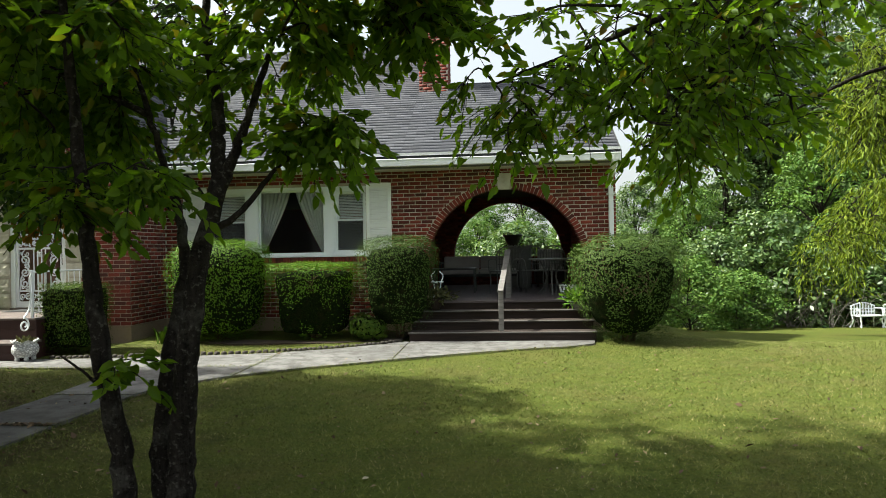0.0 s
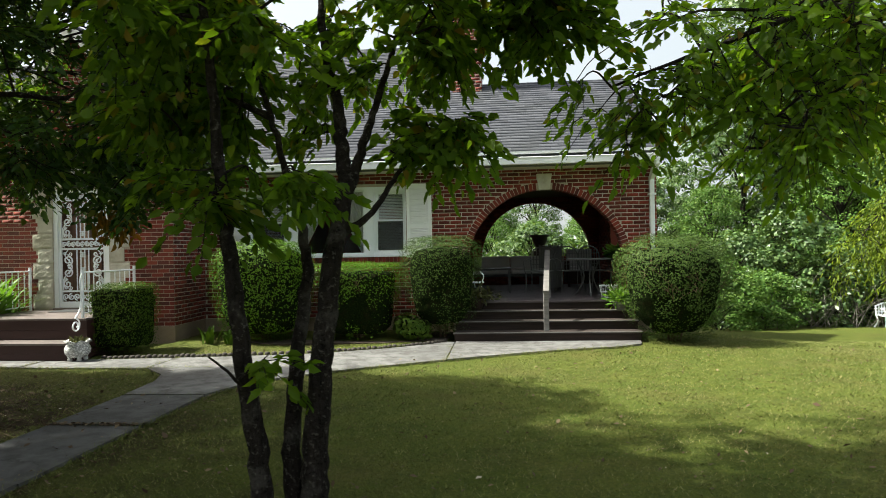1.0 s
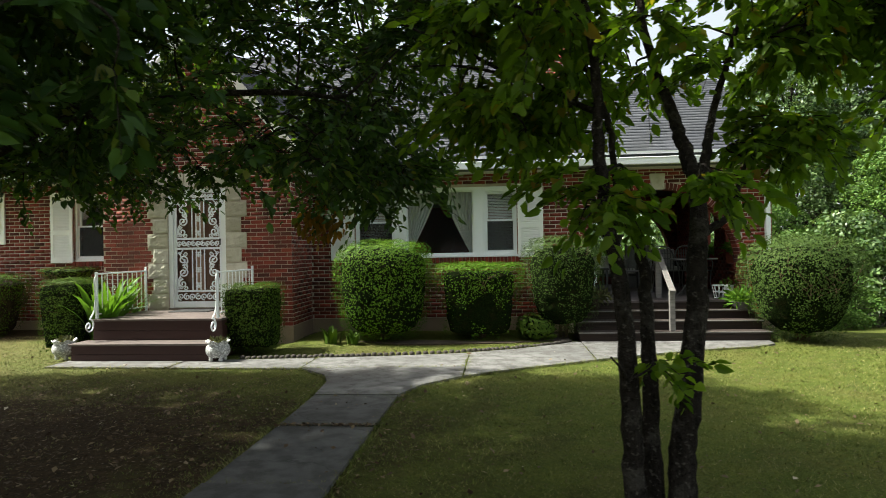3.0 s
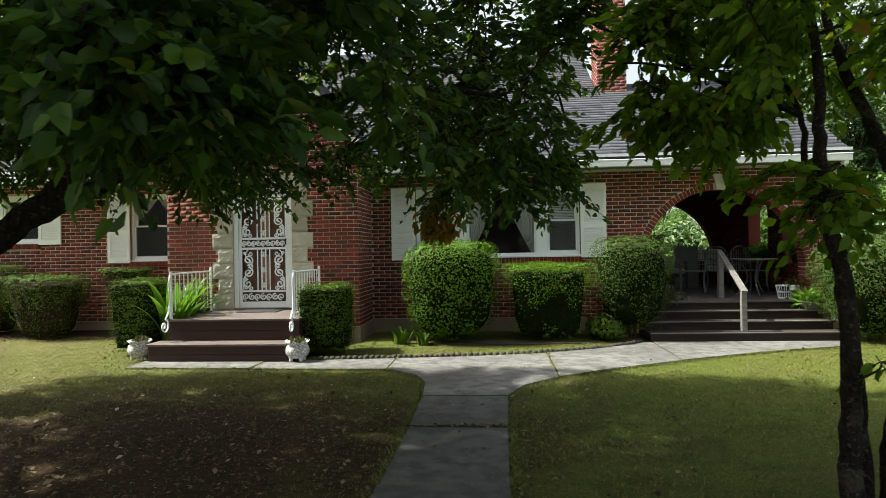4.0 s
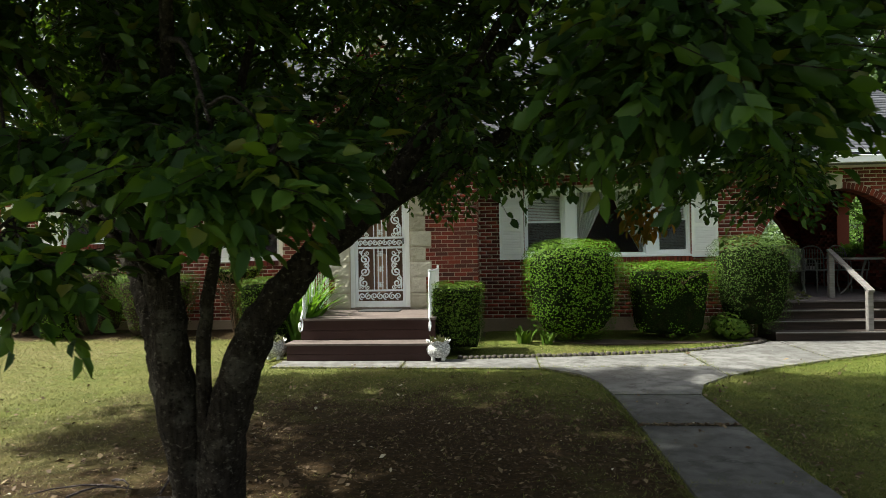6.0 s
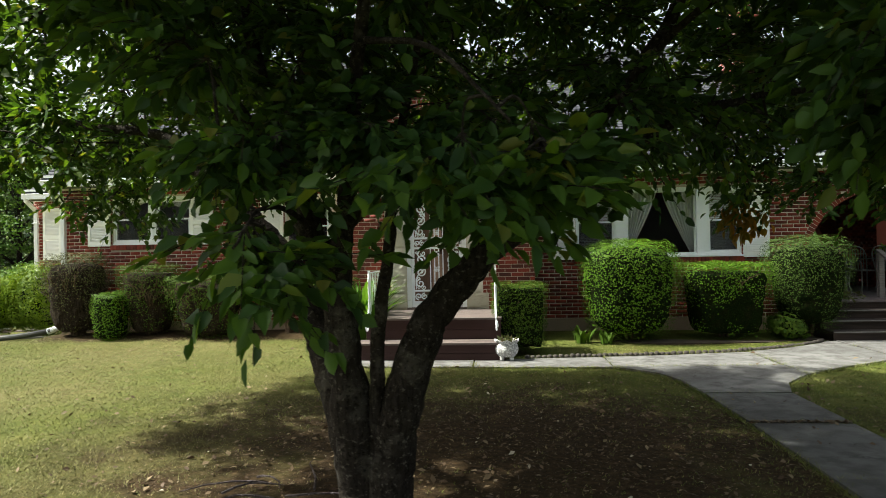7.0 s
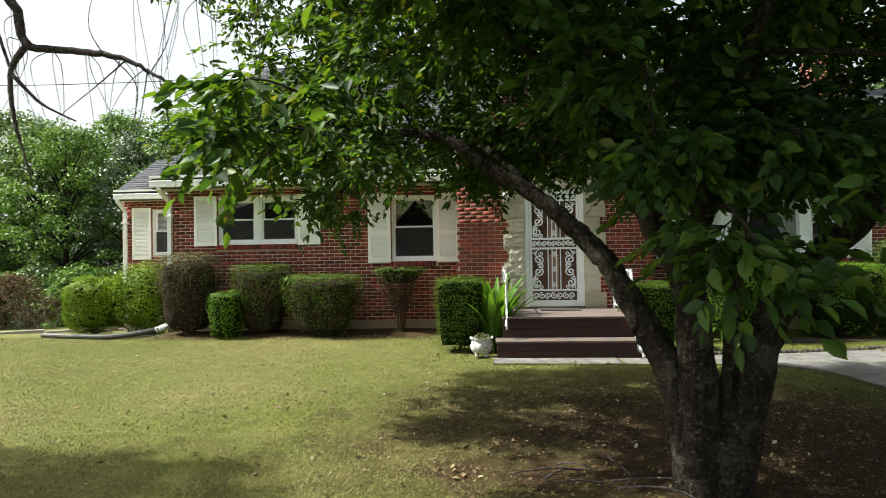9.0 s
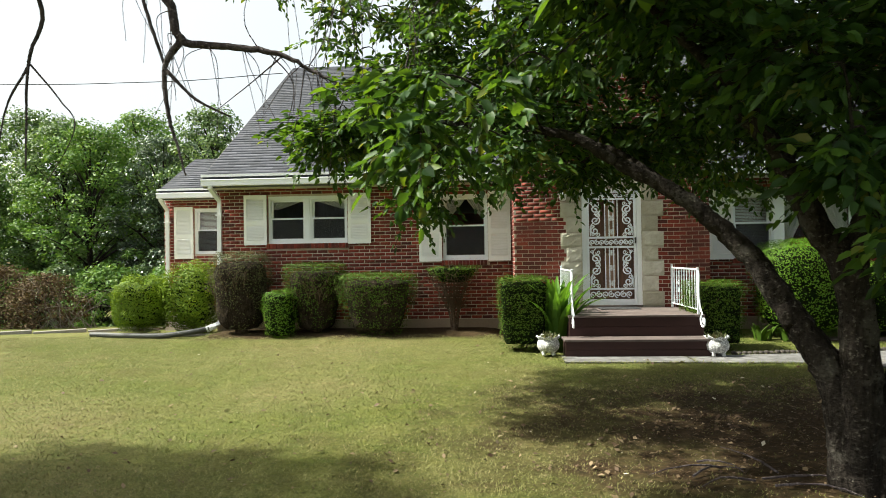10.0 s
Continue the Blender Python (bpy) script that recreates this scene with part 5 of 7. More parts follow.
def fill_full(rng, n, centre, radii, test, power=3.0):
    """As fill(), in a squarer, evenly filled body."""
    out = []
    while len(out) < n:
        d = rng.uniform(-1, 1, 3)
        if (np.abs(d) ** power).sum() > 1:
            continue
        p = np.array(centre) + d * np.array(radii)
        if test(p):
            out.append(tuple(p))
    return out


t2 = fill_full(_r, 1750, (-7.35, 4.3, 3.5), (4.6, 3.3, 2.3), t2_low)
t2 += fill(_r, 28, (-11.0, 5.1, 2.66), (0.65, 1.2, 0.14), lambda p: p[0] > -8.3 - 0.665 * p[1], 0.1)
# out of view, added to keep sun off the front leaves
t2 += fill(_r, 310, (-9.3, 2.0, 4.7), (1.8, 1.5, 0.5), None, 0.1)
t2 += fill(_r, 3, (-4.42, 5.75, 2.05), (0.2, 0.15, 0.08), None, 0.1)
# out of view overhead, added to darken the ground and leaf fronts
t2 += fill(_r, 220, (-6.6, 0.6, 4.4), (3.0, 1.5, 0.6), None, 0.1)
t2 += fill(_r, 12, (-11.45, 4.5, 2.60), (0.45, 0.35, 0.2), lambda p: p[0] > -8.3 - 0.665 * p[1], 0.1)
# upper layer out of view, added to block skylight from the crown
t2 += fill(_r, 230, (-7.5, 3.4, 6.1), (2.7, 3.0, 1.3), None, 0.1)
t2 += fill(_r, 6, (-7.80, 2.05, 1.50), (0.18, 0.08, 0.12), None, 0.1)
t2 += fill(_r, 12, (-6.70, 1.85, 1.86), (0.34, 0.12, 0.10), None, 0.1)
t2 += fill(_r, 28, (-5.10, 1.90, 2.22), (0.45, 0.2, 0.24), None, 0.1)
# out of view at the back, added to carry the lawn shadow further
t2 += fill(_r, 80, (-11.0, 6.9, 5.3), (2.6, 0.5, 0.4), None, 0.1)
t2 += fill(_r, 7, (-7.95, 2.36, 1.98), (0.28, 0.16, 0.14), None, 0.1)
t2 += fill(_r, 16, (-7.2, 2.55, 2.08), (0.8, 0.35, 0.2), None, 0.1)
t2 += fill(_r, 9, (-3.35, 4.5, 3.3), (0.3, 0.4, 0.3), None, 0.1)
broad = build_tree("broad_tree", t2_limbs, t2, M_LEAF_B, M_BARK2, 78, 0.082, 0.044, 22, "broad tree with several leaning dark trunks and a dense crown", 0.24, 0.6, near_leaf=1.35)

# a spray that has turned orange, low on the crown
_q = np.array(fill(_r, 130, (-4.42, 5.75, 1.78), (0.26, 0.2, 0.24), None, 0.1)) - np.array(t2_limbs[0][0][0])
_v, _f = leaf_cloud(_r, _q, _r.normal(size=(130, 3)) * 0.5 + np.array([0, 0, -0.8]), 0.11, 0.05)
fast_mesh("leaves", _v, _f, M_LEAF_ORANGE, broad, "spray of leaves turned orange and yellow")

# tree whose boughs hang in over the lawn
t3_limbs = [
    ([(4.5, 3.4, -0.2), (4.45, 3.4, 1.0), (4.3, 3.5, 2.2), (4.2, 3.6, 3.4), (4.0, 3.8, 5.0)], 0.16, 0.05),
    ([(4.25, 3.55, 2.9), (3.0, 3.8, 3.25), (1.9, 3.9, 3.1), (1.2, 3.9, 2.88), (0.57, 3.9, 2.66), (-0.05, 3.9, 2.44)], 0.05, 0.007),
    ([(4.28, 3.5, 2.5), (3.0, 3.8, 3.0), (2.1, 3.9, 3.0), (1.61, 3.9, 2.86), (1.26, 3.9, 2.51), (0.86, 3.9, 2.18)], 0.04, 0.006),
    ([(4.3, 3.5, 2.4), (3.4, 4.2, 2.7), (2.5, 4.6, 2.6), (1.9, 4.7, 2.3)], 0.035, 0.006),
]
def along(rng, line, n, width, drop, t0=0.25):
    """Places of sprays beside and below a bough."""
    pts = smooth_line(line, 12)
    out = []
    for k in range(n):
        p = pts[int(len(pts) * (t0 + (1 - t0) * rng.uniform()) * 0.999)]
        out.append((p.x + rng.normal() * width * 0.6, p.y + rng.normal() * width, p.z - drop * rng.uniform() ** 1.4 + 0.05))
    return out


t3 = along(_r, t3_limbs[1][0], 30, 0.28, 0.42, 0.45) + along(_r, t3_limbs[2][0], 28, 0.30, 0.50, 0.45)
t3 += [(0.12, 3.9, 2.18), (-0.02, 3.95, 2.28), (0.05, 3.9, 2.02), (0.22, 3.85, 2.22)]
t3 += fill(_r, 55, (1.25, 4.3, 2.75), (0.95, 0.8, 0.85), lambda p: p[0] < 1.9 and p[2] > 1.95 + 0.25 * noise.noise((p[0] * 2.0, p[1] * 2.0, 1.0)) and airy(p, 1.6, -0.12, 4.0), 0.1)
t3 += fill(_r, 40, (4.0, 3.6, 4.6), (1.8, 1.6, 1.2), None, 0.2)
build_tree("overhanging_tree", t3_limbs, t3, M_LEAF_A, M_BARK, 40, 0.088, 0.046, 23, "tree with thin boughs and drooping leaves hanging over the lawn", 0.20, 0.9)

# tree with a dead lower bough, off to the other side
t4_limbs = [
    ([(-14.0, 1.6, -0.1), (-13.95, 1.6, 1.2), (-13.8, 1.7, 2.6), (-13.6, 1.9, 4.2), (-13.5, 2.0, 5.6)], 0.17, 0.05),
    ([(-13.75, 1.75, 3.3), (-12.9, 2.5, 3.65), (-12.2, 2.85, 3.5), (-11.90, 2.9, 3.16), (-11.81, 2.9, 2.90), (-11.5, 2.9, 2.845), (-11.19, 2.9, 2.79), (-10.98, 2.9, 2.68), (-10.80, 2.9, 2.58)], 0.05, 0.008),
    ([(-11.81, 2.9, 2.90), (-11.92, 2.9, 2.73), (-11.90, 2.9, 2.44), (-11.85, 2.9, 2.25), (-11.79, 2.9, 2.04)], 0.024, 0.005),
    ([(-11.92, 2.9, 2.72), (-11.72, 2.9, 2.52), (-11.49, 2.9, 2.40)], 0.015, 0.005),
    ([(-12.1, 2.85, 3.48), (-12.03, 2.88, 3.1), (-11.92, 2.9, 2.74)], 0.013, 0.010),
    ([(-13.0, 2.45, 3.62), (-12.75, 2.9, 3.2), (-12.83, 2.9, 2.76), (-12.85, 2.9, 2.11)], 0.022, 0.005),
    ([(-12.83, 2.9, 2.76), (-12.98, 2.9, 2.5), (-13.05, 2.9, 2.1)], 0.010, 0.003),
    ([(-12.83, 2.9, 2.80), (-12.62, 2.9, 2.55), (-12.52, 2.9, 2.35), (-12.75, 2.9, 1.95)], 0.007, 0.002),
    ([(-11.15, 2.9, 2.78), (-11.35, 2.9, 2.62), (-11.62, 2.9, 2.42)], 0.006, 0.002),
    ([(-11.25, 2.9, 2.80), (-11.1, 2.92, 2.6), (-11.15, 2.92, 2.3)], 0.005, 0.002),
    ([(-11.02, 2.9, 2.70), (-11.05, 2.88, 2.45), (-11.12, 2.88, 2.15)], 0.005, 0.002),
    ([(-10.95, 2.9, 2.67), (-10.9, 2.92, 2.4), (-10.95, 2.92, 2.2)], 0.004, 0.002),
    ([(-11.0, 2.9, 2.69), (-10.9, 2.9, 2.85), (-10.82, 2.9, 3.1)], 0.005, 0.002),
    ([(-11.3, 2.9, 2.80), (-11.4, 2.9, 3.0), (-11.36, 2.9, 3.25)], 0.004, 0.002),
]
_bough = smooth_line(t4_limbs[1][0], 10)[25:]
for k in range(26):
    p = _bough[(k * 7) % len(_bough)]
    q = p + Vector((_r.normal() * 0.10, _r.normal() * 0.08, -0.18 * _r.uniform(0.4, 1.0)))
    e = q + Vector((_r.normal() * 0.10, _r.normal() * 0.06, -_r.uniform(0.15, 0.55)))
    t4_limbs.append(([tuple(p), tuple(q), tuple(e)], 0.0035, 0.0015))
# a second bare bough above it, with long hanging twigs
t4_limbs.append(([(-12.2, 2.85, 3.5), (-11.4, 2.95, 3.48), (-10.8, 3.0, 3.36), (-10.3, 3.0, 3.16)], 0.014, 0.004))
_bough = smooth_line(t4_limbs[-1][0], 10)[14:]
for k in range(16):
    p = _bough[(k * 5) % len(_bough)]
    q = p + Vector((_r.normal() * 0.08, _r.normal() * 0.08, -_r.uniform(0.15, 0.35)))
    e = q + Vector((_r.normal() * 0.10, _r.normal() * 0.06, -_r.uniform(0.15, 0.6)))
    t4_limbs.append(([tuple(p), tuple(q), tuple(e)], 0.0035, 0.0015))
# unseen crown, set where its shadow darkens the near corner of the lawn
t4 = fill(_r, 800, (-16.7, 2.0, 5.4), (2.3, 2.1, 1.4), lambda p: p[2] > 4.3, 0.2)
t4 += fill(_r, 75, (-18.2, 2.3, 5.2), (1.6, 1.2, 0.8), None, 0.2)
build_tree("tree", t4_limbs, t4, M_LEAF_B, M_DEADWOOD, 42, 0.10, 0.05, 24, "tree with a bare dead bough and hanging twigs", 0.24, 0.6, twig_r=0.004)


# unseen tall tree behind the path, added to shade the near lawn
t6_limbs = [
    ([(-3.2, -3.2, -0.2), (-3.2, -3.1, 2.0), (-3.3, -2.6, 4.2), (-3.6, -1.2, 5.8), (-3.8, 0.8, 6.6), (-3.8, 3.0, 6.9)], 0.24, 0.05),
    ([(-3.35, -2.4, 4.4), (-4.8, -0.6, 5.8), (-6.0, 1.2, 6.4)], 0.11, 0.04),
    ([(-3.35, -2.4, 4.4), (-1.8, -0.6, 5.8), (-0.6, 1.4, 6.4)], 0.11, 0.04),
]
t6 = fill(_r, 340, (-4.6, 2.0, 6.6), (4.2, 3.8, 1.1), lambda p: p[2] > 5.4 and airy(p, 0.7, -0.06, 3.0), 0.1)
build_tree("street_tree", t6_limbs, t6, M_LEAF_B, M_BARK2, 40, 0.13, 0.075, 26, "unseen broad-leaved tree added to shade the near lawn", 0.32, 0.5, sprays=4)

# pale weeping tree at the edge of the lawn
t5_limbs = [
    ([(8.6, 11.4, -0.2), (8.5, 11.4, 1.4), (8.3, 11.3, 3.0), (8.1, 11.2, 4.6), (7.9, 11.2, 6.0)], 0.15, 0.04),
    ([(8.3, 11.3, 3.0), (7.4, 10.8, 3.9), (6.4, 10.3, 4.1), (5.6, 10.0, 3.9), (5.1, 9.8, 3.5)], 0.05, 0.008),
    ([(8.4, 11.4, 2.2), (7.9, 12.0, 2.8), (7.2, 12.5, 2.7), (6.6, 12.7, 2.2), (6.1, 12.8, 1.5)], 0.04, 0.006),
]
t5 = along(_r, t5_limbs[1][0], 90, 0.4, 1.0, 0.4) + along(_r, t5_limbs[2][0], 100, 0.4, 1.0, 0.35)
t5 += fill(_r, 80, (5.95, 10.4, 4.0), (0.8, 0.7, 1.1), None, 0.2)
t5 += fill(_r, 60, (8.2, 11.2, 5.0), (1.6, 1.5, 1.2), None, 0.2)
build_tree("weeping_tree", t5_limbs, t5, M_LEAF_WEEP, M_BARK, 44, 0.12, 0.026, 25, "pale green weeping tree at the edge of the lawn", 0.26, 1.5)


# ---- woods round the garden ----
def wood_tree(name, height, radius, seed, mat, cards, size, label, low=0.25):
    """A leafy tree: trunk, limbs and overlapping clumps of small leaves."""
    rng = np.random.default_rng(seed)
    root = empty(name, (0, 0, 0), label=label, category="tree", group="trees round the garden")
    bm = bmesh.new()
    top = Vector((rng.uniform(-0.3, 0.3), rng.uniform(-0.3, 0.3), height * 0.85))
    line = smooth_line([(0, 0, -0.4), (rng.uniform(-0.2, 0.2), rng.uniform(-0.2, 0.2), height * 0.4), tuple(top)], 5)
    tube(bm, line, [height * 0.020 * (1 - 0.85 * i / len(line)) for i in range(len(line))], 8, 0.2)
    P, N = [], []
    k = 96
    for j in range(k):
        h = low + (1 - low) * (j + 0.5) / k
        a = j * 2.39996 + rng.uniform(-0.5, 0.5)
        w = radius * (math.sin(math.pi * min(1, 0.20 + 0.79 * (h - low) / (1 - low))) ** 0.6) * rng.uniform(0.45, 1.12)
        c = Vector((math.cos(a) * w * 0.88, math.sin(a) * w * 0.88, h * height * 0.97))
        s = line[min(len(line) - 1, int(h * len(line) * 0.85))]
        if j % 2 == 0:
            tube(bm, [s, s.lerp(c, 0.5) + Vector((0, 0, 0.2)), c], [height * 0.006, height * 0.004, 0.01], 5, caps=False)
        m = cards // k
        d = rng.normal(size=(m, 3))
        d[:, 2] = np.abs(d[:, 2]) * 1.1 - 0.35
        d /= np.linalg.norm(d, axis=1, keepdims=True)
        rr = radius * rng.uniform(0.13, 0.30)
        q = np.array(c) + d * rr * np.array([1.1, 1.1, 0.75]) * (rng.uniform(size=(m, 1)) ** 0.3)
        P.append(q)
        N.append(d * 0.9 + np.array([0, 0, 0.6]))
    part("trunk", bm, M_BARK2, root)
    v, f = card_cloud(rng, np.concatenate(P), np.concatenate(N), size)
    fast_mesh("crown", v, f, mat, root)
    return root


WT = [
    wood_tree("wood_tree", 12.0, 3.4, 31, M_LEAF_FAR, 24000, 0.165, "tall leafy tree at the edge of the woods", 0.10),
    wood_tree("wood_tree", 10.0, 3.0, 32, M_LEAF_FAR, 22000, 0.15, "leafy tree at the edge of the woods", 0.06),
    wood_tree("wood_tree", 8.5, 2.8, 33, M_LEAF_FAR2, 20000, 0.135, "pale green leafy tree at the edge of the woods", 0.08),
    wood_tree("wood_tree", 2.8, 1.7, 34, M_LEAF_FAR, 8000, 0.12, "tangled undergrowth bush at the edge of the woods", 0.0),
    wood_tree("wood_tree", 2.2, 1.5, 35, M_LEAF_FAR2, 7500, 0.11, "bright undergrowth bush at the edge of the woods", 0.0),
    wood_tree("wood_tree", 1.7, 1.3, 36, M_LEAF_BROWN, 6000, 0.085, "brown withered bramble bush at the edge of the woods", 0.0),
    wood_tree("wood_tree", 9.5, 2.6, 37, M_LEAF_DUSK, 20000, 0.13, "dark grey-green tree at the edge of the woods", 0.04),
]


def plant(k, x, y, s=1.0, turn=0.0):
    o = copy_thing(WT[k], Matrix.Translation((x, y, ground_z(x, y))) @ Matrix.Rotation(turn, 4, "Z") @ Matrix.Diagonal((s, s, s, 1)))
    o.scale = (s, s, s)
    return o


rw = random.Random(77)
# right-hand woods
for i, x in enumerate(np.arange(4.5, 21, 2.3)):
    plant(i % 2, x + rw.uniform(-0.7, 0.7), 24.0 + rw.uniform(-1.2, 1.6) + 0.1 * x, rw.uniform(0.85, 1.15) * (0.48 if x < 7.5 else 0.85 if x < 9.5 else 1.0), rw.uniform(0, 6))
for i, x in enumerate(np.arange(3.4, 19, 1.5)):
    plant(3 + (i % 3 == 1), x + rw.uniform(-0.4, 0.4), 20.6 + rw.uniform(-0.7, 0.9), rw.uniform(0.8, 1.25), rw.uniform(0, 6))
for x, y, s in ((6.2, 21.8, 0.55), (10.5, 22.0, 0.75), (14.0, 20.2, 0.85), (18, 21.5, 0.9), (12.0, 16.6, 0.62)):
    plant(2, x, y, s, rw.uniform(0, 6))
for i, x in enumerate(np.arange(11, 21, 2.6)):
    plant(i % 2, x, 28.5 + rw.uniform(-0.8, 0.8), rw.uniform(1.15, 1.35), rw.uniform(0, 6))
plant(4, 4.9, 17.2, 0.85, 1.0)
plant(4, 1.5, 19.6, 0.85, 0.5)
plant(4, -0.3, 19.9, 0.7, 1.5)
plant(4, 6.4, 17.8, 0.7, 2.0)
# behind the house
for i, x in enumerate(np.arange(-14, 4.5, 2.6)):
    plant(2 if i % 2 else 1, x + rw.uniform(-0.6, 0.6), 33.0 + rw.uniform(-1, 2), rw.uniform(0.62, 0.75), rw.uniform(0, 6))
for i, x in enumerate(np.arange(-4, 5, 1.5)):
    plant(4 - (i % 2), x, 25.0 + rw.uniform(-0.8, 0.8), rw.uniform(1.0, 1.4), rw.uniform(0, 6))
for i, x in enumerate(np.arange(-3, 6, 1.9)):
    plant(2, x + rw.uniform(-0.3, 0.3), 28.5 + rw.uniform(-0.8, 0.8), rw.uniform(0.45, 0.6), rw.uniform(0, 6))
# left-hand woods
for i, x in enumerate(np.arange(-34, -17.5, 2.2)):
    kind_ = (2, 1, 6, 2)[i % 4] if x < -24.5 else 6
    plant(kind_, x + rw.uniform(-0.6, 0.6), 27.0 + rw.uniform(-1.5, 2.5), rw.uniform(8.4, 10.6) / (12.0, 10.0, 8.5, 0, 0, 0, 9.5)[kind_], rw.uniform(0, 6))
for i, x in enumerate(np.arange(-31, -18.5, 1.5)):
    plant(3 + i % 2, x + rw.uniform(-0.4, 0.4), 19.5 + rw.uniform(-1.5, 2.5) - 0.15 * (x + 18), rw.uniform(0.8, 1.2), rw.uniform(0, 6))
for i, x in enumerate(np.arange(-30, -18.5, 2.4)):
    plant((2, 1, 2)[i % 3] if x < -23 else 6 if i % 2 else 1, x + rw.uniform(-0.6, 0.6), 23.5 + rw.uniform(-1, 1), rw.uniform(0.78, 0.98), rw.uniform(0, 6))
for x, y, s in ((-22.0, 15.6, 0.85), (-23.6, 15.9, 1.0), (-25.2, 15.8, 1.0)):
    plant(5, x, y, s, rw.uniform(0, 6))
# unseen trees behind the viewpoint, added for the window panes to reflect
for i, x in enumerate(np.arange(-40, 30, 15.0)):
    plant(i % 3, x + rw.uniform(-1, 1), -24.0 + rw.uniform(-3, 2), rw.uniform(0.6, 0.8), rw.uniform(0, 6))
for o in WT:
    o.location = (-60 + 6 * WT.index(o), 44, ground_z(-60, 44))


# tangle of bare grey stems at the foot of the woods
def brush(x, y, w, n, seed):
    rng = np.random.default_rng(seed)
    bm = bmesh.new()
    for k in range(n):
        a = Vector((rng.uniform(-w, w), rng.uniform(-0.5, 0.5), -0.1))
        d = Vector((rng.normal() * 0.9, rng.normal() * 0.3, rng.uniform(0.3, 1.0))).normalized() * rng.uniform(0.9, 2.4)
        sag = Vector((rng.normal() * 0.25, 0, rng.uniform(0.1, 0.5)))
        pts = smooth_line([a, a + d * 0.5 + sag, a + d + Vector((rng.normal() * 0.3, 0, -0.25))], 4)
        tube(bm, pts, [0.011 * (1 - 0.75 * i / len(pts)) for i in range(len(pts))], 5, caps=False)
    g = empty("brushwood", (x, y, ground_z(x, y)), label="tangle of bare grey stems at the edge of the woods", category="brushwood", group="brushwood")
    tagged(part("stem", bm, M_DRYSTEM, g), kind="stuff")


M_DRYSTEM = material("dry_stem", b_bark((0.10, 0.09, 0.075), (0.22, 0.20, 0.175), (0.30, 0.28, 0.25)))
brush(8.3, 18.9, 1.6, 60, 3)
brush(12.2, 19.2, 1.6, 50, 4)
brush(-21.4, 15.4, 0.9, 34, 5)


# ---- windows and shutters ----
def sash(x0, x1, z0, z1, y, parent, name, rail=0.04, pane=True):
    s = part(name, boxes((x0, x0 + rail, y, y + 0.035, z0, z1), (x1 - rail, x1, y, y + 0.035, z0, z1), (x0 + rail, x1 - rail, y, y + 0.035, z0, z0 + rail), (x0 + rail, x1 - rail, y, y + 0.035, z1 - rail, z1)), M_WHITE, parent)
    if pane:
        g = part("pane", boxes((x0 + rail - 0.005, x1 - rail + 0.005, y + 0.014, y + 0.018, z0 + rail - 0.005, z1 - rail + 0.005)), M_GLASS, s)
        g.visible_shadow = False
    return s


def blind(x0, x1, z0, z1, y, parent, gap=0.028, mat=None):
    mesh = bpy.data.meshes.new("slat")
    bm = boxes((x0, x1, -0.001, 0.001, -0.0125, 0.0125))
    bm.to_mesh(mesh)
    bm.free()
    mesh.materials.append(mat or M_BLIND)
    z = z0
    while z < z1:
        o = new("slat", mesh)
        o.parent = parent
        o.matrix_basis = Matrix.Translation((0, y, z)) @ Matrix.Rotation(radians(random.uniform(-34, -28)), 4, "X")
        z += gap


def double_hung(n, x0, x1, z0, z1, y, parent, blinds=True):
    """Two sashes in a frame; the lower one stands 3 cm forward and has an insect screen."""
    w = empty("double_hung_window")
    w.parent = parent
    f = 0.035
    part("window_frame", boxes((x0, x0 + f, y, y + 0.12, z0, z1), (x1 - f, x1, y, y + 0.12, z0, z1), (x0 + f, x1 - f, y, y + 0.12, z0, z0 + f), (x0 + f, x1 - f, y, y + 0.12, z1 - f, z1)), M_WHITE, w)
    zm = (z0 + z1) / 2 + 0.02
    sash(x0 + f, x1 - f, zm - 0.02, z1 - f, y + 0.07, w, "upper_sash")
    sash(x0 + f, x1 - f, z0 + f, zm + 0.02, y + 0.03, w, "lower_sash")
    part("insect_screen", boxes((x0 + f + 0.03, x1 - f - 0.03, y + 0.021, y + 0.023, z0 + f + 0.03, zm - 0.01)), M_SCREEN, w, "dark insect screen")
    if blinds:
        blind(x0 + f, x1 - f, z0 + f, z1 - f, y + 0.16, w)
    return w


def b_screen(nt, s):
    s.inputs["Base Color"].default_value = (0.03, 0.032, 0.036, 1)
    s.inputs["Roughness"].default_value = 0.8
    s.inputs["Alpha"].default_value = 0.45


M_SCREEN = material("insect_screen", b_screen)


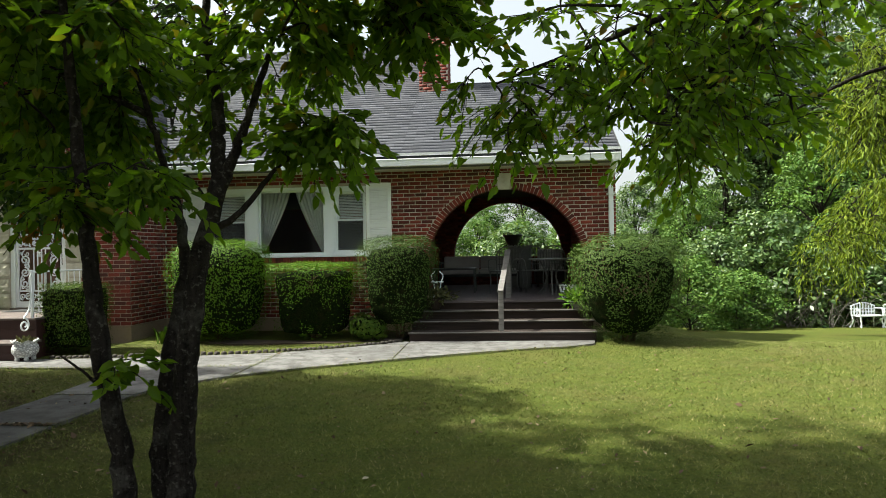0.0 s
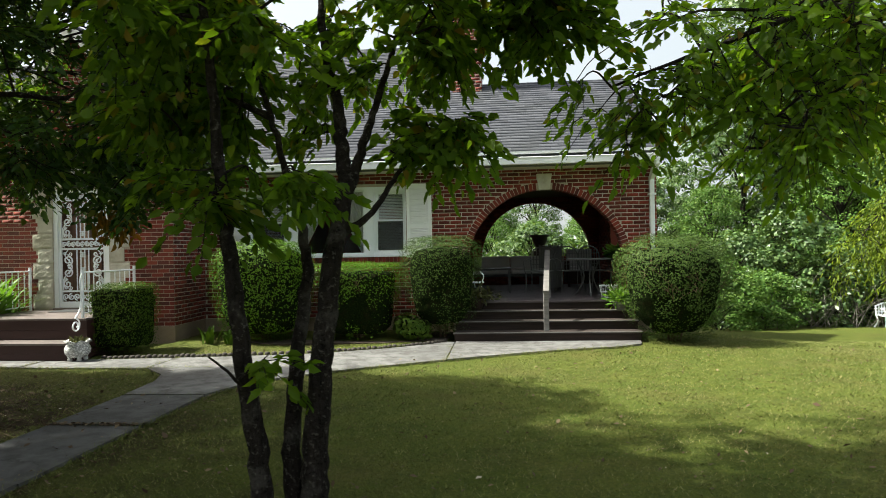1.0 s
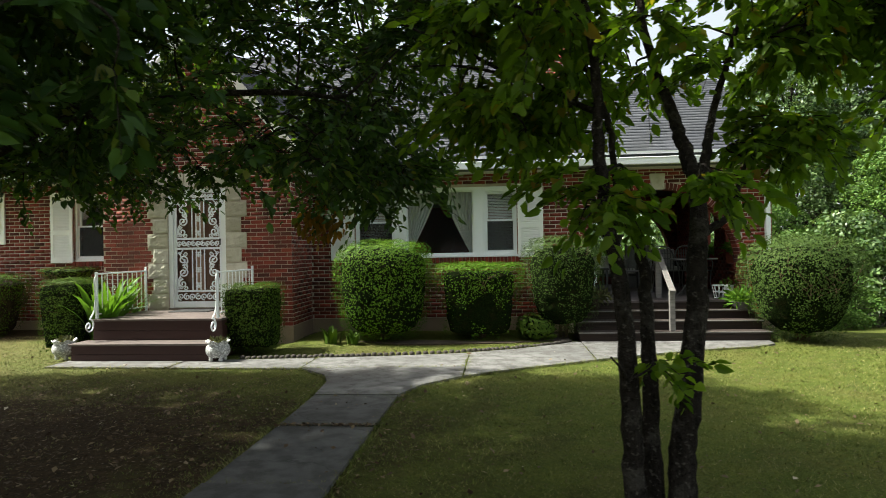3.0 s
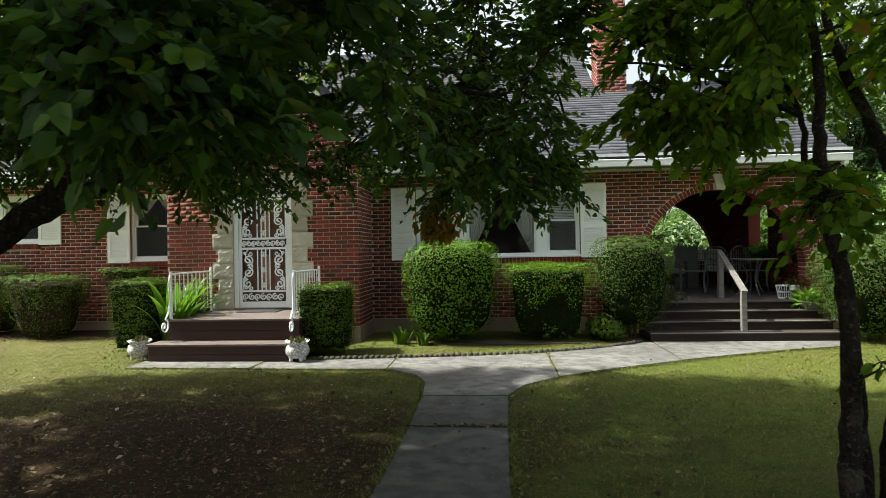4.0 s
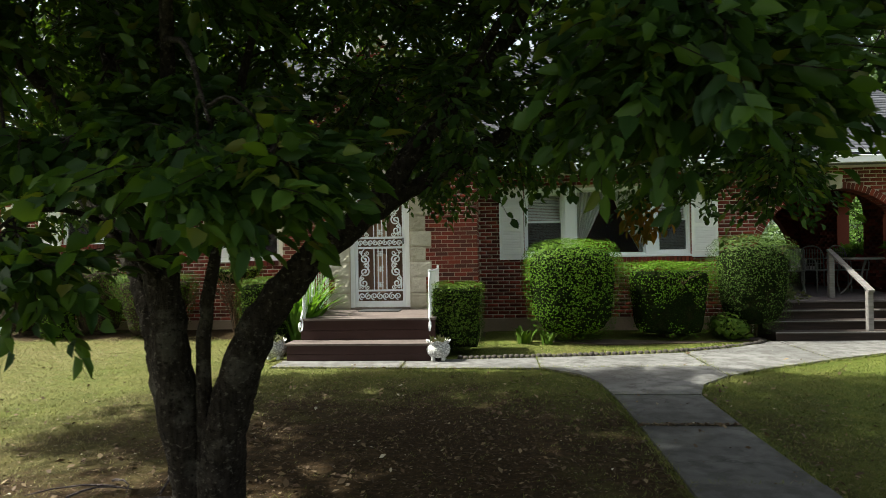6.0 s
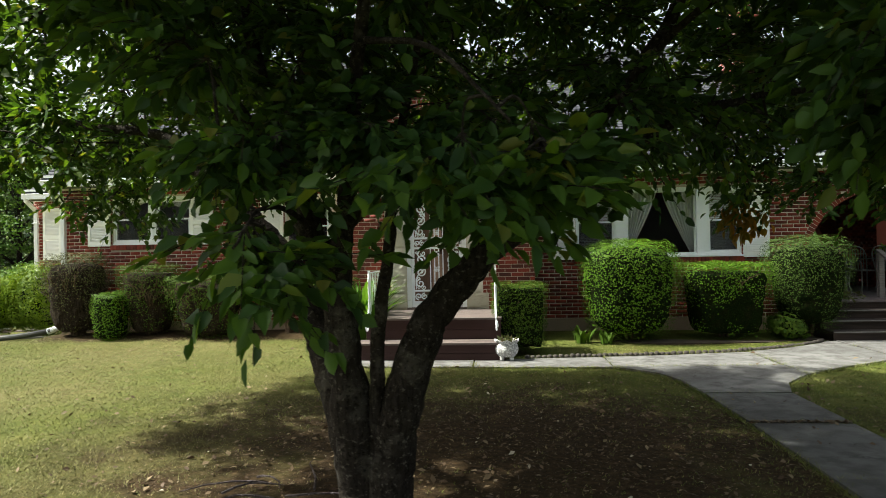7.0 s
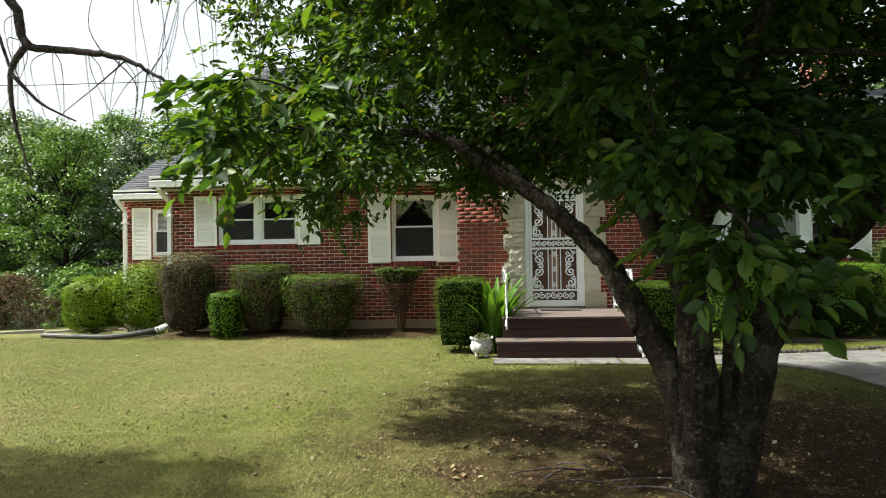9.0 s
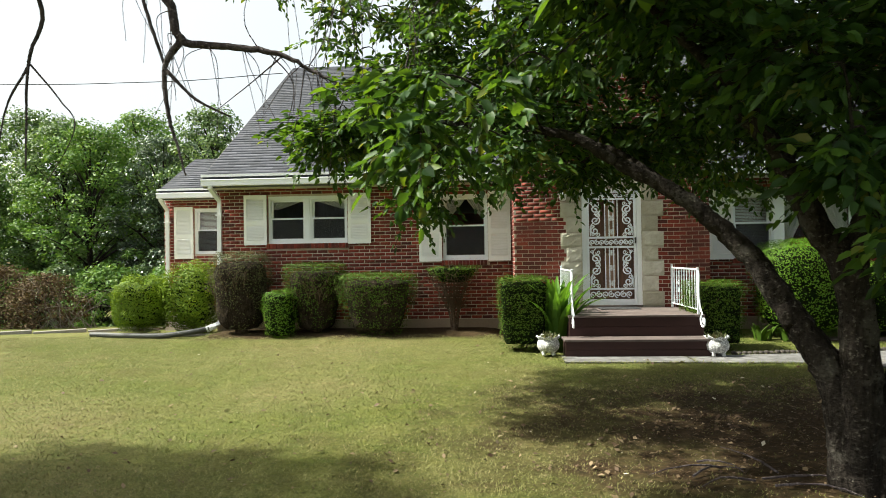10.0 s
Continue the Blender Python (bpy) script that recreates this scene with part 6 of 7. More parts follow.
def shutter(x0, x1, z0, z1, y):
    """Louvred shutter: stiles, rails and slats in two panels."""
    s = empty("shutter", ((x0 + x1) / 2, y, z0), label="cream painted louvred window shutter on the brick wall", category="shutter", group="window shutters")
    w, h, st = (x1 - x0) / 2, z1 - z0, 0.055
    bm = boxes((-w, -w + st, -0.032, 0, 0, h), (w - st, w, -0.032, 0, 0, h), (-w + st, w - st, -0.032, 0, 0, 0.09), (-w + st, w - st, -0.032, 0, h - 0.075, h), (-w + st, w - st, -0.032, 0, h * 0.40, h * 0.40 + 0.075))
    part("stiles", bm, M_CREAM, s).name = "frame"
    part("backing", boxes((-w + st, w - st, -0.006, -0.002, 0.09, h - 0.075)), M_CREAM, s)
    mesh = bpy.data.meshes.new("slat")
    bm = boxes((-w + st, w - st, -0.0025, 0.0025, -0.017, 0.017))
    bm.to_mesh(mesh)
    bm.free()
    mesh.materials.append(M_CREAM)
    for a, b in ((0.09, h * 0.40), (h * 0.40 + 0.075, h - 0.075)):
        z = a + 0.02
        while z < b - 0.008:
            o = new("slat", mesh)
            o.parent = s
            o.matrix_basis = Matrix.Translation((0, -0.018, z)) @ Matrix.Rotation(radians(-38), 4, "X")
            z += 0.030
    return s


for a, b, w in ((-2.405, -1.96, WIN_E), (-5.78, -5.345, WIN_E), (-14.60, -14.15, WIN_D), (-12.55, -12.11, WIN_D), (-11.18, -10.745, WIN_C), (-9.865, -9.44, WIN_C)):
    shutter(a, b, w[2] - 0.02, w[3] + 0.03, FRONT - 0.012)
shutter(-17.02, -16.58, 1.52, 2.70, EXY - 0.012)

WY = FRONT + 0.035
win_e = tagged(empty("window_1", (0, 0, 0)), "wide white picture window with pale tied-back curtains", "window", kind="structure")
part("window_frame", boxes((WIN_E[0], WIN_E[1], WY - 0.02, WY + 0.12, WIN_E[2], WIN_E[2] + 0.05), (WIN_E[0], WIN_E[1], WY - 0.02, WY + 0.12, WIN_E[3] - 0.05, WIN_E[3]), (-4.605, -4.41, WY - 0.012, WY + 0.12, WIN_E[2] + 0.05, WIN_E[3] - 0.05), (-3.185, -3.01, WY - 0.012, WY + 0.12, WIN_E[2] + 0.05, WIN_E[3] - 0.05)), M_WHITE, win_e)
part("window_sill", boxes((WIN_E[0] - 0.02, WIN_E[1] + 0.02, FRONT - 0.045, WY, WIN_E[2] - 0.003, WIN_E[2] + 0.032), bevel=0.004), M_WHITE, win_e)
double_hung(0, WIN_E[0], -4.607, WIN_E[2] + 0.05, WIN_E[3] - 0.05, WY, win_e)
double_hung(0, -3.008, WIN_E[1], WIN_E[2] + 0.05, WIN_E[3] - 0.05, WY, win_e)
sash(-4.408, -3.187, WIN_E[2] + 0.05, WIN_E[3] - 0.05, WY + 0.05, win_e, "fixed_sash", 0.03)


def curtain(x_out, x_in, z_tie, z_top, y, parent):
    """Pleated curtain swept aside from the middle at the top to the frame below."""
    bm = bmesh.new()
    nu, nv = 60, 22
    rows = []
    for j in range(nv + 1):
        v = j / nv
        z = z_top + (z_tie - z_top) * v
        inner = x_in + (x_out + (x_in - x_out) * 0.14 - x_in) * v ** 1.25
        row = []
        for i in range(nu + 1):
            u = i / nu
            x = x_out + (inner - x_out) * u
            row.append(bm.verts.new((x, y + 0.018 * math.sin(u * 46 + v * 2) + 0.01 * math.sin(u * 17 + 4 * v), z)))
        rows.append(row)
    for a, b in zip(rows, rows[1:]):
        for i in range(nu):
            f = bm.faces.new((a[i], a[i + 1], b[i + 1], b[i]))
            f.smooth = True
    bmesh.ops.solidify(bm, geom=bm.faces[:], thickness=0.003)
    return part("curtain", bm, M_CURTAIN, parent, "pale sheer curtain tied back")


curtain(-4.40, -3.85, 1.50, 2.56, WY + 0.125, win_e)
curtain(-3.195, -3.75, 1.46, 2.56, WY + 0.125, win_e)

win_d = tagged(empty("window_2", (0, 0, 0)), "white double window with dark panes over shrubs", "window", kind="structure")
_m = (WIN_D[0] + WIN_D[1]) / 2
part("window_frame", boxes((_m - 0.035, _m + 0.035, WY - 0.015, WY + 0.12, WIN_D[2] + 0.03, WIN_D[3] - 0.03), (WIN_D[0], WIN_D[1], WY - 0.02, WY + 0.12, WIN_D[2], WIN_D[2] + 0.03), (WIN_D[0], WIN_D[1], WY - 0.02, WY + 0.12, WIN_D[3] - 0.03, WIN_D[3])), M_WHITE, win_d)
double_hung(0, WIN_D[0], _m - 0.037, WIN_D[2] + 0.031, WIN_D[3] - 0.031, WY, win_d, False)
double_hung(0, _m + 0.037, WIN_D[1], WIN_D[2] + 0.031, WIN_D[3] - 0.031, WY, win_d, False)
curtain(WIN_D[0] + 0.04, _m - 0.05, 2.45, 2.66, WY + 0.125, win_d)
curtain(WIN_D[1] - 0.04, _m + 0.05, 2.45, 2.66, WY + 0.125, win_d)
win_c = tagged(empty("window_3", (0, 0, 0)), "white sash window with a swagged lace curtain", "window", kind="structure")
part("window_frame", boxes((WIN_C[0], WIN_C[1], WY - 0.02, WY + 0.12, WIN_C[2], WIN_C[2] + 0.03), (WIN_C[0], WIN_C[1], WY - 0.02, WY + 0.12, WIN_C[3] - 0.03, WIN_C[3])), M_WHITE, win_c)
double_hung(0, WIN_C[0], WIN_C[1], WIN_C[2] + 0.031, WIN_C[3] - 0.031, WY, win_c, False)
curtain(WIN_C[0] + 0.04, WIN_C[0] + 0.45, 2.2, 2.63, WY + 0.125, win_c)
curtain(WIN_C[1] - 0.04, WIN_C[1] - 0.42, 2.2, 2.63, WY + 0.125, win_c)
win_x = tagged(empty("window_4", (0, 0, 0)), "narrow white sash window with a blind", "window", kind="structure")
double_hung(0, -16.56, -15.92, 1.62, 2.66, EXY + 0.035, win_x)

# ---- front door ----
door = tagged(empty("door_1", (0, 0, 0)), "white ironwork storm door over a reddish wooden door", "door", kind="structure")
D0, D1, DZ0, DZ1 = DOOR
DY = BUMP + 0.03
part("door_frame", boxes((D0, D0 + 0.075, DY - 0.02, DY + 0.12, DZ0, DZ1), (D1 - 0.075, D1, DY - 0.02, DY + 0.12, DZ0, DZ1), (D0 + 0.075, D1 - 0.075, DY - 0.02, DY + 0.12, DZ1 - 0.06, DZ1), bevel=0.006), M_WHITE, door)
part("threshold", boxes((D0, D1, BUMP - 0.03, DY + 0.14, DZ0 - 0.02, DZ0 + 0.012)), M_TREAD, door)
part("inner_door", boxes((D0 + 0.05, D1 - 0.05, DY + 0.085, DY + 0.125, DZ0, DZ1)), M_DOORWOOD, door, "reddish brown panelled wooden door")
for cx in (-0.22, 0.0, 0.22):
    for z in (0.85, 1.75):
        part("door_panel", boxes(((D0 + D1) / 2 + cx - 0.08, (D0 + D1) / 2 + cx + 0.08, DY + 0.070, DY + 0.086, z, z + 0.65), bevel=0.005), M_DOORPANEL if cx == 0.0 else M_DOORWOOD, door)
x0, x1 = D0 + 0.08, D1 - 0.08
zb = [DZ0 + 0.015, DZ0 + 0.115, DZ0 + 0.275, DZ0 + 0.305, DZ0 + 0.985, DZ0 + 1.02, DZ0 + 1.15, DZ0 + 1.185, DZ0 + 1.81, DZ0 + 1.84, DZ1 - 0.075, DZ1 - 0.062]
storm = part("storm_door", boxes((x0, x0 + 0.045, DY, DY + 0.03, zb[0], zb[11]), (x1 - 0.045, x1, DY, DY + 0.03, zb[0], zb[11]), (x0, x1, DY + 0.001, DY + 0.029, zb[0], zb[1]), (x0, x1, DY + 0.001, DY + 0.029, zb[2], zb[3]), (x0, x1, DY + 0.001, DY + 0.029, zb[4], zb[5]), (x0, x1, DY + 0.001, DY + 0.029, zb[6], zb[7]), (x0, x1, DY + 0.001, DY + 0.029, zb[8], zb[9]), (x0, x1, DY + 0.001, DY + 0.029, zb[10], zb[11])), M_IRON, door)


def spiral(cx, cz, r, turns, start, hand, y, n=26):
    return [(cx + hand * r * (1 - 0.82 * k / n) * math.cos(start + turns * 2 * math.pi * k / n), y, cz + r * (1 - 0.82 * k / n) * math.sin(start + turns * 2 * math.pi * k / n)) for k in range(n + 1)]


def scroll(name, pts, r=0.0125):
    bm = bmesh.new()
    tube(bm, pts, r, 6)
    return part(name, bm, M_IRON, storm)


yy = DY + 0.012
xi0, xi1 = x0 + 0.045, x1 - 0.045
for za, zc_ in ((zb[3], zb[4]), (zb[7], zb[8])):
    h = zc_ - za
    for side, hand in ((xi0, 1), (xi1, -1)):
        cx = side + hand * 0.108
        up = spiral(cx, za + h * 0.74, 0.088, 1.5, -math.pi / 2, hand, yy)
        dn = spiral(cx, za + h * 0.44, 0.085, 1.5, math.pi / 2, -hand, yy)
        scroll("scroll", up)
        scroll("scroll", dn)
        scroll("scroll", spiral(cx - hand * 0.01, za + h * 0.16, 0.075, 1.4, math.pi / 2, hand, yy))
        scroll("scroll", spiral(cx + hand * 0.03, za + h * 0.60, 0.042, 1.2, 0, -hand, yy), 0.0085)
        scroll("scroll", spiral(cx - hand * 0.05, za + h * 0.28, 0.040, 1.2, math.pi, hand, yy), 0.0085)
        scroll("scroll", spiral(cx + hand * 0.04, za + h * 0.90, 0.042, 1.2, math.pi, hand, yy), 0.0085)
        scroll("scroll", spiral(cx + hand * 0.045, za + h * 0.06, 0.038, 1.2, math.pi, hand, yy), 0.0085)
        scroll("scroll", spiral(cx - hand * 0.045, za + h * 0.065, 0.040, 1.2, 0, -hand, yy), 0.0085)
        scroll("scroll", spiral(cx - hand * 0.058, za + h * 0.90, 0.032, 1.2, 0, -hand, yy), 0.008)
        scroll("scroll", [tuple(p) for p in smooth_line([(cx - hand * 0.085, yy, za + 0.01), (cx - hand * 0.075, yy, za + h * 0.3), (cx + hand * 0.075, yy, za + h * 0.58), (cx - hand * 0.05, yy, za + h * 0.86), (cx, yy, zc_)], 6)], 0.009)
    mid = (x0 + x1) / 2
    for k in range(4):
        bx = mid - 0.105 + k * 0.07
        part("bar", boxes((bx - 0.0085, bx + 0.0085, DY + 0.006, DY + 0.018, za, zc_)), M_IRON, storm)
    for q in (0.12, 0.5, 0.88):
        part("rosette", boxes((mid - 0.045, mid + 0.045, DY + 0.004, DY + 0.02, za + h * q - 0.008, za + h * q + 0.008), (mid - 0.008, mid + 0.008, DY + 0.0045, DY + 0.0195, za + h * q - 0.045, za + h * q + 0.045)), M_IRON, storm)
        for sx in (-1, 1):
            for sz in (-1, 1):
                scroll("scroll", spiral(mid + sx * 0.03, za + h * q + sz * 0.03, 0.02, 1.0, 0, sx, yy, 12), 0.005)
for za, zc_ in ((zb[1], zb[2]), (zb[5], zb[6]), (zb[9], zb[10])):
    r = (zc_ - za) * 0.36
    k, bx = 0, xi0 + r * 1.1
    while bx < xi1 - r * 0.6:
        scroll("scroll", spiral(bx, (za + zc_) / 2, r, 1.4, math.pi / 2 if k % 2 else -math.pi / 2, 1 if k % 2 else -1, yy, 18), 0.011)
        bx += r * 1.75
        k += 1
bm = bmesh.new()
tube(bm, [(x1 - 0.025, DY - 0.02, 1.66), (x1 - 0.025, DY - 0.03, 1.70), (x1 - 0.025, DY - 0.02, 1.76)], 0.012, 8)
part("door_handle", bm, M_DARKMETAL, door, "dark metal handle")

# wall lantern beside the door
lan = empty("wall_lantern", (-8.60, BUMP - 0.10, 2.40), label="pale metal lantern on the stone door surround", category="lantern")
bm = bmesh.new()
lathe(bm, [(0.02, 0.0), (0.05, 0.01), (0.06, 0.06), (0.065, 0.10)], 6)
part("body", bm, M_CERAMIC, lan)
bm = bmesh.new()
lathe(bm, [(0.085, 0.10), (0.06, 0.14), (0.025, 0.20), (0.012, 0.235), (0.014, 0.25), (0.004, 0.27)], 6)
part("cap", bm, M_WHITE, lan)
part("bracket", boxes((-0.012, 0.012, 0.0, 0.105, 0.04, 0.06)), M_WHITE, lan)

# ---- entrance steps ----
stoop = empty("entrance_steps", (-7.7, 8.2, 0), label="dark red painted wooden entrance steps with worn treads", category="steps")


def sp(name, bm, mat, label=""):
    bmesh.ops.translate(bm, verts=bm.verts, vec=(7.7, -8.2, 0))
    return part(name, bm, mat, stoop, label)


SX0, SX1 = -8.70, -6.72
sp("landing_base", boxes((SX0 + 0.02, SX1 - 0.02, 8.60, BUMP - 0.04, -0.05, 0.545)), M_MAROON)
for k in range(2):
    sp("riser", boxes((SX0 + 0.01, SX1 - 0.01, 8.585, 8.60, 0.275 + 0.137 * k, 0.275 + 0.137 * k + 0.133), bevel=0.003), M_MAROON)
    sp("riser", boxes((SX0 - 0.09, SX1 + 0.05, 8.235, 8.25, 0.0 + 0.12 * k, 0.0 + 0.12 * k + 0.117), bevel=0.003), M_MAROON)
sp("step_base", boxes((SX0 - 0.08, SX1 + 0.04, 8.25, 8.60, -0.05, 0.235)), M_MAROON)
for k in range(3):
    y = 8.20 + k * 0.132
    sp("tread_board", boxes((SX0 - 0.11, SX1 + 0.07, y, y + 0.127, 0.237, 0.268), bevel=0.005), M_TREAD)
for k in range(11):
    y = 8.55 + k * 0.127
    sp("landing_board", boxes((SX0, SX1, y, min(y + 0.122, BUMP - 0.035), 0.547, 0.578), bevel=0.004), M_TREAD)
mat_ = part("door_mat", boxes((-8.05, -7.40, 9.52, 9.92, 0.578, 0.592), bevel=0.004), M_DARKMETAL)
tagged(mat_, "dark grey rubber door mat on the landing", "door mat")


def step_rail(x, hand, label):
    """White iron railing from the wall to the front of the landing, ending in a scroll."""
    g = empty("railing", (x, 9.2, 0.58), label=label, category="railing", group="entrance railings")
    y0, y1, z1 = 0.70, -0.60, 0.66

    def rod(name, pts, r):
        bm = bmesh.new()
        tube(bm, pts, r, 6)
        return part(name, bm, M_IRON, g)
    part("post", boxes((-0.017, 0.017, y1 - 0.017, y1 + 0.017, 0.0, z1 + 0.03), bevel=0.003), M_IRON, g)
    part("post", boxes((-0.017, 0.017, y0 - 0.017, y0 + 0.017, 0.0, z1 + 0.06), bevel=0.003), M_IRON, g)
    rod("top_rail", [(0, y0, z1), (0, y1, z1)], 0.014)
    rod("bottom_rail", [(0, y0, 0.07), (0, y1, 0.07)], 0.010)
    for k in range(1, 10):
        y = y0 + (y1 - y0) * k / 10
        part("baluster", boxes((-0.006, 0.006, y - 0.006, y + 0.006, 0.07, z1)), M_IRON, g)
    for k in (3, 7):
        y = y0 + (y1 - y0) * k / 10
        for sg in (-1, 1):
            rod("scroll", [(0, y + p[0], 0.37 + sg * p[2]) for p in spiral(0.03, 0.07, 0.05, 1.2, math.pi, 1, 0, 14)], 0.006)
    end = smooth_line([(0, y1, z1), (0, y1 - 0.05, z1 - 0.12), (0, y1 - 0.03, z1 - 0.35), (0, y1 - 0.07, 0.12), (0, y1 - 0.16, 0.02)], 5)
    rod("newel_scroll", [tuple(p) for p in end], 0.013)
    rod("newel_scroll", [(0.0 + hand * 0.02 * k / 20, y1 - 0.17 + p[0], -0.09 + p[2]) for k, p in enumerate(spiral(0, 0, 0.105, 1.5, math.pi / 2, -1, 0, 22))], 0.012)
    return g


step_rail(-8.64, -1, "white scrolled iron railing at the entrance landing")
step_rail(-6.80, 1, "white scrolled iron railing at the entrance landing")


def b_planter(nt, s):
    p = coords(nt)
    vo = node(nt, "TexVoronoi", Scale=34.0)
    nt.links.new(p, vo.inputs["Vector"])
    # grey between the raised cells: crevice shade put into the colour
    c = ramp(nt, vo.outputs["Distance"], (0.25, (0.78, 0.79, 0.79)), (0.62, (0.30, 0.30, 0.30)))
    c = mix(nt, ramp(nt, noise_at(nt, p, 9), (0.45, (0, 0, 0)), (0.75, (0.5,) * 3)), c, (0.36, 0.35, 0.32))
    nt.links.new(c, s.inputs["Base Color"])
    s.inputs["Roughness"].default_value = 0.6
    bump(nt, s, vo.outputs["Distance"], -0.9, 0.02)


M_PLANTER = material("lacy_white_casting", b_planter)


def planter(x, y):
    p = empty("planter", (x, y, 0.024), label="white footed planter with a raised lacy pattern and ruffled rim", category="planter", group="planters by the steps")
    bm = bmesh.new()
    lathe(bm, [(0.09, 0.05), (0.13, 0.06), (0.175, 0.12), (0.188, 0.19), (0.17, 0.255), (0.15, 0.28), (0.16, 0.30), (0.195, 0.335), (0.185, 0.335), (0.14, 0.29), (0.02, 0.285)], 28)
    for v in bm.verts:
        if v.co.z > 0.29:
            a = math.atan2(v.co.y, v.co.x)
            v.co.z += 0.018 * math.sin(a * 7)
        else:
            a = math.atan2(v.co.y, v.co.x)
            k = 1 + 0.03 * math.sin(a * 10) * math.sin(math.pi * v.co.z / 0.3)
            v.co.x *= k
            v.co.y *= k
    part("bowl", bm, M_PLANTER, p)
    for k in range(4):
        a = k * math.pi / 2 + 0.78
        bm = bmesh.new()
        lathe(bm, [(0.03, 0.0), (0.035, 0.02), (0.028, 0.05), (0.04, 0.075)], 10, (0.11 * math.cos(a), 0.11 * math.sin(a), 0))
        part("foot", bm, M_CERAMIC, p)
    rng = np.random.default_rng(int(abs(x) * 10))
    q = rng.normal(size=(60, 3)) * np.array([0.05, 0.05, 0.0]) + np.array([0, 0, 0.29])
    a = rng.normal(size=(60, 3)) * np.array([0.5, 0.5, 0.2]) + np.array([0, 0, 0.9])
    v, f = leaf_cloud(rng, q, a, 0.13, 0.035)
    fast_mesh("plant", v, f, M_HEDGE_DULL, p)
    return p


for _p in (planter(-9.02, 8.42), planter(-6.66, 8.28)):
    _p.scale = (0.88, 0.88, 0.82)


def strap_plant(x, y, z, h, n, seed, label, mat=M_LILY, name="strap_leaf_plant", wide=0.035):
    """Upright plant of long strap leaves."""
    p = empty(name, (x, y, z), label=label, category="plant")
    rng = np.random.default_rng(seed)
    for k in range(n):
        a = rng.uniform(0, 2 * math.pi)
        o = Vector((math.cos(a), math.sin(a), 0))
        H = h * rng.uniform(0.6, 1.1)
        lean = rng.uniform(0.1, 0.55) * h
        bm = bmesh.new()
        foot = o * rng.uniform(0, 0.16)
        sd = Vector((-o.y, o.x, 0))
        prev = None
        for j in range(8):
            t = j / 7
            c = foot + o * lean * t ** 1.8 + Vector((0, 0, H * (t - 0.25 * t ** 3)))
            w = wide * (math.sin(math.pi * min(1, 0.25 + t * 0.75)) + 0.05)
            row = (bm.verts.new(c - sd * w), bm.verts.new(c + Vector((0, 0, -0.3 * w))), bm.verts.new(c + sd * w))
            if prev:
                for i in (0, 1):
                    bm.faces.new((prev[i], prev[i + 1], row[i + 1], row[i]))
            prev = row
        part("leaf", bm, mat, p)
    return p


strap_plant(-8.98, 9.5, 0.02, 1.45, 44, 3, "bright green strap-leaved plant beside the entrance steps")
strap_plant(-8.82, 9.0, 0.02, 1.45, 46, 5, "bright green broad-leaved plant between the hedge and the railing", wide=0.07)
strap_plant(1.05, 17.1, ground_z(1.05, 17.1), 2.15, 60, 6, "tall bright green arching fern behind the porch wall", M_LEAF_WEEP, "fern", 0.06)
strap_plant(-9.05, 9.74, 0.02, 1.4, 34, 4, "bright green strap-leaved plant beside the entrance steps")

strap_plant(-5.45, 9.72, 0.04, 0.34, 20, 7, "low dark green leafy plant at the edge of the bed", M_HEDGE)
strap_plant(-5.05, 9.62, 0.04, 0.26, 16, 8, "low dark green leafy plant at the edge of the bed", M_HEDGE)
shrub((-2.15, 9.95), (0.30, 0.22), 0.06, 0.42, 2.4, M_HEDGE, 1500, 0.05, 0.9, 0.0, 3, 21, "small low green shrub at the corner of the bed", fray=0.12)

# ---- porch steps ----
psteps = empty("porch_steps", (-0.06, 9.88, 0), label="dark weathered wooden steps up to the arched porch", category="steps")
PX0, PX1 = -1.52, 1.40
for k, (y, z) in enumerate(((9.86, 0.165), (10.17, 0.305), (10.46, 0.445))):
    for j in range(2):
        part("tread_board", boxes((PX0 + 0.06, PX1 + 0.06, y - 9.88 + 0.152 * j, y - 9.88 + 0.152 * j + 0.146, z - 0.032, z), bevel=0.005), M_STEPTOP, psteps)
    part("nosing", boxes((PX0 + 0.065, PX1 + 0.055, y - 9.88 - 0.006, y - 9.88 + 0.012, z - 0.014, z + 0.003), bevel=0.004), M_RAILWOOD, psteps, "pale strip along the tread's front edge")
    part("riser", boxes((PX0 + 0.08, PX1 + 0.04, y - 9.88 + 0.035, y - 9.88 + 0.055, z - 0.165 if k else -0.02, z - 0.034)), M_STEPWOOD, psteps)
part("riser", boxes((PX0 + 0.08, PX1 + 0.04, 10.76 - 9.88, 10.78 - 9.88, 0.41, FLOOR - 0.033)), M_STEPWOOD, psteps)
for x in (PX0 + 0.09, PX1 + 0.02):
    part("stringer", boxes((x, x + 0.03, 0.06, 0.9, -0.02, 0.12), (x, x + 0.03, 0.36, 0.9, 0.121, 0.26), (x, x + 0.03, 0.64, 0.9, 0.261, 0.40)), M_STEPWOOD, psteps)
hr = empty("handrail", (0.1, 10.3, 0.165), label="weathered grey wooden handrail in the middle of the porch steps", category="handrail")
part("post", boxes((-0.20, -0.12, -0.36, -0.28, -0.0, 0.62), bevel=0.004), M_RAILWOOD, hr)
part("post", boxes((-0.075, 0.015, 1.02, 1.11, FLOOR - 0.165, 1.20), bevel=0.004), M_RAILWOOD, hr)
bm = boxes((-0.045, 0.045, 0, 1.66, -0.02, 0.02), bevel=0.004)
